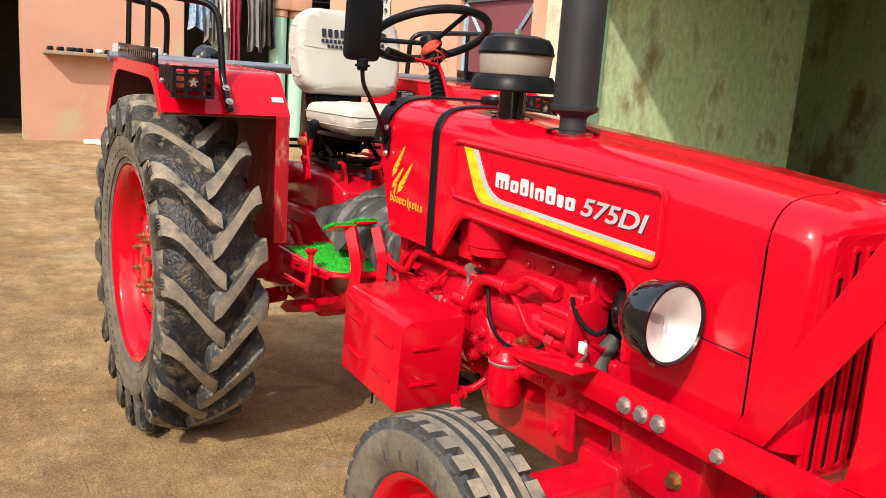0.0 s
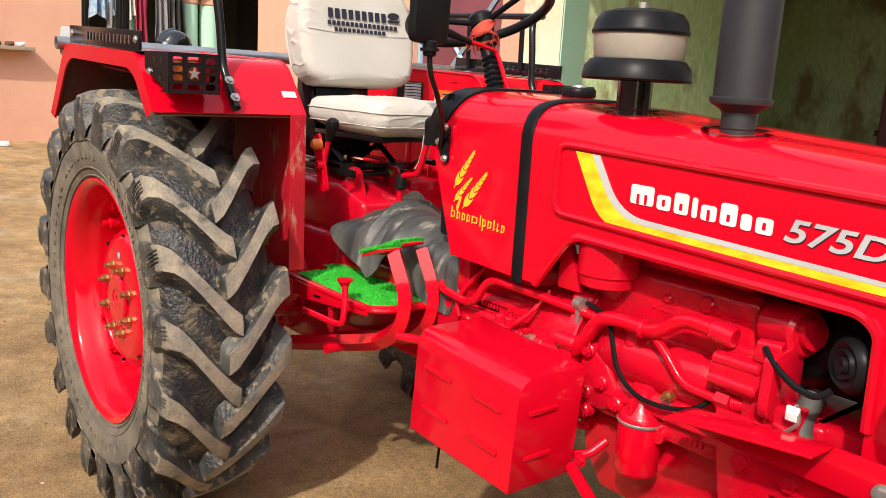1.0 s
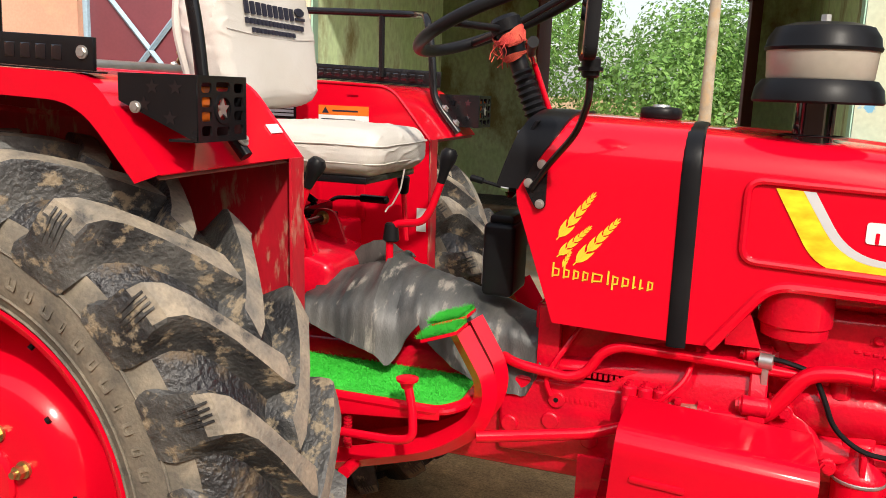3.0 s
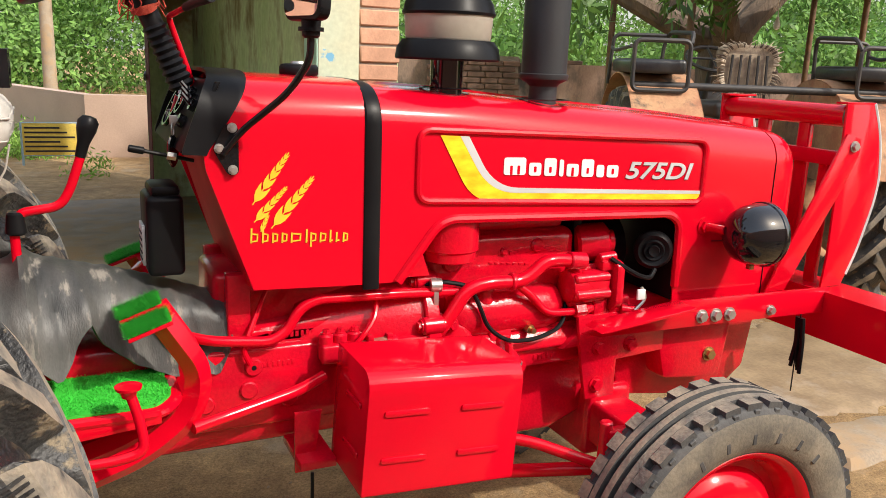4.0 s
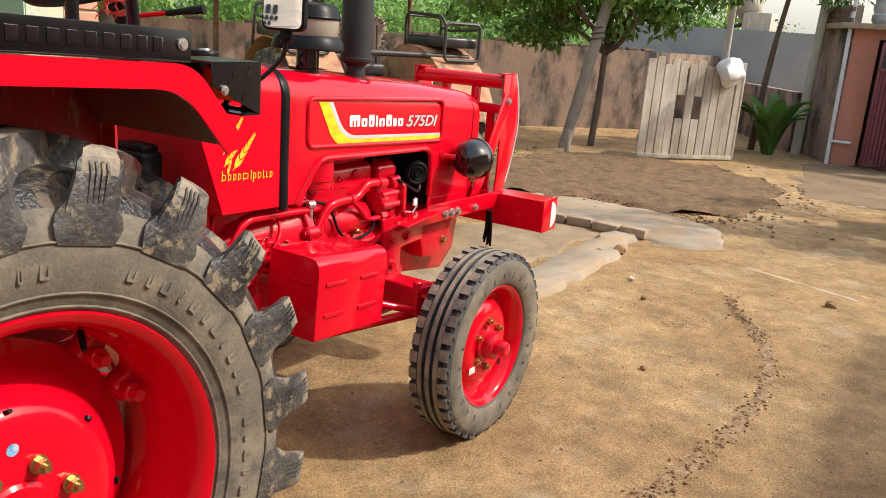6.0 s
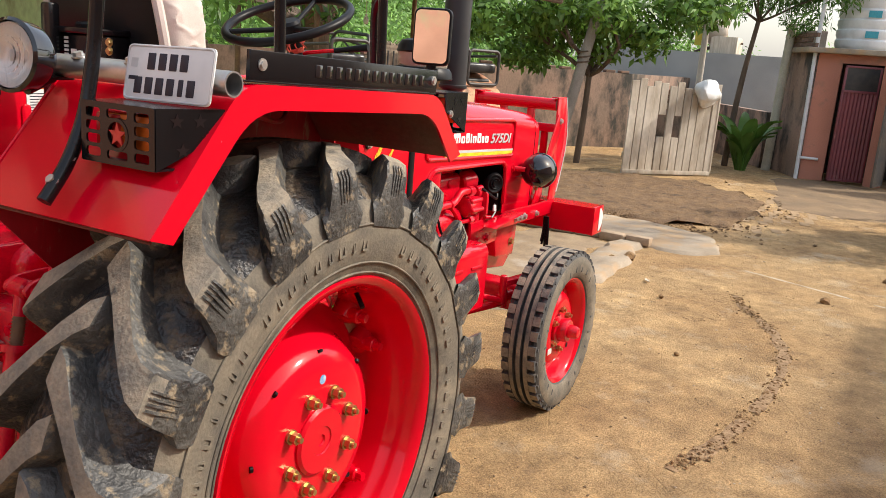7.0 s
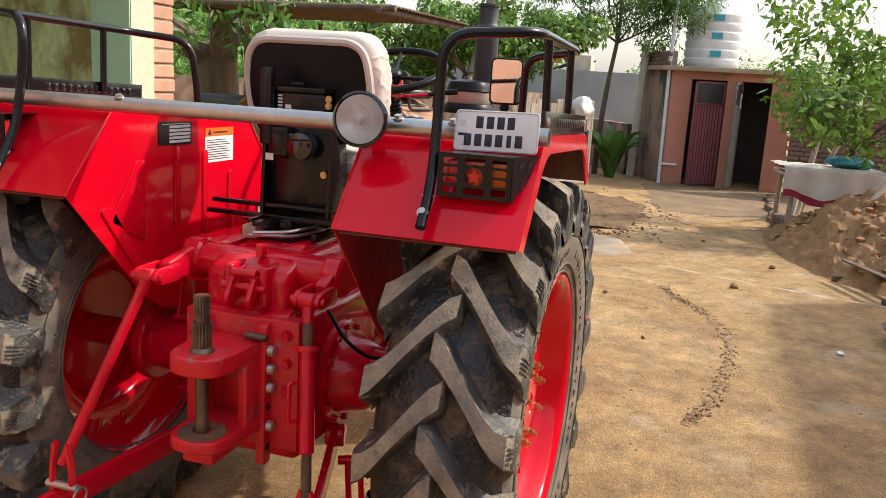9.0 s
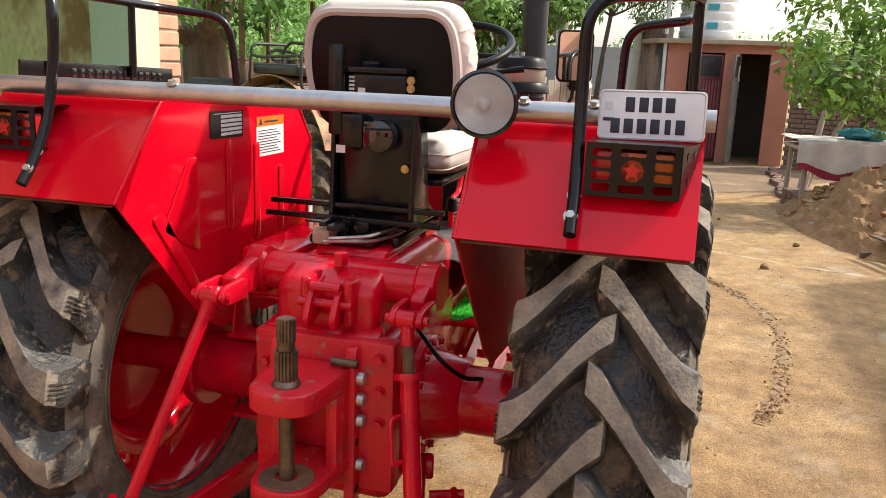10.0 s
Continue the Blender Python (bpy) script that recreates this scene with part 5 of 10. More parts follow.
# ---- footboard, step, pedals ----
for s in (-1, 1):
    fb = [(0.30, s * 0.10), (0.30, s * 0.34), (0.52, s * 0.345), (0.785, s * 0.345), (0.82, s * 0.29), (0.82, s * 0.12), (0.70, s * 0.10)]
    foot = part("footboard", prism(fb, 0.735, 0.752, "z", 0.003), RED, tractor)
    part("footboard_edge", cat(prism([(0.36, 0.748), (0.78, 0.750), (0.78, 0.725), (0.42, 0.69), (0.36, 0.69)], s * 0.343, s * 0.350, "y", 0.001), tube([(x, y, 0.742) for x, y in fb[1:6]], 0.009, 8, 0.03)), RED, foot)
    # flat black shape laid on the edge as the slot's dark inside
    part("edge_slot", prism(round_poly([(0.49, 0.712), (0.53, 0.714), (0.53, 0.722), (0.49, 0.720)], 0.004, 3), s * 0.3502, s * 0.3512, "y"), BLACK_PLASTIC, foot)
    mat_poly = round_poly([(0.30, s * 0.09), (0.30, s * 0.20), (0.355, s * 0.215), (0.36, s * 0.332), (0.56, s * 0.338), (0.775, s * 0.336), (0.808, s * 0.285), (0.80, s * 0.09)], 0.02, 3)
    tm = part("turf_mat", prism(mat_poly, 0.7525, 0.7575, "z"), TURF, tractor, "bright green artificial turf mat")
    bl = bmesh.new()
    rg = random.Random(7 + s)
    for k in range(9000 if s < 0 else 900):
        x, y = rg.uniform(0.305, 0.806), s * rg.uniform(0.09, 0.337)
        if (x < 0.36 and abs(y) > 0.21) or (x > 0.775 and abs(y) > 0.336 - (x - 0.775) * 1.5):
            continue
        a, h = rg.uniform(0, 6.28), rg.uniform(0.003, 0.0065)
        dx, dy = 0.0011 * math.cos(a), 0.0011 * math.sin(a)
        tx, ty = rg.uniform(-0.006, 0.006), rg.uniform(-0.006, 0.006)
        v = [bl.verts.new((x - dx, y - dy, 0.757)), bl.verts.new((x + dx, y + dy, 0.757)), bl.verts.new((x + tx + dx * 0.4, y + ty + dy * 0.4, 0.757 + h)), bl.verts.new((x + tx - dx * 0.4, y + ty - dy * 0.4, 0.757 + h))]
        bl.faces.new(v)
    tagged(part("turf", bl, TURF, tm), kind="stuff")
    # curved step bar
    arc = [(0.22, 0.475), (0.60, 0.583), (0.752, 0.630), (0.845, 0.700), (0.866, 0.79), (0.795, 0.905)]
    step = part("step_bar", tube([(x, s * 0.275, z) for x, z in arc], 0.026, 4, 0.09, n=8), RED, tractor, "curved red pedal arm")
    part("inner_arm", tube([(x, s * 0.175, z) for x, z in arc], 0.024, 4, 0.09, n=8), RED, step)
    part("pivot_shaft", cyl((0.56, s * 0.12, 0.562), (0.56, s * 0.345, 0.562), 0.015, seg=14), RED, step)
    part("step_spring", cat(*[cyl((0.56, s * 0.33, 0.62 + 0.009 * k), (0.562, s * 0.33, 0.626 + 0.009 * k), 0.010, seg=10) for k in range(9)]), RED_CAST, step)
    for py, px, pz in ((-0.215, 0.768, 0.922), (-0.300, 0.776, 0.912)) if s < 0 else ((-0.215, 0.775, 0.928),):
        y = s * -py
        pad = part("pedal", prism([(px - 0.048, pz - 0.020), (px + 0.032, pz + 0.009), (px + 0.034, pz + 0.001), (px - 0.046, pz - 0.028)], y - 0.041, y + 0.041, "y", 0.003), RED, tractor)
        tf = bmesh.new()
        for q in range(2600):
            a, b = rg.uniform(-0.052, 0.028), rg.uniform(-0.044, 0.044)
            zz = pz - 0.003 + 0.36 * (a + 0.01)
            t2 = (rg.uniform(-.010, .010), rg.uniform(-.012, .012))
            v = [tf.verts.new((px + a, y + b - 0.0015, zz)), tf.verts.new((px + a, y + b + 0.0015, zz)), tf.verts.new((px + a + t2[0], y + b + t2[1], zz + rg.uniform(0.004, 0.013)))]
            tf.faces.new(v)
        add(tf, prism([(px - 0.047, pz - 0.016), (px + 0.03, pz + 0.012), (px + 0.03, pz + 0.008), (px - 0.047, pz - 0.020)], y - 0.038, y + 0.038, "y"))
        part("turf_pad", tf, TURF, pad, "green turf glued on the pedal")
part("foot_lever", cat(tube([(0.52, -0.40, 0.685), (0.70, -0.405, 0.69), (0.745, -0.405, 0.70), (0.738, -0.395, 0.76), (0.722, -0.388, 0.815)], 0.0095, 12, 0.03), lathe([(0.0, 0.800), (0.012, 0.802), (0.017, 0.814), (0.023, 0.818), (0.024, 0.823), (0.0, 0.826)], 20, "z", (0.722, -0.388, 0))), RED, tractor, "red foot lever")



# torn rubber sheet draped over the gearbox
def drape():
    bm = bmesh.new()
    zr = [(0.36, 0.945), (0.46, 0.968), (0.53, 0.985), (0.555, 1.02), (0.58, 0.99), (0.66, 0.97), (0.80, 0.930), (0.95, 0.885)]
    zb = [(0.36, 0.905), (0.40, 0.865), (0.48, 0.835), (0.57, 0.812), (0.605, 0.785), (0.622, 0.815), (0.64, 0.865), (0.665, 0.885), (0.68, 0.85), (0.74, 0.79), (0.82, 0.745), (0.91, 0.735), (0.95, 0.83)]
    yb = [(0.36, -0.235), (0.60, -0.245), (0.66, -0.205), (0.75, -0.185), (0.95, -0.165)]
    nx, ny = 60, 26
    grid = []
    for i in range(nx + 1):
        x = 0.37 + 0.57 * i / nx
        a, b, y = interp(x, zr), interp(x, zb), interp(x, yb)
        line = bend([(0, 0.10, a - 0.06), (0, 0.02, a - 0.005), (0, -0.08, a - 0.004), (0, -0.145, a - 0.03), (0, y + 0.02, (a + b) / 2 - 0.005), (0, y, b)], 0.05, 5)
        cum = [0]
        for p, q in zip(line, line[1:]):
            cum.append(cum[-1] + (q - p).length)
        row = []
        for j in range(ny + 1):
            t = cum[-1] * j / ny
            k = max(m for m in range(len(cum)) if cum[m] <= t + 1e-9)
            k = min(k, len(line) - 2)
            p = line[k].lerp(line[k + 1], (t - cum[k]) / max(1e-6, cum[k + 1] - cum[k]))
            w = 0.010 * noise.noise(Vector((x * 7, p.y * 9, p.z * 9))) + 0.0035 * noise.noise(Vector((x * 30, p.y * 12, 4))) + 0.0016 * math.sin(210 * x + 30 * p.z)
            e = 0.012 * noise.noise(Vector((j * 0.45, 7, i // 30))) if i in (0, nx) else 0
            row.append(bm.verts.new((x + e + 0.02 * (j / ny - 0.5), p.y - w * 0.8, p.z + w)))
        grid.append(row)
    for i in range(nx):
        for j in range(ny):
            bm.faces.new((grid[i][j], grid[i + 1][j], grid[i + 1][j + 1], grid[i][j + 1]))
    # curled flap standing up behind
    flap = []
    for i in range(17):
        u = i / 16
        x = 0.375 + 0.19 * u
        h = 0.075 * math.sin(math.pi * min(1, 0.12 + u * 0.95)) ** 0.7 + 0.006 * noise.noise(Vector((x * 40, 0, 0)))
        flap.append([bm.verts.new((x + 0.01 * v, 0.035 - 0.035 * v + 0.03 * v * v, interp(x, zr) - 0.02 + h * v + 0.004 * noise.noise(Vector((x * 20, v * 3, 2))))) for v in (0, 0.25, 0.5, 0.75, 1.0)])
    for a, b in zip(flap, flap[1:]):
        for j in range(4):
            bm.faces.new((a[j], b[j], b[j + 1], a[j + 1]))
    return bm


sheet = solid("rubber_sheet", drape(), OLD_RUBBER, "torn black rubber sheet draped over the gearbox", "rubber sheet", (0, CY, 0))
thicken(sheet, 0.005)

# gear levers
gl = part("gear_lever", tube([(0.55, -0.085, 0.93), (0.548, -0.085, 1.06), (0.56, -0.085, 1.088), (0.632, -0.085, 1.098), (0.652, -0.085, 1.13), (0.676, -0.085, 1.20)], 0.0095, 10, 0.03), RED, tractor, "cranked red gear lever")
part("knob", lathe([(0.010, 0.0), (0.012, 0.03), (0.019, 0.055), (0.020, 0.072), (0.013, 0.082), (0.0, 0.084)], 20, "z"), BLACK_PLASTIC, gl).matrix_basis = Matrix.Translation((0.674, -0.085, 1.195)) @ Matrix.Rotation(radians(15), 4, "Y")
part("gaiter", cyl((0.552, -0.085, 1.045), (0.552, -0.085, 1.09), 0.020, 0.016, 16, 0.004), BLACK_PLASTIC, gl)
for p, q, k in (((0.45, 0.272, 0.98), (0.437, 0.277, 1.112), (0.434, 0.278, 1.165)),):
    lv = part("hand_lever", tube([p, q], 0.008, 8, 0), RED, tractor)
    part("knob", cyl(q, k, 0.014, 0.019, 16, 0.006), BLACK_PLASTIC, lv)
part("long_lever", cat(tube([(0.22, 0.20, 1.06), (0.26, 0.19, 1.10), (0.38, 0.15, 1.11)], 0.006, 8, 0.03), cyl((0.36, 0.153, 1.109), (0.45, 0.13, 1.112), 0.011, seg=12, bev=0.004)), BLACK, tractor)
lift_lever = part("lift_lever", tube([(0.375, -0.272, 1.03), (0.405, -0.274, 1.12), (0.432, -0.277, 1.195)], 0.008, 10, 0.02), RED, tractor, "red hydraulic lever with a black knob")
part("knob", lathe([(0.010, 0.0), (0.013, 0.02), (0.020, 0.045), (0.021, 0.060), (0.014, 0.071), (0.0, 0.073)], 20, "z"), BLACK_PLASTIC, lift_lever).matrix_basis = Matrix.Translation((0.428, -0.277, 1.185)) @ Matrix.Rotation(radians(24), 4, "Y")
qb = bmesh.new()
qe = []
for line in (round_poly([(0.398, 1.022), (0.452, 1.034), (0.428, 1.12), (0.392, 1.205), (0.352, 1.188), (0.382, 1.11)], [0.008, 0.008, 0.05, 0.012, 0.012, 0.05], 5), round_poly([(0.408, 1.040), (0.420, 1.043), (0.404, 1.105), (0.393, 1.102)], 0.004, 3), round_poly([(0.431, 1.046), (0.441, 1.048), (0.421, 1.118), (0.410, 1.115)], 0.004, 3)):
    vs = [qb.verts.new((a, -0.287, b)) for a, b in line]
    qe += [qb.edges.new((vs[k - 1], vs[k])) for k in range(len(vs))]
bmesh.ops.triangle_fill(qb, use_beauty=True, edges=qe)
quad = thicken(part("quadrant", qb, RED, tractor, "red slotted lever quadrant plate"), 0.008, 0)
part("clamp_knob", lathe([(0.0, -0.012), (0.012, -0.012), (0.015, -0.004), (0.015, 0.006), (0.0, 0.006)], 14, "y", (0.408, -0.293, 1.107)), RED, quad)
part("indicator", lathe([(0.0, -0.020), (0.011, -0.018), (0.017, -0.008), (0.018, 0.010), (0.0, 0.016)], 18, "y", (0.400, -0.300, 1.170)), ORANGE, quad)

MUDDY_RED = material("mud_caked_paint", (0.16, 0.075, 0.045), 0.9, second=(0.24, 0.03, 0.025), scale=5, amount=0.5, grain=60, bump=0.5, bump_dist=0.004)


# ---- fenders ----
ARCH = [(-0.525, 1.195), (-0.325, 1.435), (0.345, 1.412), (0.472, 1.262)]


def fender(s):
    yi, yo = s * 0.385, s * 0.828
    top = round_poly(ARCH, [0, 0.05, 0.045, 0], 6)[0:]
    # sheet over the wheel
    bm = bmesh.new()
    rows = [[bm.verts.new((u, y, v)) for u, v in top] for y in (yi, s * 0.5, s * 0.6, s * 0.7, yo)]
    for a, b in zip(rows, rows[1:]):
        for i in range(len(a) - 1):
            bm.faces.new((a[i], a[i + 1], b[i + 1], b[i]))
    fen = thicken(part("fender", bm, RED, tractor, "red sheet-metal mudguard"), 0.004)
    lin = bmesh.new()
    rows = [[lin.verts.new((u * 0.985, y, v - 0.009)) for u, v in top] for y in (yi + s * 0.012, s * 0.6, yo - s * 0.003)]
    for a, b in zip(rows, rows[1:]):
        for i in range(len(a) - 1):
            lin.faces.new((a[i], a[i + 1], b[i + 1], b[i]))
    thicken(part("underside", lin, MUDDY_RED, fen, "underside caked with dried mud"), 0.002)
    # outer band
    inner = round_poly([(-0.478, 1.180), (-0.295, 1.390), (0.318, 1.368), (0.425, 1.245)], [0, 0.07, 0.06, 0], 6)
    bm = bmesh.new()
    n = len(top)
    for y0, y1 in ((yo, yo + s * 0.006),):
        A = [[bm.verts.new((u, y, v)) for u, v in line] for line in (top, inner) for y in (y0, y1)]
        for i in range(n - 1):
            for a, b in ((0, 1), (1, 3), (3, 2), (2, 0)):
                bm.faces.new((A[a][i], A[a][i + 1], A[b][i + 1], A[b][i]))
        for i in (0, n - 1):
            bm.faces.new((A[0][i], A[1][i], A[3][i], A[2][i]))
    part("fender_band", bm, RED, fen)
    # inner side panel with pressed ribs
    pan = [(-0.521, 1.193), *[(u, v - 0.006) for u, v in top[1:-1]], (0.469, 1.258), (0.478, 0.80), (0.30, 0.755), (-0.12, 0.79), (-0.215, 0.86)]
    inner_panel = part("side_panel", prism(pan, yi, yi + s * 0.004, "y"), RED if s > 0 else RED_DUSTY, fen, "inner red fender panel" if s > 0 else "dusty inner fender panel")
    for line in (([(-0.36, 1.10), (-0.24, 1.27), (-0.20, 1.27), (-0.20, 1.02)]), ([(-0.40, 1.14), (-0.22, 0.90), (-0.18, 0.90), (-0.35, 1.15)]), ([(-0.06, 1.30), (-0.03, 1.30), (-0.03, 1.05), (-0.06, 1.05)]), ([(0.09, 1.28), (0.12, 1.28), (0.12, 1.0), (0.09, 1.0)]), ([(0.24, 1.20), (0.27, 1.20), (0.27, 1.0), (0.24, 1.0)])):
        part("pressed_rib", prism(round_poly(line, 0.02, 4), yi - s * 0.006, yi + s * 0.001, "y", 0.004), RED if s > 0 else RED_DUSTY, inner_panel)
    part("front_return", prism([(0.472, 1.262), (0.478, 1.262), (0.484, 0.80), (0.478, 0.80)], yi, yi + s * 0.05, "y"), RED_DUSTY, fen)
    part("fender_brace", cat(box(0.20, 0.24, min(yi, yo), max(yi, yo), 1.375, 1.385, 0.001), box(-0.12, -0.08, min(yi, yo), max(yi, yo), 1.385, 1.395, 0.001), tube([(0.30, s * 0.42, 1.36), (0.05, s * 0.6, 1.33), (-0.2, s * 0.75, 1.37)], 0.006, 6, 0.1)), RED_DUSTY, fen)
    part("edge_bead", tube([(u, yi, v - 0.001) for u, v in top], 0.0045, 8, 0), RED, fen)
    # name rail on top
    rail = part("top_rail", box(-0.30, 0.345, s * 0.815, s * 0.824, 1.440, 1.492, 0.001) if s < 0 else box(-0.30, 0.345, s * 0.815, s * 0.824, 1.440, 1.492, 0.001), BLACK, fen, "black steel rail with cut letters")
    rail.matrix_basis = Matrix.Translation((-0.30, 0, 1.44)) @ Matrix.Rotation(radians(2.1), 4, "Y") @ Matrix.Translation((0.30, 0, -1.44))
    part("rail_foot", box(-0.30, 0.345, s * 0.790, s * 0.824, 1.4365, 1.4395, 0.0005), BLACK, rail)
    for k in range(13):
        part("letter_bar", box(-0.12 + 0.032 * k, -0.10 + 0.032 * k, s * 0.8235, s * 0.8255, 1.453, 1.477, 0.001), BLACK_GLOSS, rail)
        part("letter_bar", box(-0.12 + 0.032 * k, -0.10 + 0.032 * k, s * 0.8135, s * 0.8155, 1.453, 1.477, 0.001), BLACK_GLOSS, rail)
    for x in (-0.27, 0.325):
        part("rivet", hexbolt((x, s * 0.824, 1.468), (0, s, 0), 0.008, 0.006), ZINC, rail)
    # grab hoop
    hp = [(-0.545, s * 0.610, 1.225), (-0.495, s * 0.608, 1.285), (-0.455, s * 0.604, 1.37), (-0.43, s * 0.600, 1.50), (-0.42, s * 0.60, 1.655), (-0.33, s * 0.80, 1.672), (0.26, s * 0.80, 1.655), (0.365, s * 0.62, 1.635), (0.388, s * 0.612, 1.50), (0.397, s * 0.609, 1.392), (0.420, s * 0.607, 1.352), (0.484, s * 0.607, 1.277)]
    hoop = part("grab_hoop", tube(hp, 0.0125, 12, 0.07, n=6), BLACK, tractor, "black tubular grab rail")
    for x in (-0.20, 0.13):
        part("hoop_post", tube([(x, s * 0.80, 1.665), (x, s * 0.805, 1.445)], 0.0105, 10, 0), BLACK, hoop)
    for x, z, nx, nz in ((-0.483, 1.283, -0.77, 0.64), (-0.515, 1.249, -0.77, 0.64), (0.428, 1.342, 0.76, 0.65), (0.466, 1.298, 0.76, 0.65)):
        c = Vector((x, s * 0.607, z)) + Vector((nx, 0, nz)) * 0.012
        part("bolt", cat(cyl(c, c + Vector((nx, 0, nz)) * 0.0025, 0.0135, seg=18), cyl(c, c + Vector((nx, 0, nz)) * 0.010, 0.0085, seg=6)), ZINC, hoop)
    return fen


def star(cx, cz, r):
    return [(cx + (r if k % 2 == 0 else r * 0.42) * math.sin(math.pi * k / 5), cz + (r if k % 2 == 0 else r * 0.42) * math.cos(math.pi * k / 5)) for k in range(10)]


def lamp_cage(s, rear):
    """Lamp in a punched black cage; its face looks along -x at the rear, +x at the front."""
    g = -1 if rear else 1
    x_face, y0, y1, z0, z1 = (-0.478, 0.622, 0.795, 1.292, 1.392) if rear else (0.528, 0.678, 0.812, 1.304, 1.407)
    z0, z1 = (z0, z1) if rear else (z0 - 0.002 - 0.011 * s, z1 - 0.002 - 0.011 * s)
    depth, w = (0.115, y1 - y0) if rear else (0.135, y1 - y0)
    lamp = part("marker_lamp", box(x_face - g * 0.045, x_face - g * 0.014, s * (y0 + 0.02), s * (y1 - 0.012), z0 + 0.024, z1 - 0.017, 0.004), ORANGE, tractor, "orange and red marker lamp in a black cage")
    part("red_lens", box(x_face - g * 0.043, x_face - g * 0.012, s * (y0 + 0.018), s * (y0 + 0.45 * w), z0 + 0.026, z1 - 0.019, 0.004), RED_LENS, lamp)
    # face plate punched with rounded slots and a round window
    mid, zc = (y0 + y1) / 2, (z0 + z1) / 2
    loops = [round_poly([(y0, z0), (y1, z0), (y1, z1), (y0, z1)], 0.004, 3)]
    for a, b in ((0.07, 0.27), (0.73, 0.93)):
        for k in range(4):
            c = z0 + 0.010 + (z1 - z0 - 0.014) * k / 4
            loops.append(round_poly([(y0 + a * w, c), (y0 + b * w, c), (y0 + b * w, c + 0.0155), (y0 + a * w, c + 0.0155)], 0.0055, 3))
    for c in (z0 + 0.009, z1 - 0.024):
        loops.append(round_poly([(y0 + 0.36 * w, c), (y0 + 0.64 * w, c), (y0 + 0.64 * w, c + 0.0145), (y0 + 0.36 * w, c + 0.0145)], 0.0055, 3))
    rw = min(0.021, 0.135 * w)
    loops.append([(mid + rw * math.cos(2 * math.pi * k / 22), zc + rw * math.sin(2 * math.pi * k / 22)) for k in range(22)])
    face_bm = bmesh.new()
    edges = []
    for line in loops:
        vs = [face_bm.verts.new((x_face, s * a, b)) for a, b in line]
        edges += [face_bm.edges.new((vs[k - 1], vs[k])) for k in range(len(vs))]
    bmesh.ops.triangle_fill(face_bm, use_beauty=True, edges=edges, normal=(g, 0, 0))
    cage = thicken(part("cage_face", face_bm, BLACK, lamp, "black punched steel face"), 0.004, 0)
    part("cage_ring", lathe([(rw, -0.003), (rw + 0.006, -0.003), (rw + 0.006, 0.004), (rw, 0.004)], 28, "x", (x_face, s * mid, zc), False), BLACK, cage)
    part("cage_star", prism([(s * mid + u, v) for u, v in star(0, zc, rw * 0.98)], x_face - 0.002, x_face + 0.002, "x"), RED_LENS if rear else ZINC, cage)
    # slanting outer side with stars, top and bottom
    xa, xb, yb = x_face, x_face - g * depth, (0.829 if rear else y1 + 0.012)
    bm = prism([(xa, s * y0), (xa, s * y1), (xb, s * yb), (xb, s * y0)], z1 - 0.004, z1, "z")
    part("cage_top", bm, BLACK, lamp)
    part("cage_floor", prism([(xa, s * y0), (xa, s * y1), (xa - g * 0.05, s * (y1 + 0.004)), (xa - g * 0.05, s * y0)], z0, z0 + 0.004, "z"), BLACK, lamp)
    side = bmesh.new()
    v = [side.verts.new(p) for p in ((xa, s * y1, z0), (xa, s * y1, z1), (xb, s * yb, z1), (xb, s * yb, z0 + 0.06))]
    side.faces.new(v)
    thicken(part("cage_side", side, BLACK, lamp), 0.003, 0)
    d = Vector((xb - xa, s * (yb - y1), 0)).normalized()
    nrm = Vector((-d.y, d.x, 0))
    if nrm.y * s < 0:
        nrm = -nrm

    def star_hole(c, n_):
        # black star face over the plate, in place of a shaded opening
        st = bmesh.new()
        st.faces.new([st.verts.new(c + n_ * 0.0026 + d * u + Vector((0, 0, q))) for u, q in star(0, 0, 0.013)])
        part("star_hole", st, BLACK_GLOSS, lamp, "star-shaped hole")
    for t, z in ((0.035, z1 - 0.02), (0.075, z1 - 0.02), (0.045, z1 - 0.067), (0.09, z1 - 0.047)):
        star_hole(Vector((xa, s * y1, z)) + d * t, nrm)
    part("bolt", hexbolt(Vector((xa, s * y1, z1 - 0.052)) + d * 0.105 + nrm * 0.002, nrm, 0.007, 0.006), ZINC, lamp)
    if not rear:
        part("cage_side", prism([(xa, z0), (xa, z1), (xb, z1), (xb, z1 - 0.03), (xa - 0.085, z0)], s * (y0 - 0.003), s * y0, "y"), BLACK, lamp)
        for t, z in ((0.035, z1 - 0.025), (0.085, z1 - 0.025), (0.035, z1 - 0.072)):
            star_hole(Vector((xa - t, s * (y0 - 0.003), z)), Vector((0, -s, 0)))


for s in (-1, 1):
    fender(s)
    lamp_cage(s, True)
    lamp_cage(s, False)
part("reflector_sticker", box(-0.001, 0.001, -0.022, 0.022, -0.011, 0.011, 0), WHITE, tractor).matrix_basis = Matrix.Translation((0.4275, -0.415, 1.318)) @ Matrix.Rotation(radians(-40), 4, "Y")

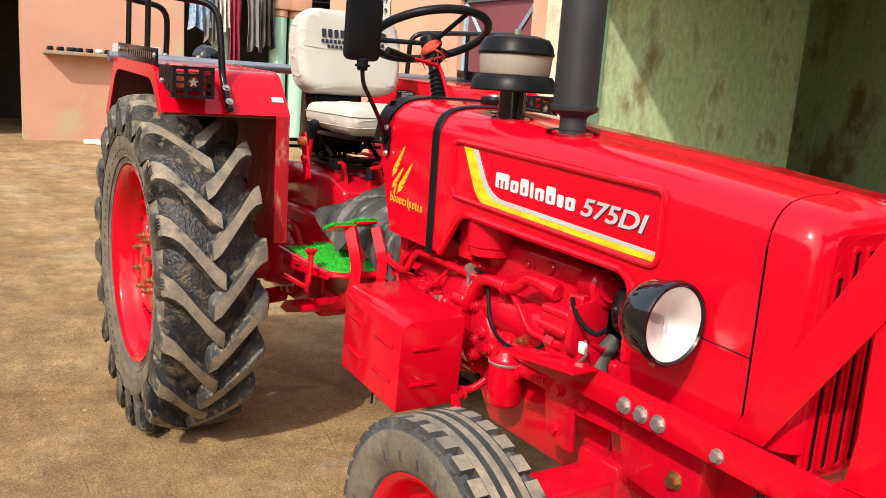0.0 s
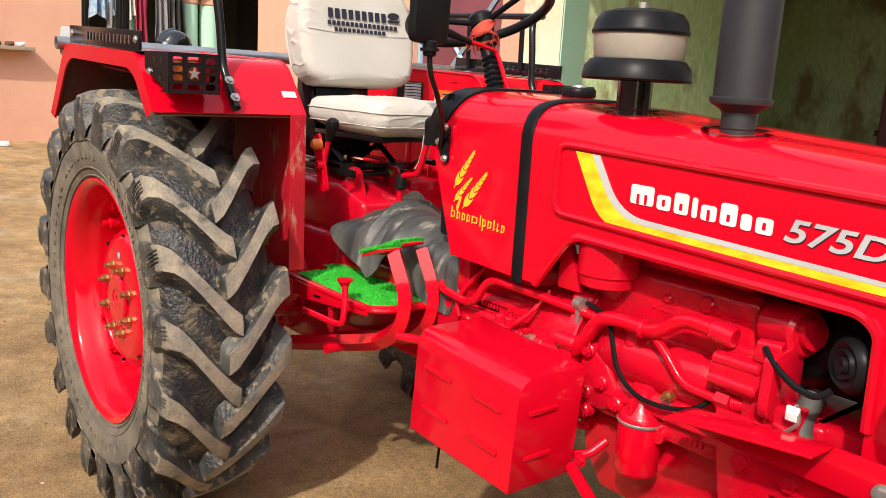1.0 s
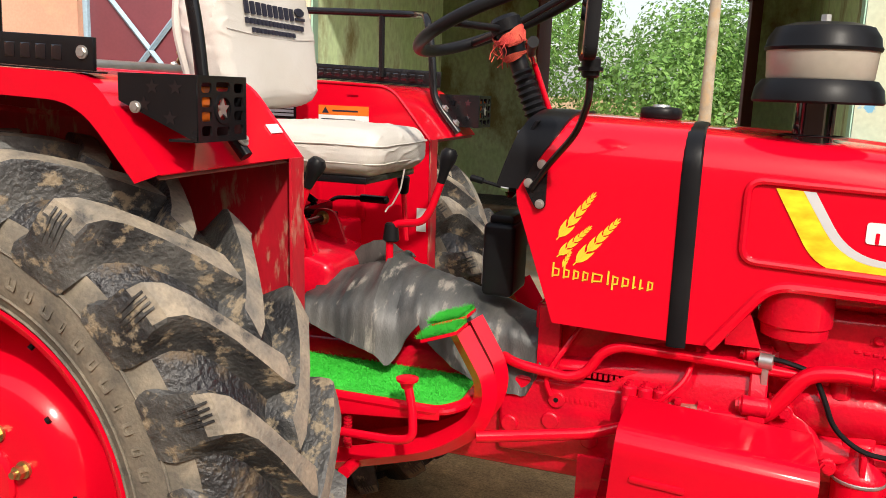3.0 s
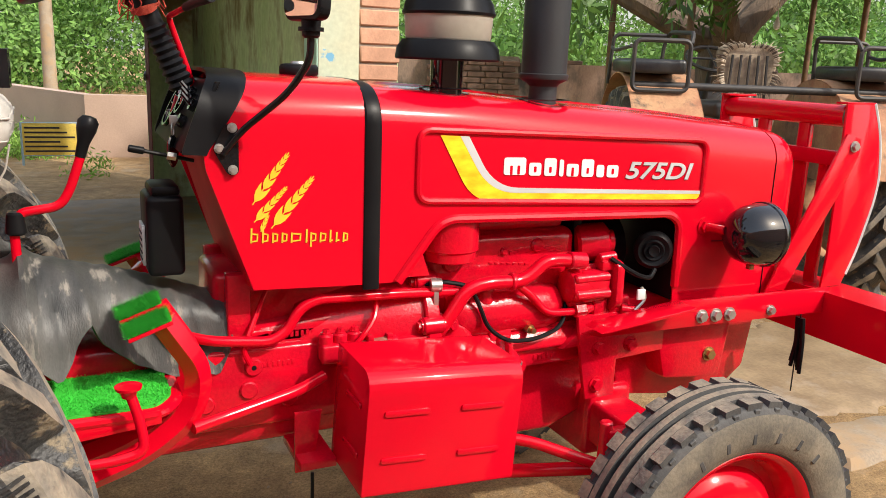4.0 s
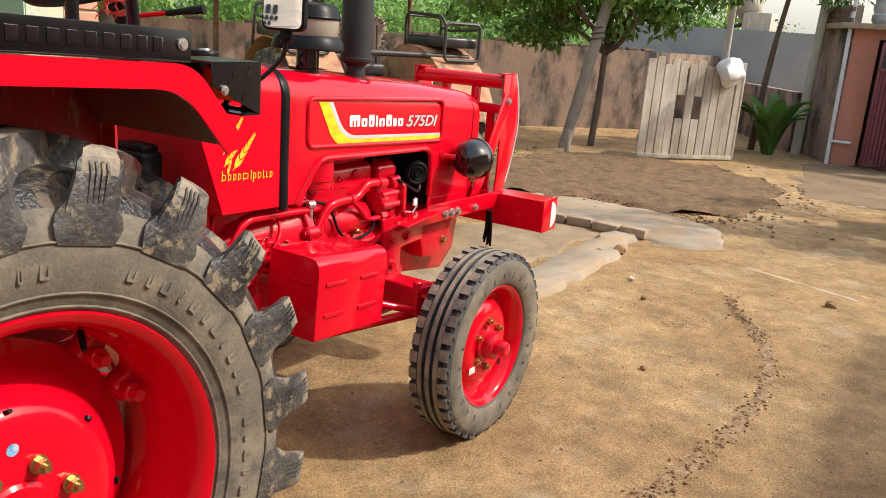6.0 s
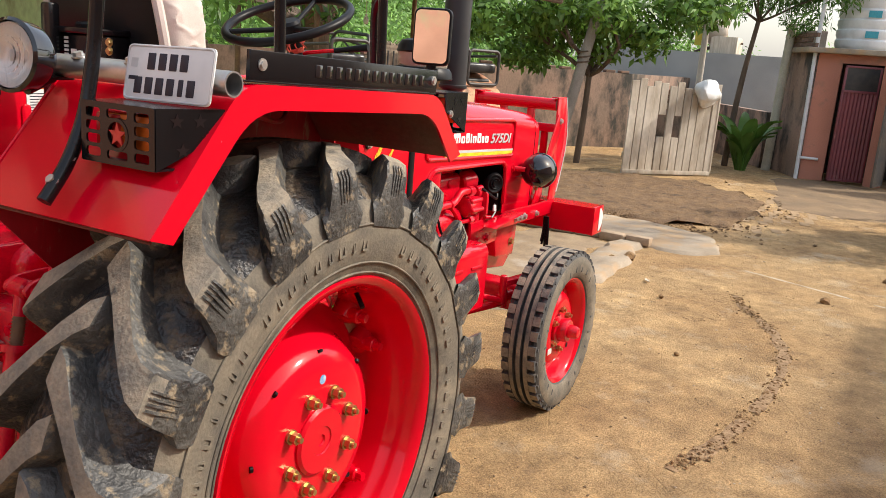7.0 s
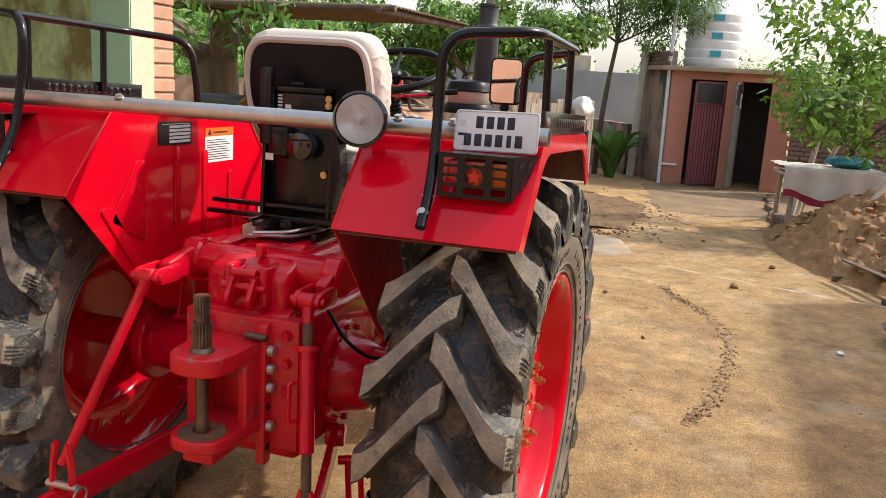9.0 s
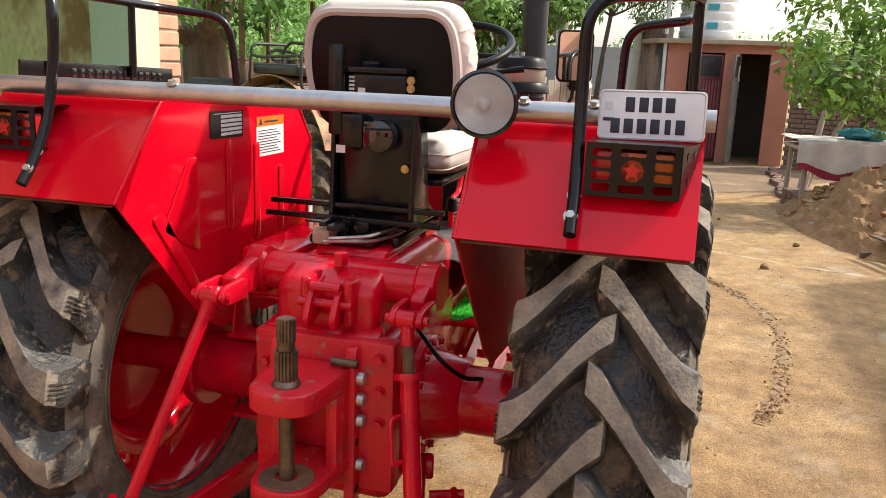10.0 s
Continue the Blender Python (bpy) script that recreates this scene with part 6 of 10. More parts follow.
# plates and stickers on the left inner panel
YL = 0.385 - 0.0005
idp = part("maker_plate", prism(round_poly([(-0.135, 1.378), (0.032, 1.374), (0.030, 1.302), (-0.137, 1.306)], 0.008, 3), YL, YL - 0.002, "y"), BLACK, tractor, "black and silver rating plate")
for k in range(5):
    part("plate_field", box(-0.085, 0.022, YL - 0.003, YL - 0.0018, 1.311 + 0.0115 * k, 1.319 + 0.0115 * k, 0), SILVER, idp)
part("plate_field", box(-0.12, 0.02, YL - 0.003, YL - 0.0018, 1.3685, 1.3705, 0), SILVER, idp)
ws = part("warning_sticker", box(0.108, 0.275, YL - 0.001, YL, 1.235, 1.345, 0), WHITE, tractor, "white warning sticker with an orange head")
part("orange_band", box(0.108, 0.275, YL - 0.0016, YL - 0.0002, 1.322, 1.350, 0), ORANGE, ws)
for k in range(9):
    part("print_line", box(0.118, 0.255 - 0.012 * (k % 3), YL - 0.0017, YL - 0.0008, 1.244 + 0.008 * k, 1.2465 + 0.008 * k, 0), INK, ws)
part("print_line", box(0.155, 0.24, YL - 0.0021, YL - 0.0014, 1.332, 1.337, 0), INK, ws)
part("warning_triangle", prism([(0.120, 1.327), (0.143, 1.327), (0.1315, 1.345)], YL - 0.0014, YL - 0.0021, "y"), INK, ws)
part("bar_code", box(0.44, 0.47, 0.377, 0.379, 0.99, 1.06, 0), WHITE, tractor, "white code label")

# steel pipe across the rear with its lamp and plate
pipe = part("rear_pipe", lathe([(0.0185, -0.850), (0.0215, -0.850), (0.0215, 0.90), (0.0185, 0.90), (0.0185, -0.850)], 28, "y", (-0.364, 0, 1.4345), False), STEEL, tractor, "galvanised steel pipe across both fenders")
for y in (-0.48, 0.33, -0.62):
    part("bolt", hexbolt((-0.373, y, 1.453), (-0.3, 0, 1), 0.010, 0.010), ZINC, pipe)
wl_ = part("work_lamp", lathe([(0.0, 0.068), (0.03, 0.066), (0.052, 0.055), (0.060, 0.040), (0.062, 0.012), (0.065, 0.010), (0.066, 0.0), (0.060, -0.004), (0.056, 0.004)], 40, "x", (0, 0, 0), False), BLACK_GLOSS, tractor, "round black work lamp facing backwards")
LM = Matrix.Translation((-0.468, -0.420, 1.450)) @ Matrix.Rotation(radians(8), 4, "Z") @ Matrix.Rotation(radians(4), 4, "Y")
wl_.matrix_basis = LM
part("reflector", lathe([(0.0, 0.035), (0.02, 0.03), (0.04, 0.016), (0.057, 0.002)], 36, "x", close=False), CHROME, wl_)
part("lens", lathe([(0.0, -0.010), (0.012, -0.0098), (0.014, -0.0085), (0.022, -0.009), (0.024, -0.0075), (0.032, -0.008), (0.034, -0.0062), (0.042, -0.0062), (0.044, -0.0045), (0.057, -0.002), (0.057, 0.001), (0.0, -0.006)], 40, "x"), GLASS, wl_, "glass lens with ring ribs").visible_shadow = False
part("bulb", blob((0.012, 0, 0), 0.012, 2, rough=0), WHITE, wl_)
part("lamp_foot", cat(cyl((-0.44, -0.420, 1.392), (-0.385, -0.418, 1.415), 0.013, seg=12), box(-0.40, -0.35, -0.437, -0.40, 1.408, 1.416, 0.002)), BLACK, tractor)
plate = part("number_plate", prism(round_poly([(-0.0925, -0.044), (0.0925, -0.044), (0.0925, 0.044), (-0.0925, 0.044)], 0.010, 4), -0.0015, 0.0015, "x", 0.0005), WHITE, tractor, "white embossed registration plate")
PM = Matrix.Translation((-0.392, -0.731, 1.441)) @ Matrix.Rotation(radians(1), 4, "Z") @ Matrix.Rotation(radians(11), 4, "Y") @ Matrix.Rotation(radians(-1), 4, "X") @ Matrix.Diagonal((1, 1.08, 1.08, 1))
plate.matrix_basis = PM
part("plate_rim", tube([(-0.0015, u, v) for u, v in round_poly([(-0.090, -0.0415), (0.090, -0.0415), (0.090, 0.0415), (-0.090, 0.0415)], 0.010, 4)], 0.0016, 6, 0, True), SILVER, plate)
for y, z, w in ((-0.038, 0.018, 0.016), (-0.0145, 0.018, 0.016), (0.0085, 0.018, 0.016), (0.031, 0.018, 0.016), (-0.062, -0.020, 0.016), (-0.039, -0.020, 0.016), (-0.016, -0.020, 0.016), (0.007, -0.020, 0.016), (0.029, -0.020, 0.010), (0.050, -0.020, 0.016)):
    part("character_bar", box(-0.0028, -0.001, -y - w / 2, -y + w / 2, z - 0.013, z + 0.013, 0.0012), INK, plate)
part("blue_mark", cat(box(-0.0022, -0.001, 0.064, 0.084, -0.012, -0.006, 0)), INK, plate)
part("hologram", box(-0.0022, -0.001, 0.068, 0.082, 0.008, 0.022, 0), SILVER, plate)

# ---- seat ----
SY = 0.02


def crease(p, seed):
    """Folds of a loose cover: broad swells and narrow ridges."""
    a = noise.noise(Vector((p.x * 9 + seed, p.y * 7, p.z * 9)))
    b = noise.noise(Vector((p.x * 13, p.y * 9 + seed, p.z * 20)))
    c = noise.noise(Vector((p.x * 26 + seed, p.y * 22, p.z * 12 + seed)))
    return 0.55 * a + 0.9 * max(0.0, 1 - abs(b) * 7) ** 2 + 0.25 * max(0.0, 1 - abs(c) * 5) ** 2 - 0.3


def soft_box(x0, x1, poly, wob, seed, edge=0.03, rows=14, dome=0.006):
    """A padded block along x with rounded ends and creases in its cover."""
    bm = bmesh.new()
    cy = sum(p[0] for p in poly) / len(poly)
    cz = sum(p[1] for p in poly) / len(poly)
    R = []

    def ring(x, shrink, k, w):
        row = []
        for u, v in poly:
            out = Vector((0, u - cy, v - cz))
            m = out.length
            q = Vector((x, cy, cz)) + out * ((m - shrink) / m * k)
            row.append(bm.verts.new(q + (out.normalized() + Vector((0.4, 0, 0))) * w * crease(q, seed)))
        R.append(row)
    for k in (0.25, 0.6, 0.85):
        ring(x0 - dome * (1 - k * k), edge, k, 0.3 * wob)
    for i in range(rows + 1):
        t = 0.5 - 0.5 * math.cos(math.pi * i / rows)
        x = x0 + (x1 - x0) * t
        e = min(1.0, min(x - x0, x1 - x) / edge)
        ring(x, edge * (1 - math.sqrt(max(0.0, 1 - (1 - e) ** 2))), 1.0, wob)
    for k in (0.85, 0.6, 0.25):
        ring(x1 + dome * (1 - k * k), edge, k, 0.3 * wob)
    n = len(poly)
    for a, b in zip(R, R[1:]):
        for i in range(n):
            bm.faces.new((a[i], a[(i + 1) % n], b[(i + 1) % n], b[i]))
    bm.faces.new(R[0][::-1]), bm.faces.new(R[-1])
    return bm


def padded(x0, x1, y0, y1, z0, z1, r, wob, seed, n=34):
    """A cushion: rounded block with a crowned top and a creased cover."""
    h = Vector(((x1 - x0) / 2, (y1 - y0) / 2, (z1 - z0) / 2))
    c = Vector(((x1 + x0) / 2, (y1 + y0) / 2, (z1 + z0) / 2))
    bm = bmesh.new()
    bmesh.ops.create_cube(bm, size=2.0)
    bmesh.ops.subdivide_edges(bm, edges=bm.edges, cuts=n, use_grid_fill=True)
    for v in bm.verts:
        p = Vector((v.co.x * h.x, v.co.y * h.y, v.co.z * h.z))
        core = Vector([max(-(q - r), min(q - r, w)) for q, w in zip(h, p)])
        d = p - core
        d = d.normalized() if d.length > 1e-6 else d
        q = core + d * r
        q.z += 0.012 * max(0.0, v.co.z) * (1 - v.co.x ** 2) * (1 - v.co.y ** 2)
        low = max(0.0, -v.co.z)
        q.z += 0.022 * low * max(0.0, -v.co.x)
        q.x *= 1 - 0.03 * low
        q.y *= 1 - 0.05 * low
        v.co = c + q + d * wob * crease(q + c, seed)
    return bm


def subdiv_poly(poly, k=3):
    out = []
    for a, b in zip(poly, poly[1:] + poly[:1]):
        out += [(a[0] + (b[0] - a[0]) * i / k, a[1] + (b[1] - a[1]) * i / k) for i in range(k)]
    return out


seat = part("seat_cushion", padded(0.115, 0.556, -0.188, 0.162, 1.200, 1.311, 0.045, 0.0036, 3.0), CANVAS, tractor, "seat cushion in a creased cream cover")
for z, gr in ((1.276, 0.0), (1.234, -0.006)):
    part("seam", tube([(x + 0.003 * noise.noise(Vector((x * 20, y * 20, z))), y, z + 0.004 * noise.noise(Vector((x * 9, y * 9, z)))) for x, y in subdiv_poly(round_poly([(0.115 - gr, -0.188 - gr), (0.556 + gr, -0.188 - gr), (0.556 + gr, 0.162 + gr), (0.115 - gr, 0.162 + gr)], 0.045, 6), 4)], 0.0016 if gr > 0 else 0.0022, 6, 0, True), CANVAS, seat, "stitched seam")
part("cord", tube([(0.548, 0.0, 1.212), (0.537, 0.004, 1.16), (0.512, 0.011, 1.118), (0.500, 0.016, 1.112), (0.494, 0.012, 1.099)], 0.0022, 6, 0.01), CANVAS, seat)
back_poly = round_poly([(-0.215, -0.168), (0.215, -0.168), (0.240, 0.03), (0.205, 0.165), (-0.205, 0.165), (-0.240, 0.03)], [0.07, 0.07, 0.09, 0.08, 0.08, 0.09], 7)
BMx = Matrix.Translation((0.098, -0.012, 1.508)) @ Matrix.Rotation(radians(-10), 4, "Y")
backrest = part("backrest", soft_box(-0.03, 0.095, subdiv_poly(back_poly, 5), 0.005, 8.0, 0.036, 26, 0.004), CANVAS, tractor, "backrest in a cream canvas cover with print")
backrest.matrix_basis = BMx
part("back_pan", prism([(u * 0.86, v * 0.90 - 0.014) for u, v in back_poly], -0.042, -0.028, "x", 0.004), BLACK_PLASTIC, backrest, "black moulded back of the seat")
part("cover_hem", tube([(-0.036 + 0.003 * math.sin(37 * u + 23 * v), u * 0.89, v * 0.91 - 0.006) for u, v in sorted(back_poly, key=lambda p: math.atan2(p[0], p[1])) if v > -0.13], 0.013, 8, 0), CANVAS, backrest, "gathered hem of the cover")
part("tie_cord", tube([(-0.028, 0.01, 0.135), (-0.036, 0.008, 0.06), (-0.034, 0.0, 0.02), (-0.036, -0.015, -0.02)], 0.003, 6, 0.02), CANVAS, backrest)
part("tie_cord", tube([(-0.028, 0.01, 0.10), (-0.036, 0.0, 0.05), (-0.036, -0.006, -0.01)], 0.003, 6, 0.02), CANVAS, backrest)
# print on the front of the backrest: mark and three lines of bars
for k, (z, h, y0, y1, n) in enumerate(((0.060, 0.030, -0.115, 0.125, 9), (0.028, 0.013, -0.16, 0.125, 16), (0.007, 0.011, -0.11, 0.10, 12))):
    step_w = (y1 - y0) / n
    for i in range(n):
        part("print_bar", box(0.1000, 0.1045, -(y0 + step_w * i) - step_w * 0.6 - 0.02, -(y0 + step_w * i) - 0.02, z - h / 2, z + h / 2, 0), INK, backrest)
part("print_mark", prism([(0.130 + 0.024 * math.cos(t), 0.070 + 0.011 * math.sin(t)) for t in [2 * math.pi * i / 20 for i in range(20)]], 0.1000, 0.1045, "x"), INK, backrest)
for i in range(7):
    part("print_bar", box(0.1000, 0.1045, 0.106 + 0.007 * i, 0.1115 + 0.007 * i, 0.048, 0.055, 0), INK, backrest)
part("seam", tube([(0.0985 - 0.10 * max(0.0, abs(y) - 0.17), y, -0.006 + 0.25 * y * y) for y in [-0.21 + 0.02 * k for k in range(22)]], 0.0012, 6, 0), CANVAS, backrest, "stitched seam")
# suspension box behind
sus = part("seat_suspension", box(0.085, 0.17, -0.105, 0.10, 1.10, 1.42, 0.006), BLACK, tractor, "black seat suspension with its adjuster")
part("spring_case", box(0.075, 0.165, -0.085, 0.115, 1.40, 1.49, 0.006), BLACK, sus)
part("case_lid", box(0.06, 0.17, -0.090, 0.120, 1.49, 1.505, 0.003), BLACK, sus)
part("guide_post", box(0.04, 0.07, 0.075, 0.115, 1.33, 1.56, 0.008), BLACK, sus)
for y0, y1 in ((-0.120, -0.108), (0.103, 0.115)):
    part("side_plate", prism(round_poly([(0.05, 1.10), (0.20, 1.10), (0.16, 1.36), (0.07, 1.42)], 0.02, 4), y0, y1, "y", 0.002), BLACK, sus)
for x, z in ((0.03, 1.105), (0.06, 1.135)):
    part("slide_rail", box(x, x + 0.022, -0.20, 0.29, z, z + 0.014, 0.002), BLACK, sus)
part("horn_bracket", box(0.045, 0.085, 0.02, 0.085, 1.30, 1.385, 0.003), BLACK, sus)
part("paper_tag", box(0.040, 0.043, 0.065, 0.09, 1.285, 1.305, 0), WHITE, sus, "creased white paper tag")
sus.matrix_basis = Matrix.Translation((-0.085, -0.02, 0))
part("adjuster_knob", cat(lathe([(0.0, 0.02), (0.012, 0.02), (0.012, -0.01), (0.040, -0.012), (0.044, -0.03), (0.040, -0.055), (0.020, -0.062), (0.0, -0.062)], 14, "x", (0.07, -0.035, 1.335)), box(0.05, 0.08, -0.05, 0.045, 1.30, 1.37, 0.006)), BLACK_GLOSS, sus)
part("star_knob", lathe([(0.0, 0.0), (0.024, 0.0), (0.026, 0.008), (0.022, 0.014), (0.0, 0.016)], 7, "z", (0.10, 0.02, 1.505)), BLACK_PLASTIC, sus)
for y, z in ((-0.10, 1.475), (-0.10, 1.455), (0.05, 1.33), (0.05, 1.31), (-0.09, 1.25)):
    part("bolt", hexbolt((0.072, y, z), (-1, 0, 0), 0.008, 0.008), BRASS, sus)
for k in range(5):
    part("scale_mark", box(0.0735, 0.0755, 0.055, 0.070, 1.435 + 0.01 * k, 1.441 + 0.01 * k, 0), WHITE, sus)
part("tag", box(0.0735, 0.0755, 0.025, 0.045, 1.44, 1.452, 0), WHITE, sus)
def punched(axis_at, outer, holes, thick, mat, name, parent, label=""):
    """A thin steel plate with holes; axis_at maps (u, v) to a place."""
    bm = bmesh.new()
    edges = []
    for line in [outer, *holes]:
        vs = [bm.verts.new(axis_at(a, b)) for a, b in line]
        edges += [bm.edges.new((vs[k - 1], vs[k])) for k in range(len(vs))]
    bmesh.ops.triangle_fill(bm, use_beauty=True, edges=edges)
    return thicken(part(name, bm, mat, parent, label), thick, 0)


seat_base = punched(lambda a, b: (a, b, 1.090), round_poly([(-0.02, -0.125), (0.262, -0.125), (0.262, 0.175), (-0.02, 0.175)], 0.012, 3),
                    [round_poly([(0.03, -0.09), (0.13, -0.105), (0.11, -0.02), (0.04, -0.01)], 0.015, 3), round_poly([(0.15, -0.09), (0.20, -0.06), (0.15, 0.0)], 0.010, 3), round_poly([(0.05, 0.04), (0.18, 0.02), (0.20, 0.10), (0.06, 0.12)], 0.015, 3)]
                    + [[(0.222 + 0.007 * math.cos(2 * math.pi * i / 10), -0.07 + 0.035 * k + 0.007 * math.sin(2 * math.pi * i / 10)) for i in range(10)] for k in range(5)], 0.004, BLACK, "seat_base", tractor, "black perforated seat base plate")
part("front_lip", box(0.259, 0.264, -0.125, 0.175, 1.068, 1.091, 0.001), BLACK, seat_base)
part("seat_pan", box(0.15, 0.52, -0.165, 0.14, 1.186, 1.203, 0.004), BLACK, seat_base)
for y in (-0.105, 0.10):
    part("base_rail", box(-0.06, 0.315, y - 0.009, y + 0.009, 1.050, 1.074, 0.003), BLACK, seat_base)
    part("lift_arm", tube([(0.25, y, 1.095), (0.09, y, 1.188)], 0.010, 8, 0), BLACK, seat_base)
    part("lift_arm", tube([(0.06, y * 0.9, 1.095), (0.24, y * 0.9, 1.188)], 0.010, 8, 0), BLACK, seat_base)
for y in (-0.088, 0.070):
    ear = part("pivot_ear", prism(round_poly([(0.225, 0.985), (0.365, 0.985), (0.325, 1.085), (0.262, 1.085)], [0, 0, 0.028, 0.028], 6), y - 0.007, y + 0.007, "y", 0.003), RED_CAST, tractor, "red seat pivot ear")
    part("pivot_bolt", cat(cyl((0.292, y - 0.007, 1.060), (0.292, y - 0.011, 1.060), 0.019, seg=20), hexbolt((0.292, y - 0.011, 1.060), (0, -1, 0), 0.013, 0.011)), BRASS, ear, "yellow zinc pivot bolt")
part("pivot_rod", cyl((0.292, -0.08, 1.060), (0.292, 0.07, 1.060), 0.010, seg=14), BLACK, seat_base)
# ---- rear: lift cover, arms, links, drawbar ----
cover = part("lift_cover", cat(
    prism([(-0.27, 0.85), (0.40, 0.85), (0.42, 0.98), (0.25, 1.03), (-0.18, 1.03), (-0.27, 0.99)], -0.135, 0.135, "y", 0.03, 4),
    prism([(-0.12, 1.0), (0.20, 1.0), (0.18, 1.045), (-0.10, 1.05)], -0.10, 0.10, "y", 0.015, 3),
    cyl((-0.16, -0.24, 0.985), (-0.16, 0.24, 0.985), 0.050, seg=24, bev=0.006),
    prism([(-0.30, 0.60), (-0.24, 0.60), (-0.24, 0.90), (-0.30, 0.88)], -0.15, 0.15, "y", 0.012),
    *[box(-0.30, -0.20, y - 0.014, y + 0.014, 0.90, 1.015, 0.010, 3) for y in (-0.072, 0.038)],
    cyl((-0.30, -0.085, 0.955), (-0.30, 0.052, 0.955), 0.011, seg=14), cyl((-0.21, -0.017, 1.03), (-0.21, -0.017, 1.06), 0.018, seg=6),
    *[cyl((-0.295, y, z), (-0.31, y, z), 0.018, seg=16, bev=0.003) for y in (-0.115, 0.085) for z in (0.70, 0.80)]), RED_CAST, tractor, "red cast hydraulic lift cover")
part("top_link_bracket", cat(*[prism(round_poly([(-0.22, 1.01), (-0.31, 0.985), (-0.345, 0.925), (-0.33, 0.895), (-0.27, 0.92), (-0.22, 0.955)], 0.015, 3), y - 0.008, y + 0.008, "y", 0.003) for y in (-0.05, 0.018)], cyl((-0.30, -0.055, 0.995), (-0.30, 0.02, 0.995), 0.012, seg=14)), RED_CAST, cover)
# valve clutter on top of the cover
part("valve_block", cat(box(-0.10, 0.06, -0.06, 0.12, 1.05, 1.075, 0.006), box(-0.16, 0.12, 0.01, 0.045, 1.10, 1.115, 0.003), box(-0.14, 0.14, 0.055, 0.075, 1.105, 1.118, 0.003), box(-0.06, 0.0, -0.03, 0.03, 1.07, 1.11, 0.006),
     *[cyl((-0.08 + 0.05 * k, 0.03, 1.07), (-0.08 + 0.05 * k, 0.03, 1.12), 0.008, seg=8) for k in range(4)]), BLACK, tractor, "black control linkage under the seat")
part("linkage_rod", cat(tube([(-0.17, 0.05, 1.075), (-0.10, -0.06, 1.07), (0.02, -0.10, 1.075), (0.05, -0.06, 1.08)], 0.005, 8, 0.03), tube([(-0.18, 0.03, 1.085), (-0.12, -0.05, 1.085), (0.0, -0.09, 1.09)], 0.005, 8, 0.03)), STEEL, tractor)
part("rod_clamp", box(-0.13, -0.07, 0.05, 0.10, 1.055, 1.095, 0.008), material("old_rag", (0.45, 0.34, 0.24), 0.9), tractor)
arms_y = {1: 0.225, -1: -0.235}
for s in (-1, 1):
    y = arms_y[s]
    tip = Vector((-0.40 if s > 0 else -0.34, y - (0.02 if s > 0 else 0.03), 0.975 if s > 0 else 0.955))
    root = Vector((-0.16, y, 0.985))
    arm_bm = cat(cyl((-0.16, y - 0.03, 0.985), (-0.16, y + 0.03, 0.985), 0.062, seg=24, bev=0.008),
                 prism([(-0.15, 1.035), (-0.17, 0.94), (tip.x + 0.07, tip.z - 0.028), (tip.x + 0.07, tip.z + 0.028)], y - 0.020, y + 0.020, "y", 0.008, 3),
                 *[prism(round_poly([(tip.x + 0.10, tip.z + 0.026), (tip.x + 0.10, tip.z - 0.026), (tip.x, tip.z - 0.024), (tip.x - 0.028, tip.z), (tip.x, tip.z + 0.024)], 0.02, 4), y + o - 0.008, y + o + 0.008, "y", 0.004) for o in (-0.032, 0.032)],
                 cyl((tip.x, y - 0.05, tip.z), (tip.x, y + 0.05, tip.z), 0.011, seg=12))
    arm_o = part("lift_arm", arm_bm, RED_CAST, tractor, "forked red lift arm")
    part("pin", cyl((tip.x, y - 0.028, tip.z), (tip.x, y + 0.028, tip.z), 0.013, seg=12), ZINC, arm_o)
    foot = Vector((-0.62, 0.335, 0.43)) if s > 0 else Vector((-0.50, -0.325, 0.40))
    d = (foot - Vector((tip.x, y, tip.z))).normalized()
    t0 = Vector((tip.x, y, tip.z))
    if s > 0:
        rod = part("lift_rod", cat(cyl(t0, foot + Vector((0, 0, 0.06)), 0.015, seg=14), cyl(t0 - d * 0.02, t0 + d * 0.06, 0.021, 0.017, 16, 0.005), cyl(t0 + Vector((0, -0.024, 0)), t0 + Vector((0, 0.024, 0)), 0.024, seg=16, bev=0.004),
             *[tube([foot + Vector((0, o * 0.6, 0.12)), foot + Vector((0, o, 0.05)), foot + Vector((0, o, -0.02))], 0.010, 6, 0.03) for o in (-0.032, 0.032)]), RED_CAST, tractor)
    else:
        L = (foot - t0).length
        thr = cat(*[lathe([(0.010, 0.0), (0.0135, 0.002), (0.010, 0.004)], 12, "z", (0, 0, 0.004 * k), False) for k in range(46)])
        rod = part("lift_rod", cat(cyl(t0 + d * 0.13, t0 + d * 0.40, 0.021, seg=18, bev=0.004), cyl(t0 - d * 0.005, t0 + d * 0.06, 0.016, seg=14), cyl(t0 + Vector((0, -0.024, 0)), t0 + Vector((0, 0.024, 0)), 0.022, seg=16, bev=0.004), cyl(t0 + d * 0.12, t0 + d * 0.135, 0.034, seg=18),
             *[tube([foot - d * 0.09 + Vector((0, o * 0.4, 0)), foot - d * 0.05 + Vector((0, o, 0)), foot + Vector((0, o, 0))], 0.009, 6, 0.03) for o in (-0.028, 0.028)],
             tube([t0 + d * 0.21 + Vector((-0.022, 0.018, 0)), t0 + d * 0.21 + Vector((-0.045, 0.03, 0)), t0 + d * 0.31 + Vector((-0.045, 0.03, 0)), t0 + d * 0.31 + Vector((-0.022, 0.018, 0))], 0.006, 8, 0.015)), RED_CAST, tractor)
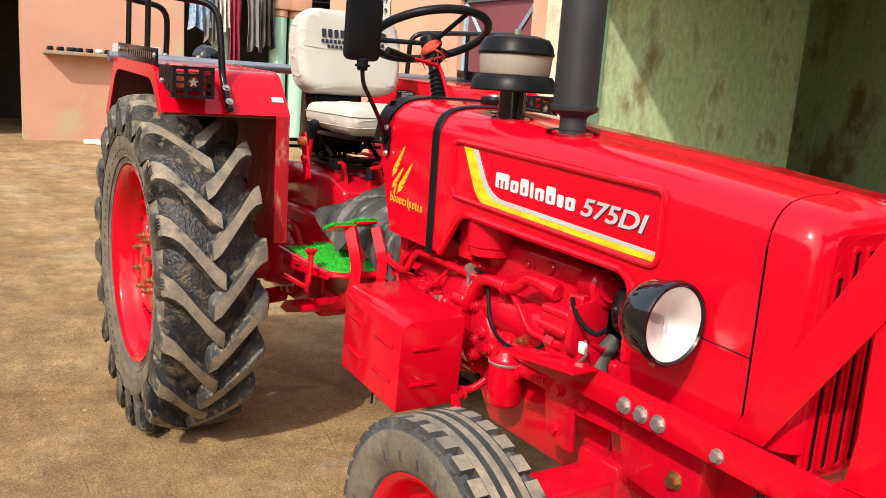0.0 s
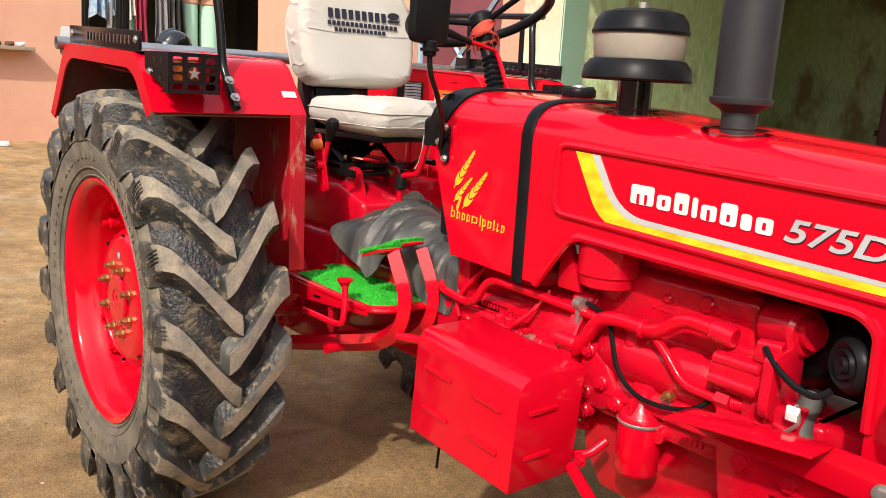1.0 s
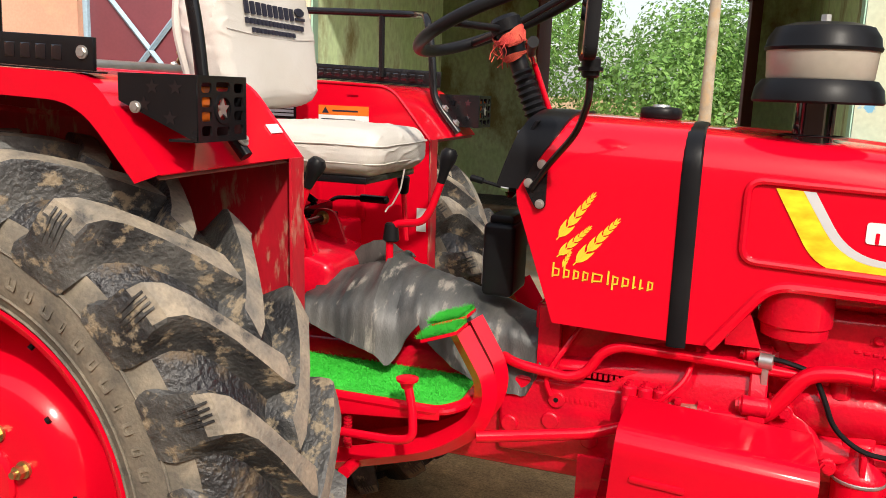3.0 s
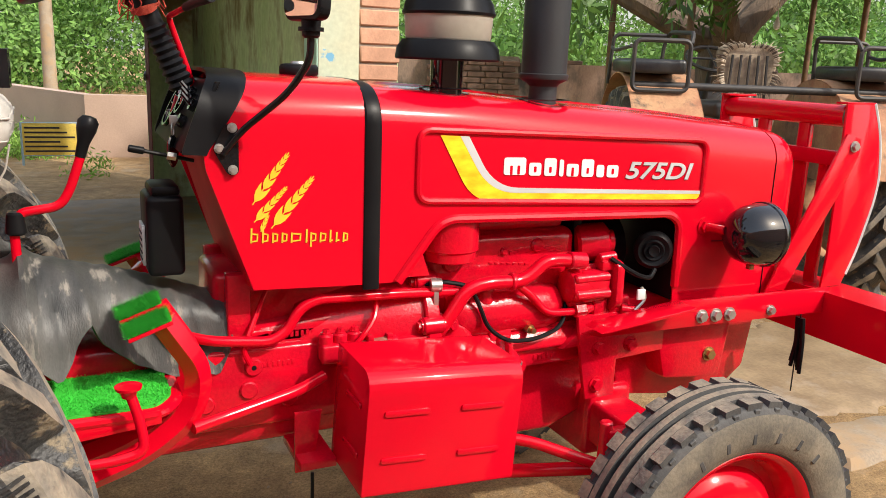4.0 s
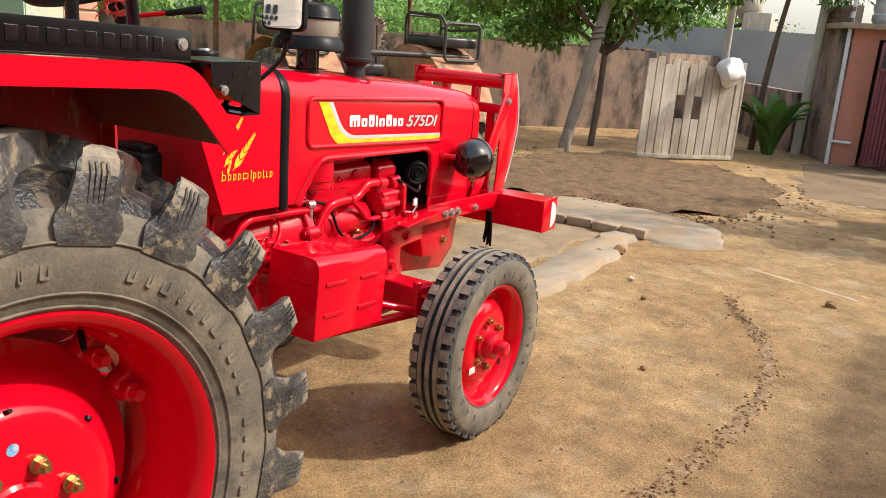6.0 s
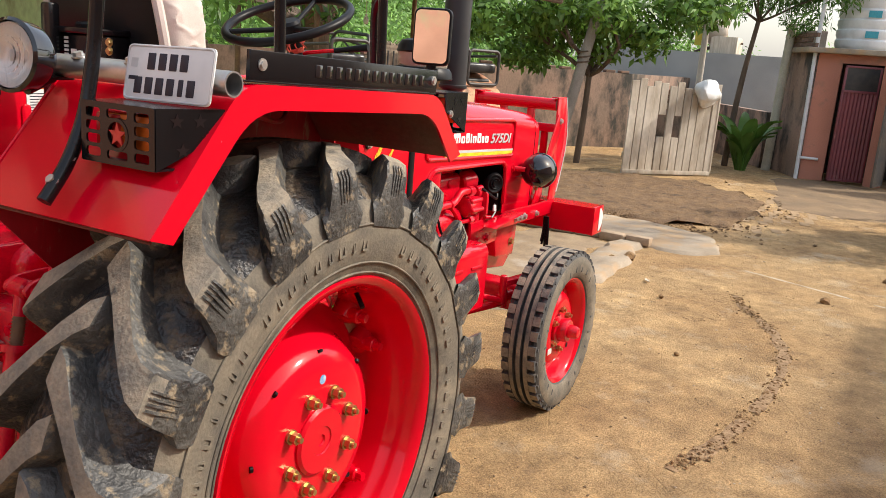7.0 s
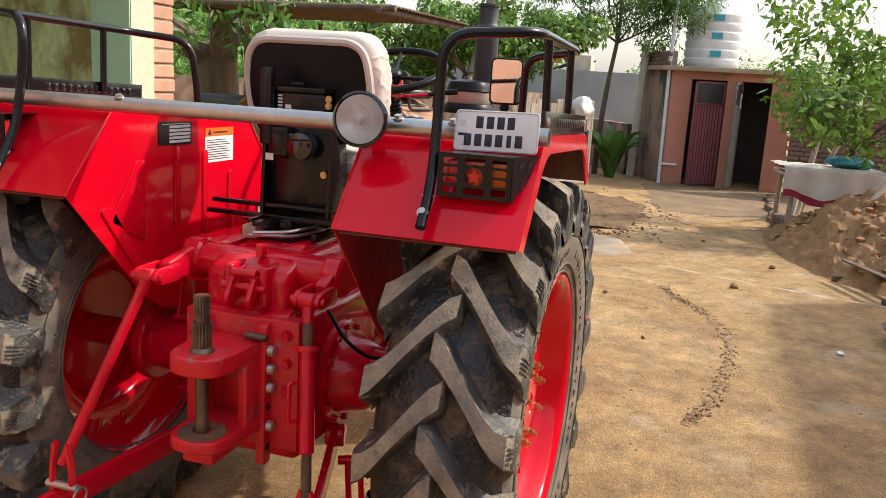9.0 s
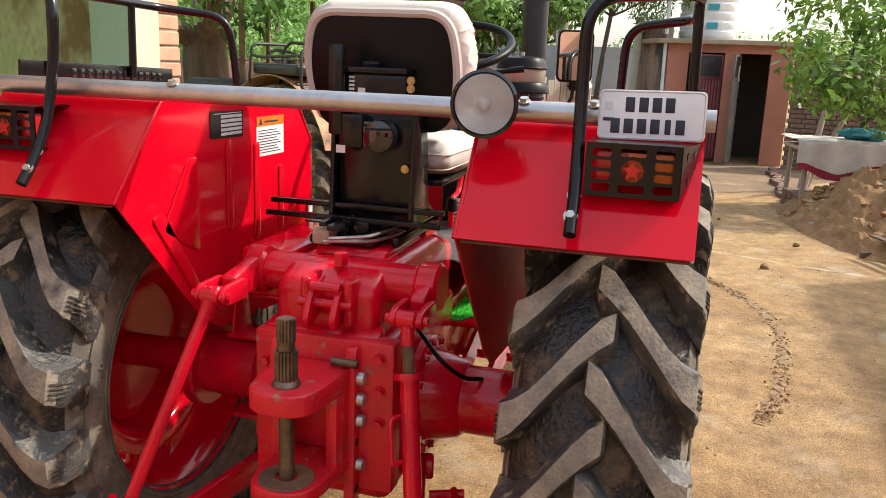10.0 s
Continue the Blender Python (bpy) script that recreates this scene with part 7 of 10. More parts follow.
        for a, b in ((0.05, 0.135), (0.39, L - 0.06)):
            part("thread", cyl(t0 + d * a, t0 + d * b, 0.0125, seg=14), RUST, rod)
            bmt = bmesh.new()
            for k in range(int((b - a) / 0.007)):
                add(bmt, cyl(t0 + d * (a + 0.007 * k), t0 + d * (a + 0.007 * k + 0.0035), 0.0145, seg=12))
            part("thread_turns", bmt, RUST, rod)
    # lower link
    a = Vector((-0.06, s * 0.20, 0.45))
    b = Vector((-0.78, s * 0.40, 0.36)) if s > 0 else Vector((-0.72, s * 0.38, 0.22))
    dl = (b - a).normalized()
    lo = part("lower_link", cat(prism([(0, -0.035), ((b - a).length - 0.02, -0.035), ((b - a).length + 0.03, 0), ((b - a).length - 0.02, 0.035), (0, 0.035)], -0.011, 0.011, "y", 0.003), cyl((0, -0.03, 0), (0, 0.03, 0), 0.035, seg=18, bev=0.005)), RED_CAST, tractor, "red lower hitch arm")
    lo.matrix_basis = Matrix.Translation(a) @ dl.to_track_quat("X", "Z").to_matrix().to_4x4()
    part("link_pin", cat(cyl(foot + Vector((0, -0.05, 0)), foot + Vector((0, 0.05, 0)), 0.011, seg=12)), ZINC, rod)
    rg2 = [foot + Vector((0.024 * math.cos(t), -s * 0.055, -0.02 + 0.024 * math.sin(t))) for t in [2 * math.pi * i / 20 for i in range(20)]]
    part("linch_ring", tube(rg2, 0.003, 6, 0, True), ZINC, rod)
# check chain on the right, hook chain on the left
part("check_link", cat(tube([(-0.10, -0.30, 0.42), (-0.34, -0.42, 0.33)], 0.009, 8, 0), tube([(-0.12, -0.27, 0.40), (-0.36, -0.39, 0.31)], 0.009, 8, 0), cyl((-0.10, -0.33, 0.41), (-0.12, -0.24, 0.40), 0.014, seg=12), cyl((-0.34, -0.45, 0.34), (-0.36, -0.36, 0.31), 0.012, seg=12)), RED, tractor)
chain = bmesh.new()
for k in range(4):
    c = Vector((-0.16, 0.235, 0.62 - 0.045 * k))
    ring = [c + Vector((0.010 * math.cos(t) * (1 if k % 2 else 0.2), 0.010 * math.cos(t) * (0.2 if k % 2 else 1), 0.028 * math.sin(t))) for t in [2 * math.pi * i / 16 for i in range(16)]]
    add(chain, tube(ring, 0.005, 6, 0, True))
part("chain", chain, RED_WORN, tractor)
part("axle_stand", cat(box(-0.05, 0.05, 0.28, 0.40, 0.735, 0.75, 0.003), prism([(-0.05, 0.75), (0.05, 0.75), (0.03, 0.90), (-0.02, 0.90)], 0.378, 0.386, "y", 0.002), box(-0.06, 0.06, 0.30, 0.38, 0.50, 0.515, 0.003)), RED_CAST, tractor)
part("cable", tube([(-0.10, -0.18, 0.86), (-0.17, -0.27, 0.80), (-0.13, -0.32, 0.745), (-0.05, -0.35, 0.72)], 0.006, 8, 0.04), BLACK_PLASTIC, tractor)
part("cable", tube([(-0.12, 0.14, 0.86), (-0.19, 0.18, 0.83), (-0.16, 0.25, 0.815), (-0.05, 0.30, 0.83)], 0.007, 8, 0.04), BLACK_PLASTIC, tractor)
part("side_lever_box", box(-0.14, 0.30, 0.145, 0.30, 0.90, 1.03, 0.012, 3), RED, tractor)
# drawbar clevis with its long pin
PX, PY = -0.495, -0.012
cl = part("drawbar_clevis", cat(
    prism(round_poly([(PX + 0.02, PY + 0.085), (PX - 0.055, PY + 0.070), (PX - 0.075, PY), (PX - 0.055, PY - 0.07), (PX + 0.02, PY - 0.085), (-0.33, -0.105), (-0.33, 0.075)], [0, 0.04, 0.05, 0.04, 0, 0, 0], 6), 0.775, 0.825, "z", 0.006, 3),
    prism(round_poly([(PX + 0.02, PY + 0.085), (PX - 0.055, PY + 0.070), (PX - 0.075, PY), (PX - 0.055, PY - 0.07), (PX + 0.02, PY - 0.085), (-0.33, -0.105), (-0.33, 0.075)], [0, 0.04, 0.05, 0.04, 0, 0, 0], 6), 0.565, 0.60, "z", 0.006, 3),
    prism([(-0.42, 0.57), (-0.345, 0.57), (-0.345, 0.82), (-0.42, 0.82)], -0.10, -0.07, "y", 0.008), prism([(-0.40, 0.57), (-0.345, 0.57), (-0.345, 0.82), (-0.40, 0.82)], 0.045, 0.07, "y", 0.008)), RED_WORN, tractor, "worn red drawbar clevis")
part("rust_ring", lathe([(0.024, 0.600), (0.064, 0.6005), (0.062, 0.604), (0.026, 0.605)], 32, "z", (PX, PY, 0), False), RUST, cl)
part("pin_shaft", cat(cyl((PX, PY, 0.54), (PX, PY, 0.84), 0.0175, seg=20), cyl((PX, PY, 0.822), (PX, PY, 0.838), 0.033, 0.030, 24, 0.004),
     *[cyl((PX + 0.022 * math.cos(a), PY + 0.022 * math.sin(a), 0.838), (PX + 0.022 * math.cos(a), PY + 0.022 * math.sin(a), 0.905), 0.0042, seg=6) for a in [2 * math.pi * i / 18 for i in range(18)]], cyl((PX, PY, 0.838), (PX, PY, 0.905), 0.022, seg=20),
     cyl((PX, PY, 0.905), (PX, PY, 0.925), 0.0195, seg=20), *[cyl((PX + 0.018 * math.cos(a), PY + 0.018 * math.sin(a), 0.925), (PX + 0.018 * math.cos(a), PY + 0.018 * math.sin(a), 0.975), 0.0038, seg=6) for a in [2 * math.pi * i / 16 for i in range(16)]], cyl((PX, PY, 0.92), (PX, PY, 0.977), 0.018, seg=20)), SHAFT, cl, "splined steel shaft used as a hitch pin")
part("drawbar_foot", box(PX - 0.03, PX + 0.10, PY - 0.05, PY + 0.04, 0.525, 0.56, 0.004), RED_WORN, cl)
hp_ = part("hitch_plate", cat(*[prism(round_poly([(-0.355, 0.46), (-0.315, 0.46), (-0.315, 0.87), (-0.345, 0.87), (-0.355, 0.83)], 0.01, 3), y - 0.013, y + 0.013, "y", 0.003) for y in (-0.103, 0.09)], box(-0.32, -0.26, -0.20, 0.16, 0.50, 0.88, 0.008)), RED_WORN, tractor, "drilled hitch plates")
for z in (0.795, 0.742, 0.688, 0.575):
    part("bolt", cyl((-0.335, -0.116, z), (-0.335, -0.136, z), 0.0165, 0.015, 18, 0.003), ZINC, hp_)
# empty holes: black discs carry the shade, nothing is drilled
for z in (0.632, 0.51):
    part("bolt_hole", cyl((-0.335, -0.1158, z), (-0.335, -0.117, z), 0.010, seg=14), BLACK_PLASTIC, hp_)
for y, z in ((-0.165, 0.84), (-0.165, 0.76), (-0.165, 0.68), (0.13, 0.80), (0.13, 0.7)):
    part("bolt", hexbolt((-0.32, y, z), (-1, 0, 0), 0.013, 0.016), RED_CAST, hp_)
part("side_pin", cyl((-0.36, -0.06, 0.838), (-0.36, -0.125, 0.838), 0.010, seg=14), SHAFT, hp_)

# ---- materials of the place ----
def soil_material():
    m = bpy.data.materials.new("packed_earth")
    m.use_nodes = True
    n, l = m.node_tree.nodes, m.node_tree.links
    b = n["Principled BSDF"]
    tc = n.new("ShaderNodeTexCoord")

    def noise_at(scale, detail=8, rough=0.6):
        t = n.new("ShaderNodeTexNoise")
        t.inputs["Scale"].default_value, t.inputs["Detail"].default_value, t.inputs["Roughness"].default_value = scale, detail, rough
        l.new(tc.outputs["Object"], t.inputs["Vector"])
        return t.outputs[0]

    def ramp(src, p0, c0, p1, c1):
        r = n.new("ShaderNodeValToRGB")
        r.color_ramp.elements[0].position, r.color_ramp.elements[1].position = p0, p1
        r.color_ramp.elements[0].color, r.color_ramp.elements[1].color = (*c0, 1), (*c1, 1)
        l.new(src, r.inputs[0])
        return r.outputs[0]

    def mix(fac, a, c, blend="MIX", k=None):
        x = n.new("ShaderNodeMix")
        x.data_type, x.blend_type = "RGBA", blend
        if k is None:
            l.new(fac, x.inputs[0])
        else:
            x.inputs[0].default_value = k
        l.new(a, x.inputs[6]), l.new(c, x.inputs[7])
        return x.outputs[2]
    base = ramp(noise_at(0.9), 0.35, (0.42, 0.256, 0.110), 0.65, (0.56, 0.380, 0.185))
    fine = ramp(noise_at(9, 10, 0.7), 0.32, (0.62, 0.60, 0.58), 0.68, (1.2, 1.2, 1.2))
    grit = ramp(noise_at(110, 5, 0.85), 0.36, (0.46, 0.45, 0.43), 0.62, (1.28, 1.28, 1.28))
    c = mix(None, base, fine, "MULTIPLY", 0.8)
    mott = ramp(noise_at(3.1, 12, 0.72), 0.38, (0.66, 0.64, 0.62), 0.62, (1.16, 1.16, 1.15))
    c = mix(None, c, mott, "MULTIPLY", 0.85)
    c = mix(None, c, grit, "MULTIPLY", 0.9)
    pale = ramp(noise_at(1.7, 10, 0.7), 0.56, (0, 0, 0), 0.66, (1, 1, 1))
    pc = n.new("ShaderNodeRGB")
    pc.outputs[0].default_value = (0.50, 0.41, 0.285, 1)
    k = n.new("ShaderNodeMath")
    k.operation = "MULTIPLY"
    k.inputs[1].default_value = 0.55
    l.new(pale, k.inputs[0])
    c = mix(k.outputs[0], c, pc.outputs[0])
    dark = ramp(noise_at(4.3, 12, 0.78), 0.60, (0, 0, 0), 0.70, (1, 1, 1))
    dc = n.new("ShaderNodeRGB")
    dc.outputs[0].default_value = (0.27, 0.185, 0.105, 1)
    k2 = n.new("ShaderNodeMath")
    k2.operation = "MULTIPLY"
    k2.inputs[1].default_value = 0.6
    l.new(dark, k2.inputs[0])
    c = mix(k2.outputs[0], c, dc.outputs[0])
    l.new(c, b.inputs["Base Color"])
    b.inputs["Roughness"].default_value = 0.92
    vo = n.new("ShaderNodeTexVoronoi")
    vo.feature = "DISTANCE_TO_EDGE"
    vo.inputs["Scale"].default_value = 2.3
    l.new(tc.outputs["Object"], vo.inputs["Vector"])
    cr = n.new("ShaderNodeMapRange")
    cr.inputs[1].default_value, cr.inputs[2].default_value = 0.0, 0.012
    l.new(vo.outputs["Distance"], cr.inputs[0])
    bp = n.new("ShaderNodeBump")
    bp.inputs["Strength"].default_value, bp.inputs["Distance"].default_value = 0.9, 0.022
    hsum = n.new("ShaderNodeMath")
    hsum.operation = "ADD"
    l.new(noise_at(34, 12, 0.8), hsum.inputs[0])
    km = n.new("ShaderNodeMath")
    km.operation = "MULTIPLY"
    km.inputs[1].default_value = 0.12
    l.new(cr.outputs[0], km.inputs[0]), l.new(km.outputs[0], hsum.inputs[1])
    l.new(hsum.outputs[0], bp.inputs["Height"]), l.new(bp.outputs[0], b.inputs["Normal"])
    return m


SOIL = soil_material()
CLOD = material("dry_clods", (0.26, 0.15, 0.062), 0.95, second=(0.17, 0.098, 0.042), scale=9, amount=0.5, grain=60, bump=0.5, bump_dist=0.01)
DUNG = material("dark_trodden_soil", (0.15, 0.088, 0.045), 0.95, second=(0.24, 0.145, 0.068), scale=9, amount=0.7, grain=45, bump=0.9, bump_dist=0.03, dirt=(0.07, 0.045, 0.025), dirt_scale=4, dirt_cut=0.56, dirt_soft=0.12)
CEMENT = material("worn_cement", (0.38, 0.315, 0.235), 0.9, second=(0.28, 0.22, 0.155), scale=4, amount=0.7, grain=90, bump=0.5, dirt=(0.36, 0.25, 0.145), dirt_scale=3.5, dirt_cut=0.48, dirt_soft=0.12)
PINK = material("pink_limewash", (0.66, 0.36, 0.25), 0.9, second=(0.60, 0.31, 0.21), scale=1.5, amount=0.3, grain=60, bump=0.15, dirt=(0.50, 0.41, 0.24), dirt_scale=1.2, dirt_cut=0.56, dirt_soft=0.12)
PINK_STAINED = material("stained_pink_plaster", (0.36, 0.235, 0.175), 0.92, second=(0.26, 0.19, 0.145), scale=2.4, amount=0.6, grain=60, bump=0.4, dirt=(0.06, 0.055, 0.047), dirt_scale=2.6, dirt_cut=0.455, dirt_soft=0.16, stretch=(1, 1, 0.5))
GREEN_WALL = material("green_limewash", (0.48, 0.64, 0.32), 0.92, second=(0.62, 0.72, 0.46), scale=2.6, amount=0.7, grain=30, bump=0.4, dirt=(0.24, 0.21, 0.09), dirt_scale=2.6, dirt_cut=0.50, dirt_soft=0.14, stretch=(1, 1, 0.6))
MINT = material("mint_paint", (0.40, 0.66, 0.50), 0.85, second=(0.45, 0.69, 0.54), scale=2.5, amount=0.2, grain=50, bump=0.15, dirt=(0.60, 0.60, 0.46), dirt_scale=3.5, dirt_cut=0.62, dirt_soft=0.08)
CREAM = material("cream_distemper", (0.56, 0.53, 0.36), 0.9, second=(0.46, 0.56, 0.44), scale=2.2, amount=0.4, grain=40, bump=0.25, dirt=(0.16, 0.38, 0.55), dirt_scale=7, dirt_cut=0.64, dirt_soft=0.03)
CREAM_OLD = material("peeling_cream", (0.66, 0.58, 0.40), 0.9, second=(0.72, 0.66, 0.52), scale=3, amount=0.3, grain=40, bump=0.2, dirt=(0.62, 0.36, 0.25), dirt_scale=2.2, dirt_cut=0.54, dirt_soft=0.06)
BRICK_SALMON = material("salmon_brick", (0.56, 0.31, 0.20), 0.92, second=(0.46, 0.25, 0.16), scale=9, amount=0.4, grain=60, bump=0.4, vary=0.12)
BRICK_DARK = material("weathered_brick", (0.22, 0.125, 0.085), 0.95, second=(0.13, 0.085, 0.065), scale=9, amount=0.5, grain=60, bump=0.5, vary=0.2)
MORTAR = material("mortar", (0.30, 0.25, 0.20), 0.95, second=(0.22, 0.18, 0.14), scale=8, amount=0.4, bump=0.4)
# plaster with the shade of unlit rooms put into its colour
ROOM_SHADE = material("shade_dark_plaster", (0.10, 0.085, 0.07), 0.95)
MAROON = material("maroon_sheet_door", (0.19, 0.045, 0.055), 0.45, second=(0.16, 0.04, 0.05), scale=4, amount=0.3, grain=60, bump=0.06, dirt=(0.30, 0.17, 0.14), dirt_scale=4, dirt_cut=0.62, dirt_soft=0.2)
BLUE_IRON = material("pale_blue_iron", (0.34, 0.50, 0.62), 0.5)
PLANK = material("bleached_plank", (0.60, 0.53, 0.43), 0.9, second=(0.38, 0.31, 0.23), scale=5, amount=0.5, grain=30, bump=0.4, stretch=(1, 5, 0.35), vary=0.15)
BARK = material("bark", (0.16, 0.115, 0.08), 0.95, second=(0.09, 0.065, 0.05), scale=9, amount=0.5, grain=40, bump=0.7, bump_dist=0.02, stretch=(1, 1, 0.25))
PALE_BARK = material("pale_trunk", (0.40, 0.34, 0.27), 0.9, second=(0.27, 0.22, 0.17), scale=6, amount=0.5, grain=30, bump=0.4, stretch=(1, 1, 0.2))
RUST_PAINT = material("rusted_orange_paint", (0.50, 0.29, 0.15), 0.75, second=(0.36, 0.15, 0.08), scale=7, amount=0.6, grain=50, bump=0.3, dirt=(0.12, 0.085, 0.06), dirt_scale=6, dirt_cut=0.55, dirt_soft=0.1)
OLD_BLACK = material("dull_black_iron", (0.02, 0.02, 0.021), 0.5, second=(0.05, 0.042, 0.036), scale=7, amount=0.4)
GREY_WALL = material("grey_plaster", (0.36, 0.37, 0.37), 0.9, second=(0.29, 0.30, 0.30), scale=1.5, amount=0.4)
TANK_WHITE = material("white_water_tank", (0.70, 0.72, 0.74), 0.5, amount=0.1, bump=0.03)
CLOTH_WHITE = material("old_white_cloth", (0.60, 0.57, 0.52), 0.9, second=(0.48, 0.43, 0.38), scale=5, amount=0.3, bump=0.2)
CLOTH_TEAL = material("teal_cloth", (0.05, 0.30, 0.38), 0.85, amount=0.3)
CLOTH_RED = material("dark_red_cloth", (0.30, 0.02, 0.05), 0.85, amount=0.3)
CLOTH_BLUE = material("blue_check_cloth", (0.10, 0.24, 0.42), 0.85, second=(0.45, 0.5, 0.55), scale=25, amount=0.4)
CLOTH_GREY = material("grey_cloth", (0.22, 0.21, 0.21), 0.9, amount=0.3)


def leaf_material(name, a, b2, gloss=0.45):
    m = material(name, a, gloss, second=b2, scale=1.3, amount=0.3, grain=9, bump=0)
    n, l = m.node_tree.nodes, m.node_tree.links
    b = n["Principled BSDF"]
    geo = n.new("ShaderNodeNewGeometry")
    hv = n.new("ShaderNodeHueSaturation")
    mr = n.new("ShaderNodeMapRange")
    mr.inputs[3].default_value, mr.inputs[4].default_value = 0.55, 1.5
    l.new(geo.outputs["Random Per Island"], mr.inputs[0])
    src = b.inputs["Base Color"].links[0].from_socket
    l.new(mr.outputs[0], hv.inputs["Value"]), l.new(src, hv.inputs["Color"]), l.new(hv.outputs[0], b.inputs["Base Color"])
    tr = n.new("ShaderNodeBsdfTranslucent")
    l.new(hv.outputs[0], tr.inputs[0])
    ad = n.new("ShaderNodeMixShader")
    ad.inputs[0].default_value = 0.35
    l.new(b.outputs[0], ad.inputs[1]), l.new(tr.outputs[0], ad.inputs[2]), l.new(ad.outputs[0], n["Material Output"].inputs[0])
    return m


LEAF = leaf_material("mango_leaf", (0.065, 0.15, 0.022), (0.11, 0.22, 0.04))
LEAF_LIGHT = leaf_material("young_leaf", (0.10, 0.21, 0.03), (0.17, 0.29, 0.05))
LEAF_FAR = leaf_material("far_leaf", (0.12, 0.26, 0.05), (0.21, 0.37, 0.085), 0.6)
LEAF_GUAVA = leaf_material("guava_leaf", (0.11, 0.22, 0.03), (0.20, 0.32, 0.05))
GRASS = leaf_material("grass_blade", (0.20, 0.38, 0.06), (0.32, 0.50, 0.11), 0.7)


# ---- ground: one sheet to the horizon ----
def ground_z(x, y):
    rise = 0.032 * max(0.0, -x - 1.0)
    return min(rise, 0.36)


def axis(fine0, fine1, step, far):
    a = list(np.arange(fine0, fine1 + 1e-6, step))
    d, k = step, step
    lo, hi = [], []
    while d < far:
        k *= 1.35
        d += k
        lo.append(fine0 - d), hi.append(fine1 + d)
    return lo[::-1] + a + hi


gx_, gy_ = axis(-3.0, 8.0, 0.06, 420), axis(-3.4, 3.0, 0.06, 420)
verts, faces = [], []
for x in gx_:
    for y in gy_:
        h = ground_z(x, y)
        if -12 < x < 16 and -7 < y < 7:
            h += 0.010 * noise.noise(Vector((x * 1.1, y * 1.1, 0))) + 0.0035 * noise.noise(Vector((x * 6, y * 6, 2)))
        verts.append((x, y, h))
ny_ = len(gy_)
for i in range(len(gx_) - 1):
    for j in range(ny_ - 1):
        faces.append((i * ny_ + j, (i + 1) * ny_ + j, (i + 1) * ny_ + j + 1, i * ny_ + j + 1))
gm = bpy.data.meshes.new("ground")
gm.from_pydata(verts, [], faces)
gm.polygons.foreach_set("use_smooth", [True] * len(faces))
gm.materials.append(SOIL)
tagged(new("ground", gm), "packed tan earth yard, dusty and trodden", "ground", kind="structure")


def scatter(name, mat, spots, label, category, seed=1):
    """Many small lumps lying on the ground, one sheet of loose stuff. spots: (x, y, spread, count, smallest, largest)."""
    rg = random.Random(seed)
    V, F = [], []
    ico = bmesh.new()
    bmesh.ops.create_icosphere(ico, subdivisions=1, radius=1)
    iv = [v.co.copy() for v in ico.verts]
    ifc = [[v.index for v in f.verts] for f in ico.faces]
    ico.free()
    for x, y, sp, cnt, r0, r1 in spots:
        for k in range(cnt):
            px, py = rg.gauss(x, sp), rg.gauss(y, sp)
            r = r0 + (r1 - r0) * rg.random() ** 3
            q = Matrix.Rotation(rg.uniform(0, 6.28), 3, "Z") @ Matrix.Rotation(rg.uniform(0, 3), 3, "X")
            o = len(V)
            sx, sy, sz = rg.uniform(.7, 1.4), rg.uniform(.6, 1.1), rg.uniform(.4, .8)
            for v in iv:
                p = q @ Vector((v.x * sx, v.y * sy, v.z * sz)) * r * (1 + 0.35 * noise.noise(v * 1.7 + Vector((k, 0, 0))))
                V.append((px + p.x, py + p.y, ground_z(px, py) + max(0.0, p.z * 0.9) + r * 0.15))
            F += [[o + i for i in f] for f in ifc]
    me = bpy.data.meshes.new(name)
    me.from_pydata(V, [], F)
    me.materials.append(mat)
    return tagged(new(name, me), label, category, kind="stuff")


trail = [(4.55, -1.03), (4.35, -1.10), (4.1, -1.25), (3.8, -1.40), (3.45, -1.50), (3.1, -1.53), (2.7, -1.52), (2.3, -1.47), (1.95, -1.40), (1.65, -1.31)]
spots = []
for (a, b), (c, d) in zip(trail, trail[1:]):
    for k in range(6):
        t = k / 6
        spots.append((a + (c - a) * t, b + (d - b) * t, 0.024, 26, 0.002, 0.012))
for k in range(8):
    spots.append((4.2 - 0.07 * k, -1.12 + 0.03 * k, 0.03, 10, 0.0015, 0.008))
scatter("crumbled_clods", CLOD, spots, "curved line of crumbled dry clods on the earth", "clods", 3)
scatter("small_stones", material("grit", (0.42, 0.33, 0.22), 0.9, second=(0.28, 0.2, 0.12)), [(2.5, -1.2, 1.8, 260, 0.002, 0.009), (0.5, -1.4, 1.2, 120, 0.002, 0.007), (-3, -0.5, 1.5, 80, 0.003, 0.01), (5.5, -1.0, 1.0, 120, 0.003, 0.012)], "scattered grit on the earth", "grit", 5)
yard = [(-2.0 + 0.55 * i, -3.0 + 0.55 * j, 0.3, 24, 0.0012, 0.0085) for i in range(15) for j in range(6)]
scatter("dark_crumbs", material("earth_crumb", (0.17, 0.11, 0.06), 0.95, second=(0.27, 0.18, 0.10), scale=30), yard, "fine dark crumbs of earth over the yard", "crumbs", 31)
scatter("pale_grit", material("pale_grit", (0.55, 0.46, 0.34), 0.95, second=(0.40, 0.31, 0.21), scale=30), [(a + 0.2, b + 0.25, c, 8, d, e) for a, b, c, n_, d, e in yard], "fine pale grit over the yard", "grit", 32)
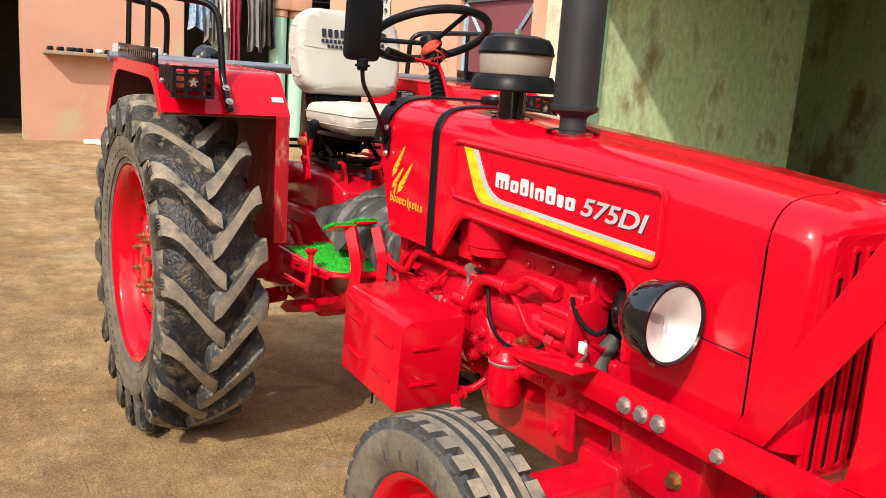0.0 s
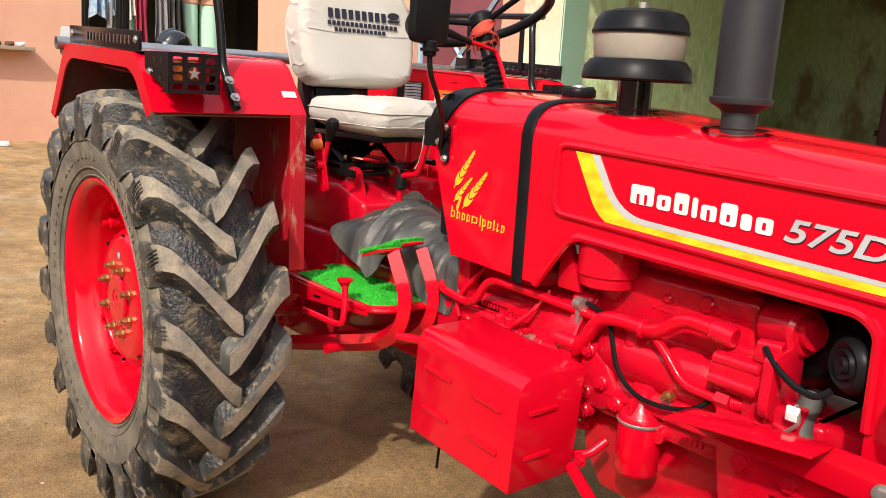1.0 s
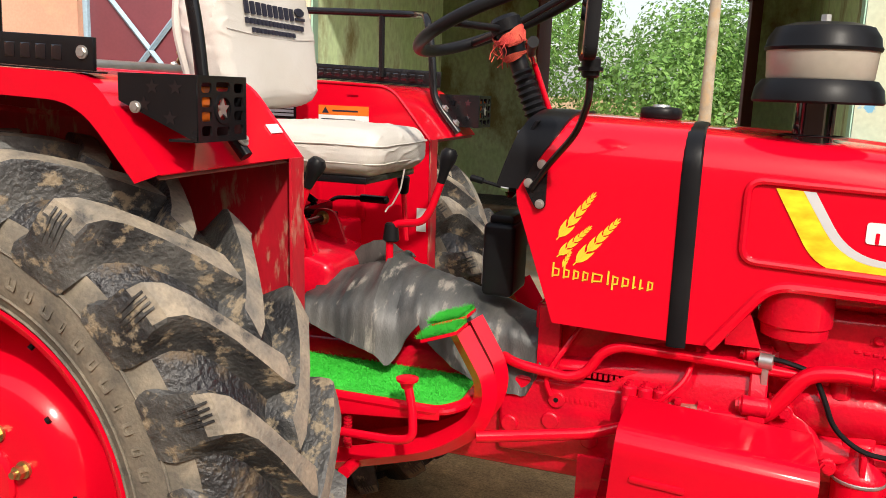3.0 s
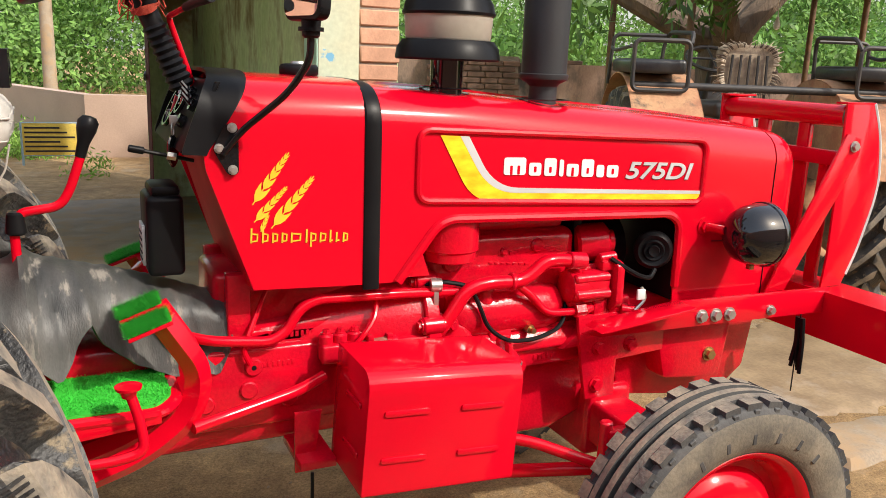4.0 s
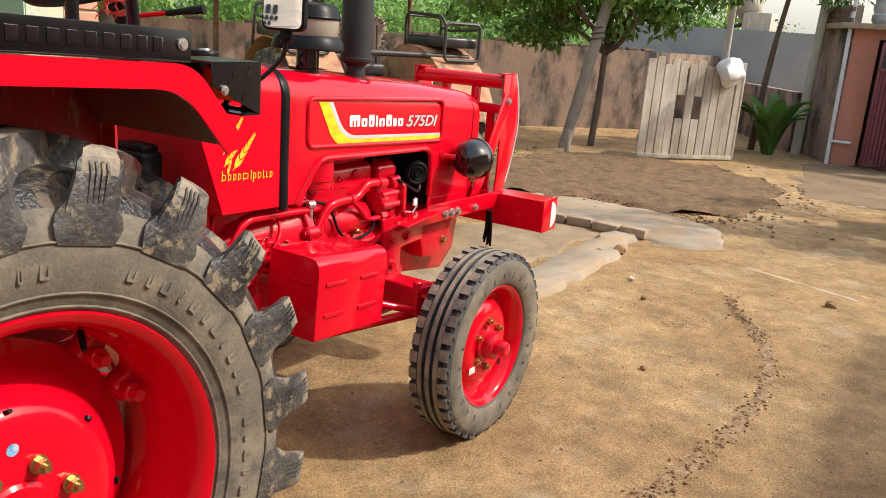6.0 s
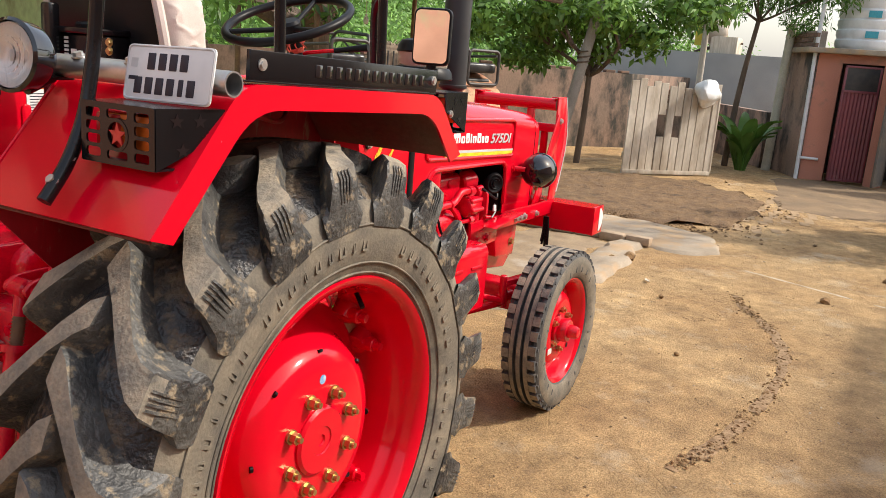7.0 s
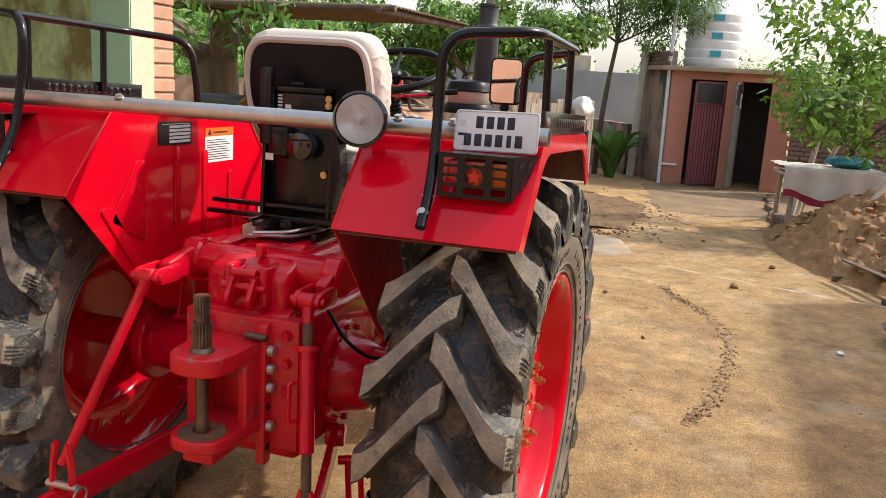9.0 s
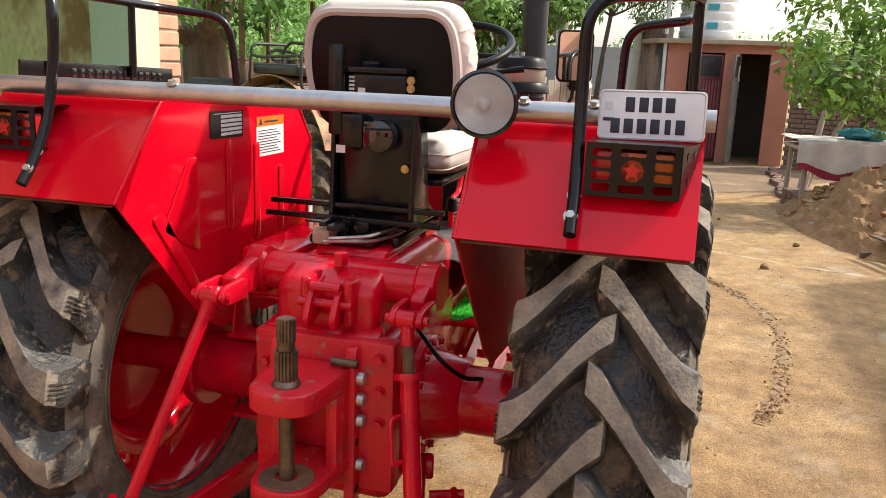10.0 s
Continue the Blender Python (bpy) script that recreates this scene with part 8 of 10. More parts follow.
scatter("trodden_straw", DUNG, [(7.6, 1.3, 0.75, 3600, 0.006, 0.03), (8.6, 0.9, 0.7, 2800, 0.006, 0.03), (7.2, 0.3, 0.5, 1500, 0.005, 0.026), (8.4, 2.1, 0.6, 1800, 0.006, 0.03), (9.4, 0.4, 0.5, 220, 0.006, 0.03), (9.2, 1.7, 0.5, 260, 0.008, 0.026)], "dark trodden dung and straw on the earth", "dung", 6)
for x, y, r in ((4.83, -1.59, 0.035), (5.05, -0.10, 0.05), (4.9, 0.0, 0.035), (4.1, -0.62, 0.018), (3.0, -1.0, 0.016), (5.9, -1.95, 0.03)):
    solid("stone", blob((0, 0, r * 0.45), r, 2, (1.2, 0.95, 0.75), 0.5, x), CLOD, "brown clod of earth lying on the ground", "clod", (x, y, ground_z(x, y)))
solid("paper_scrap", prism(round_poly([(-0.03, -0.02), (0.035, -0.015), (0.03, 0.02), (-0.035, 0.018)], 0.005, 2), 0.003, 0.006, "z"), WHITE, "small torn scrap of white paper", "paper", (3.27, -2.2, 0.008))
solid("dry_leaf", prism([(-0.05, -0.008), (0, -0.02), (0.05, 0.0), (0, 0.016)], 0.004, 0.008, "z"), PLANK, "pale dry leaf on the ground", "leaf", (4.45, -0.42, 0.008), 25)
# dung patch: flat darker spread with ragged outline, laid on the earth
def earth_patch(outline, z):
    """A low spread of soil with a ragged outline, lying on the earth."""
    pl = []
    for x, y in round_poly(outline, 0.6, 8):
        pl.append((x + 0.35 * noise.noise(Vector((x * 2.3, y * 2.3, 0))), y + 0.35 * noise.noise(Vector((x * 2.3, y * 2.3, 7)))))
    bm = bmesh.new()
    bmesh.ops.triangulate(bm, faces=[bm.faces.new([bm.verts.new((x, y, 0.016)) for x, y in pl])])
    for k in range(5):
        bmesh.ops.subdivide_edges(bm, edges=[e for e in bm.edges if e.calc_length() > 0.16], cuts=1)
        bmesh.ops.triangulate(bm, faces=bm.faces)
    for v in bm.verts:
        rim = v.is_boundary
        v.co.z = (0.0 if rim else z) + 0.010 * noise.noise(Vector((v.co.x * 1.1, v.co.y * 1.1, 0))) + (0 if rim else z * noise.noise(v.co * 6.0) + 0.45 * z * noise.noise(v.co * 15.0))
    return bm


patch = [(6.35 + 0.0, 1.9), (6.7, 1.0), (7.0, 0.2), (7.2, -0.45), (8.2, -0.6), (9.6, -0.4), (10.4, 0.2), (10.5, 1.4), (9.8, 2.4), (8.6, 2.9), (7.4, 2.8)]
solid("dung_patch", earth_patch(patch, 0.032), DUNG, "dark patch of trodden dung and soil", "soil patch", kind="structure")
# darker brown ground colour before the sheds
FORECOURT_EARTH = material("dark_swept_earth", (0.25, 0.165, 0.09), 0.9, second=(0.17, 0.115, 0.068), scale=2.2, amount=0.6, grain=60, bump=0.6, bump_dist=0.012, dirt=(0.38, 0.255, 0.13), dirt_scale=1.6, dirt_cut=0.56, dirt_soft=0.14)
# outline of that darker ground
damp = [(8.9, -0.75), (10.4, -0.45), (12.2, -0.15), (12.75, -0.5), (12.75, -2.6), (12.2, -3.4), (10.6, -2.9), (9.4, -2.2)]
solid("forecourt_patch", earth_patch(damp, 0.012), FORECOURT_EARTH, "darker brown earth before the sheds", "soil patch", kind="structure")
# concrete apron, brick kerb, ledge, faint lime line
def ragged(pts, amp, seed, z0, z1, step=0.07, slope=0.045):
    """A worn slab with a broken outline and sloping edges."""
    out = []
    for (a, b), (c, d) in zip(pts, pts[1:] + pts[:1]):
        n = max(1, int(math.hypot(c - a, d - b) / step))
        for k in range(n):
            x, y = a + (c - a) * k / n, b + (d - b) * k / n
            out.append((x + amp * noise.noise(Vector((x * 6, y * 6, seed))), y + amp * noise.noise(Vector((x * 6, y * 6, seed + 5)))))
    bm = bmesh.new()
    n, rings = len(out), []
    area = sum(a[0] * b[1] - b[0] * a[1] for a, b in zip(out, out[1:] + out[:1]))
    sg = 1 if area > 0 else -1
    for grow, z in ((slope, z0 - 0.01), (slope * 0.35, z0 + (z1 - z0) * 0.7), (0.0, z1)):
        ring = []
        for k in range(n):
            p, q = out[k - 1], out[(k + 1) % n]
            d = Vector((q[1] - p[1], p[0] - q[0])).normalized() * sg * grow
            ring.append(bm.verts.new((out[k][0] + d.x, out[k][1] + d.y, z)))
        rings.append(ring)
    for a, b in zip(rings, rings[1:]):
        for k in range(n):
            bm.faces.new((a[k], a[(k + 1) % n], b[(k + 1) % n], b[k]))
    bm.faces.new(rings[-1])
    return bm


solid("concrete_apron", ragged([(5.82, 2.3), (6.45, 1.9), (6.75, 1.0), (6.75, 0.1), (6.5, -0.45), (5.85, -0.62), (5.62, -0.35), (5.74, 0.2)], 0.07, 1.0, 0.0, 0.022), CEMENT, "worn cement apron beside the kerb", "paving", kind="structure")
rgk = random.Random(2)
KERB_STONE = material("worn_kerb_brick", (0.37, 0.28, 0.19), 0.95, second=(0.27, 0.19, 0.125), scale=9, amount=0.6, grain=70, bump=0.5, vary=0.22)
kerb = thing("kerb", "row of old bricks set on edge as a kerb", "kerb", (0, 0, 0), kind="structure")
for k in range(11):
    y = 2.35 - 0.235 * k
    brick = part("brick", box(-0.055, 0.055, -0.108, 0.108, 0, 0.075, 0.012, 2), KERB_STONE, kerb)
    brick.matrix_basis = pose(5.66 + 0.012 * rgk.uniform(-1, 1), y, -0.005 + 0.012 * rgk.random(), rgk.uniform(-3, 3), rgk.uniform(-3, 3), rgk.uniform(-5, 5))
ledge = [(3.2, -0.05), (3.6, -0.10), (4.2, -0.12), (5.0, -0.10), (5.62, 0.0), (5.60, 0.16), (5.0, 0.16), (4.2, 0.14), (3.5, 0.16), (3.0, 0.25)]
solid("cement_ledge", ragged(ledge, 0.06, 3.0, 0.0, 0.04), CEMENT, "broken cement ledge beside the drain", "ledge", kind="structure")
solid("wet_mud", ragged([(3.2, 0.35), (4.6, 0.28), (5.55, 0.24), (5.55, 0.9), (4.4, 1.3), (3.2, 1.3)], 0.12, 8.0, 0.002, 0.013), material("damp_mud", (0.33, 0.235, 0.135), 0.6, second=(0.22, 0.15, 0.085), scale=5, amount=0.6, grain=50, bump=0.5, dirt=(0.40, 0.34, 0.27), dirt_scale=3, dirt_cut=0.56), "damp mud in a shallow drain", "mud", kind="structure")
def on_earth(x, y):
    return ground_z(x, y) + 0.010 * noise.noise(Vector((x * 1.1, y * 1.1, 0))) + 0.0035 * noise.noise(Vector((x * 6, y * 6, 2)))


def earth_strip(name, line, half, mat, label, category, gap, seed):
    """A thin broken streak that lies on the uneven earth."""
    bm = bmesh.new()
    prev = None
    n = 150
    for i in range(n + 1):
        t = i / n * (len(line) - 1)
        k = min(int(t), len(line) - 2)
        (a, b), (c, d) = line[k], line[k + 1]
        x, y = a + (c - a) * (t - k), b + (d - b) * (t - k)
        m = Vector((d - b, a - c)).normalized()
        q = 0.5 + noise.noise(Vector((x * 7, y * 7, seed)))
        w = half * (0.35 + 1.1 * q)
        if q < gap:
            prev = None
            continue
        row = []
        for e in (-1, -0.35, 0.35, 1):
            px, py = x + m.x * w * e, y + m.y * w * e
            row.append(bm.verts.new((px, py, on_earth(px, py) + (0.0036 if abs(e) < 0.9 else 0.0012))))
        if prev:
            for j in range(3):
                bm.faces.new((prev[j], prev[j + 1], row[j + 1], row[j]))
        prev = row
    bmesh.ops.recalc_face_normals(bm, faces=bm.faces)
    if sum(f.normal.z for f in bm.faces) < 0:
        bmesh.ops.reverse_faces(bm, faces=bm.faces)
    solid(name, bm, mat, label, category, kind="structure")


earth_strip("lime_line", [(5.4, -0.95), (5.2, -1.5), (4.95, -2.2), (4.75, -3.0)], 0.014, material("lime_dust", (0.58, 0.52, 0.42), 0.95, second=(0.47, 0.38, 0.26), scale=14, amount=0.4), "faint white lime line across the earth", "line", 0.05, 3.0)
earth_strip("clod_stain", trail, 0.032, material("crumbled_earth", (0.19, 0.112, 0.05), 0.95, second=(0.36, 0.24, 0.13), scale=22, amount=0.6, grain=60, bump=0.6, bump_dist=0.01), "dark streak of crumbled soil on the earth", "soil streak", 0.22, 9.0)
# brick path to the sheds
path = thing("pavement", "worn brick paving towards the sheds", "paving", (0, 0, 0), kind="structure")
PB = mesh_of("paver", box(-0.105, 0.105, -0.052, 0.052, 0, 0.02, 0.006, 1), material("earthy_brick", (0.37, 0.25, 0.135), 0.95, second=(0.29, 0.19, 0.10), scale=5, amount=0.6, grain=80, bump=0.4, vary=0.08))
rgp = random.Random(9)
for i in range(30):
    for j in range(9):
        x, y = 7.3 + 0.2 * i * 0.93, -0.55 - 0.19 * j + 0.03 * (i % 2)
        if y < -0.62 - 0.28 * (x - 6.4) or y > -0.35 - 0.05 * (x - 7) or rgp.random() < 0.25 or (x < 9 and y < -1.4):
            continue
        o = new("brick", PB)
        o.parent = path
        o.matrix_basis = pose(x, y, on_earth(x, y) - 0.0175 + 0.004 * rgp.random(), 0, 0, 12 + rgp.uniform(-4, 4))


# ---- brickwork ----
def brick_courses(name, parent, mat, p0, p1, z0, z1, depth, seed, size=(0.225, 0.075), gap=0.012):
    """Single bricks on the face of a wall from p0 to p1, proud of the mortar behind."""
    rg = random.Random(seed)
    a, b = Vector((*p0, 0)), Vector((*p1, 0))
    L, d = (b - a).length, (b - a).normalized()
    nrm = Vector((d.y, -d.x, 0))
    me = mesh_of("brick", box(-size[0] / 2 + gap / 2, size[0] / 2 - gap / 2, -depth / 2, depth / 2, -size[1] / 2 + gap / 2, size[1] / 2 - gap / 2, 0.007, 1), mat)
    ang = math.degrees(math.atan2(d.y, d.x))
    z, row = z0 + size[1] / 2, 0
    while z + size[1] / 2 <= z1 + 1e-3:
        x = size[0] * (0.5 if row % 2 else 0.25)
        while x < L:
            c = a + d * min(x, L - size[0] * 0.3) + nrm * rg.uniform(-0.004, 0.006)
            o = new("brick", me)
            o.parent = parent
            o.matrix_basis = pose(c.x, c.y, z, rg.uniform(-1, 1), rg.uniform(-1, 1), ang + rg.uniform(-1.5, 1.5))
            x += size[0]
        z += size[1]
        row += 1


def wall(name, poly_pts, z0, z1, mat, label, category="wall", kind="structure"):
    return solid(name, prism(poly_pts, z0, z1, "z"), mat, label, category, kind=kind)


# ---- gateway building on the far side of the tractor ----
wall("wall_1", [(-0.98, 2.36), (-0.98, 4.5), (-2.0, 4.5), (-2.0, 2.36)], 0, 3.3, GREEN_WALL, "green lime-washed passage wall with run stains")
wall("wall_2", [(-2.0, 4.5), (-2.15, 4.5), (-2.15, 6.3), (-2.0, 6.3)], 0, 3.3, GREEN_WALL, "green wall at the back of the passage")
wall("wall_3", [(-0.6, 6.3), (-2.15, 6.3), (-2.15, 6.5), (-0.6, 6.5)], 0, 3.3, GREEN_WALL, "green wall beside the gate")
wall("wall_4", [(1.86, 2.22), (2.30, 2.22), (2.30, 6.5), (1.86, 6.5)], 0, 3.3, GREEN_WALL, "pale green wall of the gateway passage")
wall("wall_5", [(1.45, 6.3), (1.86, 6.3), (1.86, 6.5), (1.45, 6.5)], 0, 3.3, GREEN_WALL, "green gate jamb")
wall("wall_6", [(-0.6, 6.3), (1.45, 6.3), (1.45, 6.5), (-0.6, 6.5)], 2.5, 3.3, GREEN_WALL, "wall over the gate")
wall("pillar_1", [(-0.80, 1.95), (-0.98, 2.36), (-1.12, 2.36), (-1.12, 1.95)], 0, 3.3, CREAM_OLD, "peeling cream pilaster beside the passage", "pillar")
wall("pillar_trim", [(-0.798, 1.955), (-0.79, 1.955), (-0.972, 2.362), (-0.98, 2.36)], 0, 3.3, MINT, "mint painted reveal of the pilaster", "pillar")
wall("pillar_2", [(1.78, 1.93), (1.98, 1.93), (1.98, 2.22), (1.80, 2.22)], 0, 3.3, CREAM, "cream pilaster with flakes of blue paint", "pillar")
wall("pillar_trim_2", [(1.772, 1.935), (1.779, 1.935), (1.799, 2.22), (1.792, 2.22)], 0, 3.3, MINT, "mint painted reveal", "pillar")
pier = wall("pillar_3", [(1.981, 1.955), (2.19, 1.955), (2.19, 2.22), (1.981, 2.22)], 0, 3.3, MORTAR, "unplastered salmon brick end of the pilaster", "pillar")
PIER_BRICK = mesh_of("brick", box(-0.102, 0.102, -0.03, 0.03, -0.0375, 0.0375, 0.006, 1), BRICK_SALMON)
rgb_ = random.Random(4)
for k in range(38):
    o = new("brick", PIER_BRICK)
    o.parent = pier
    o.matrix_basis = pose(2.090 + rgb_.uniform(-0.003, 0.005), 1.974 + rgb_.uniform(-0.004, 0.003), 0.043 + 0.086 * k, 0, rgb_.uniform(-0.6, 0.6), rgb_.uniform(-0.8, 0.8))
solid("ceiling", box(-2.2, 2.35, 1.9, 6.55, 3.3, 3.45, 0.01), GREEN_WALL, "flat roof slab over the passage", "ceiling", kind="structure")
# slab out of view, added to block sun from the passage walls
solid("sunshade", box(-2.2, 2.35, 1.55, 1.9, 2.80, 2.90, 0.01), CEMENT, "unseen cement slab added to keep sun out of the passage", "sunshade", kind="structure")
solid("beam", box(-0.98, 1.86, 1.96, 2.2, 2.75, 3.3, 0.01), CREAM_OLD, "beam over the passage mouth", "beam", kind="structure")
solid("passage_floor", box(-0.97, 1.85, 2.2, 6.3, -0.02, 0.012, 0.002), CEMENT, "swept cement floor of the passage", "floor", kind="structure")
# left part of the same building, with a door and a lattice
wall("wall_7", [(-1.50, 2.12), (-1.121, 2.12), (-1.121, 2.36), (-1.50, 2.36)], 0, 3.3, PINK, "pink lime-washed wall")
wall("wall_8", [(-5.0, 2.12), (-2.45, 2.12), (-2.45, 2.36), (-5.0, 2.36)], 0, 3.3, PINK, "pink lime-washed wall with a lattice")
wall("wall_9", [(-2.45, 2.12), (-1.50, 2.12), (-1.50, 2.36), (-2.45, 2.36)], 2.1, 3.3, PINK, "pink wall over the door")
door = thing("door_1", "closed maroon sheet-metal door with pale blue bracing", "door", (-1.975, 2.2, 0.1), kind="structure")
part("leaf", box(-0.46, 0.46, -0.015, 0.015, 0, 2.0, 0.003), MAROON, door)
for a, b in (((-0.45, 0.05), (0.45, 1.0)), ((0.45, 0.05), (-0.45, 1.0)), ((-0.45, 1.0), (0.45, 1.95)), ((0.45, 1.0), (-0.45, 1.95))):
    part("brace", tube([(a[0], -0.028, a[1]), (b[0], -0.028, b[1])], 0.018, 4, 0), BLUE_IRON, door)
part("frame", cat(box(-0.475, -0.44, -0.04, 0.04, 0, 2.0, 0.004), box(0.44, 0.475, -0.04, 0.04, 0, 2.0, 0.004), box(-0.475, 0.475, -0.04, 0.04, 1.97, 2.0, 0.004)), BLUE_IRON, door)
lat = thing("lattice", "white pierced lattice set in the pink wall", "lattice", (-3.85, 2.11, 1.3), kind="structure")
# dark sheet in place of the shade seen through the lattice
part("backing", box(-0.22, 0.22, -0.004, 0.0, 0, 0.9, 0), ROOM_SHADE, lat)
for i in range(5):
    for j in range(9):
        part("lattice_ring", lathe([(0.036, -0.012), (0.050, -0.012), (0.050, 0.012), (0.036, 0.012)], 10, "y", (-0.176 + 0.088 * i, -0.014, 0.05 + 0.098 * j), False), WHITE, lat)
part("lattice_bar", cat(*[box(-0.225 + 0.088 * i, -0.215 + 0.088 * i, -0.026, -0.004, 0, 0.9, 0) for i in range(6)], *[box(-0.22, 0.22, -0.026, -0.004, 0.098 * j - 0.004, 0.098 * j + 0.006, 0) for j in range(10)]), WHITE, lat)
# open gate leaves at the end of the passage, corrugated
for x, ang, nm in ((-0.48, 96, "a"), (1.45, 84, "b")):
    g = thing("gate_leaf", "dark maroon corrugated gate leaf standing open", "gate", (x, 6.28, 0.05), ang + 180)
    corr = []
    for k in range(26):
        corr.append((0.04 * k, 0.012 if k % 2 else -0.012))
    part("sheet", prism(corr + [(u, v + 0.004) for u, v in corr[::-1]], 0, 2.3, "z"), MAROON, g)
    for z in (0.1, 1.1, 2.15):
        part("rail", box(0, 1.0, -0.03, -0.014, z, z + 0.05, 0.003), OLD_BLACK, g)
# string cot by the gate
cot = thing("charpoy", "low wooden string cot with turned legs", "cot", (-0.62, 5.62, 0))
for dx, dy in ((0.45, -0.36), (0.45, 0.36), (-0.55, -0.36), (-0.55, 0.36)):
    part("leg", lathe([(0.028, 0), (0.036, 0.05), (0.030, 0.12), (0.042, 0.20), (0.036, 0.36), (0.042, 0.42), (0.03, 0.46), (0.0, 0.465)], 14, "z", (dx, dy, 0)), PALE_BARK, cot)
part("rail", cat(cyl((-0.55, -0.36, 0.37), (0.45, -0.36, 0.37), 0.028, seg=12), cyl((-0.55, 0.36, 0.37), (0.45, 0.36, 0.37), 0.028, seg=12), cyl((0.45, -0.36, 0.37), (0.45, 0.36, 0.37), 0.028, seg=12), cyl((-0.55, -0.36, 0.37), (-0.55, 0.36, 0.37), 0.028, seg=12)), BARK, cot)
part("cords", cat(*[cyl((-0.55 + 0.05 * k, -0.36, 0.385), (-0.55 + 0.05 * k, 0.36, 0.385), 0.007, seg=6) for k in range(21)], *[cyl((-0.55, -0.33 + 0.06 * k, 0.39), (0.45, -0.33 + 0.06 * k, 0.39), 0.007, seg=6) for k in range(12)]), OLD_BLACK, cot, "dark woven cords")

# lane behind the gate: wall, sign, pole
lw = wall("lane_wall", [(-9, 30.0), (-0.3, 12.9), (1.0, 9.6), (6.5, 9.0), (6.5, 9.2), (1.1, 9.8), (-0.1, 13.0), (-8.8, 30.1)], -0.1, 0.80, material("lane_plaster", (0.56, 0.40, 0.32), 0.9, second=(0.46, 0.33, 0.26), scale=1.2, amount=0.3), "long plastered lane wall with piers")
for k in range(9):
    t = k / 8
    x, y = -9 + 8.7 * t, 30 - 17.1 * t
    solid("wall_pier", box(-0.14, 0.14, -0.14, 0.14, -0.1, 0.9, 0.02), lw.data.materials[0], "small pier of the lane wall", "pier", (x + 0.1, y - 0.2, 0), 63, "piers of the lane wall", "structure")
sign = thing("notice_board", "yellow notice board with unreadable lines on two posts", "sign", (0.58, 8.9, 0), -4)
part("board", box(-0.31, 0.31, -0.01, 0.01, 0.12, 0.50, 0.004), material("yellow_board", (0.75, 0.55, 0.10), 0.6), sign)
part("board_frame", tube([(-0.31, 0, 0.12), (0.31, 0, 0.12), (0.31, 0, 0.50), (-0.31, 0, 0.50)], 0.012, 6, 0, True), BLUE_IRON, sign)
for k in range(6):
    part("text_bar", box(-0.27, 0.27 - 0.08 * (k % 3), -0.013, -0.009, 0.16 + 0.055 * k, 0.18 + 0.055 * k, 0), INK, sign)
for x in (-0.3, 0.3):
    part("post", cyl((x, 0, -0.1), (x, 0, 0.5), 0.014, seg=8), BLUE_IRON, sign)
solid("utility_pole", cyl((0, 0, -0.2), (0, 0, 7), 0.16, 0.11, 16), CEMENT, "concrete utility pole beside the lane", "pole", (0.62, 20, 0))

# ---- house behind: verandah, doorway, shelf ----
HX = -9.5
HZ = 0.27
wall("house_wall_1", [(HX, -6.0), (HX, -1.55), (HX - 0.25, -1.55), (HX - 0.25, -6.0)], 0, 3.9, PINK, "pink and ochre lime-washed house wall")
wall("house_wall_2", [(HX, -0.40), (HX, 1.78), (HX - 0.25, 1.78), (HX - 0.25, -0.40)], 0, 3.9, PINK, "pink house wall, its lime wash flaking to ochre")
wall("house_wall_3", [(HX, -1.55), (HX, -0.40), (HX - 0.25, -0.40), (HX - 0.25, -1.55)], 2.35, 3.9, PINK, "wall over the doorway")
wall("house_wall_4", [(HX, 5.3), (HX, 9.5), (HX - 0.25, 9.5), (HX - 0.25, 5.3)], 0, 3.9, PINK, "pink house wall beyond the verandah")
wall("house_wall_5", [(HX, 1.78), (HX, 5.3), (HX - 0.3, 5.3), (HX - 0.3, 1.78)], 2.75, 3.9, PINK, "beam over the verandah")
# inner walls of the house, coloured dark to read as deep shade
wall("house_back", [(HX - 3.2, -6), (HX - 3.2, 9.5), (HX - 3.4, 9.5), (HX - 3.4, -6)], 0, 3.9, ROOM_SHADE, "back wall of the rooms, coloured dark for shade")
wall("house_partition", [(HX - 0.25, 1.5), (HX - 0.25, 1.65), (HX - 3.2, 1.65), (HX - 3.2, 1.5)], 0, 3.9, ROOM_SHADE, "inner wall")
wall("house_partition_2", [(HX - 0.25, 5.5), (HX - 0.25, 5.65), (HX - 3.2, 5.65), (HX - 3.2, 5.5)], 0, 3.9, ROOM_SHADE, "inner wall")
solid("house_roof", box(HX - 3.5, HX + 0.35, -6.1, 9.6, 3.9, 4.05, 0.01), CEMENT, "flat house roof slab", "roof", kind="structure")
solid("verandah_floor", box(HX - 3.2, HX + 0.12, 1.6, 5.5, 0.0, 0.36, 0.01), CEMENT, "raised cement verandah floor", "floor", kind="structure")
for y in (2.36, 3.28, 3.60):
    col = thing("column", "mint painted round column with a pink head", "column", (HX - 0.1, y, 0.3), group="verandah columns", kind="structure")
    part("shaft", cyl((0, 0, 0), (0, 0, 1.98), 0.135, seg=28), MINT, col)
    part("capital", cat(cyl((0, 0, 1.98), (0, 0, 2.10), 0.15, seg=28, bev=0.02), box(-0.18, 0.18, -0.18, 0.18, 2.10, 2.46, 0.02)), PINK, col)
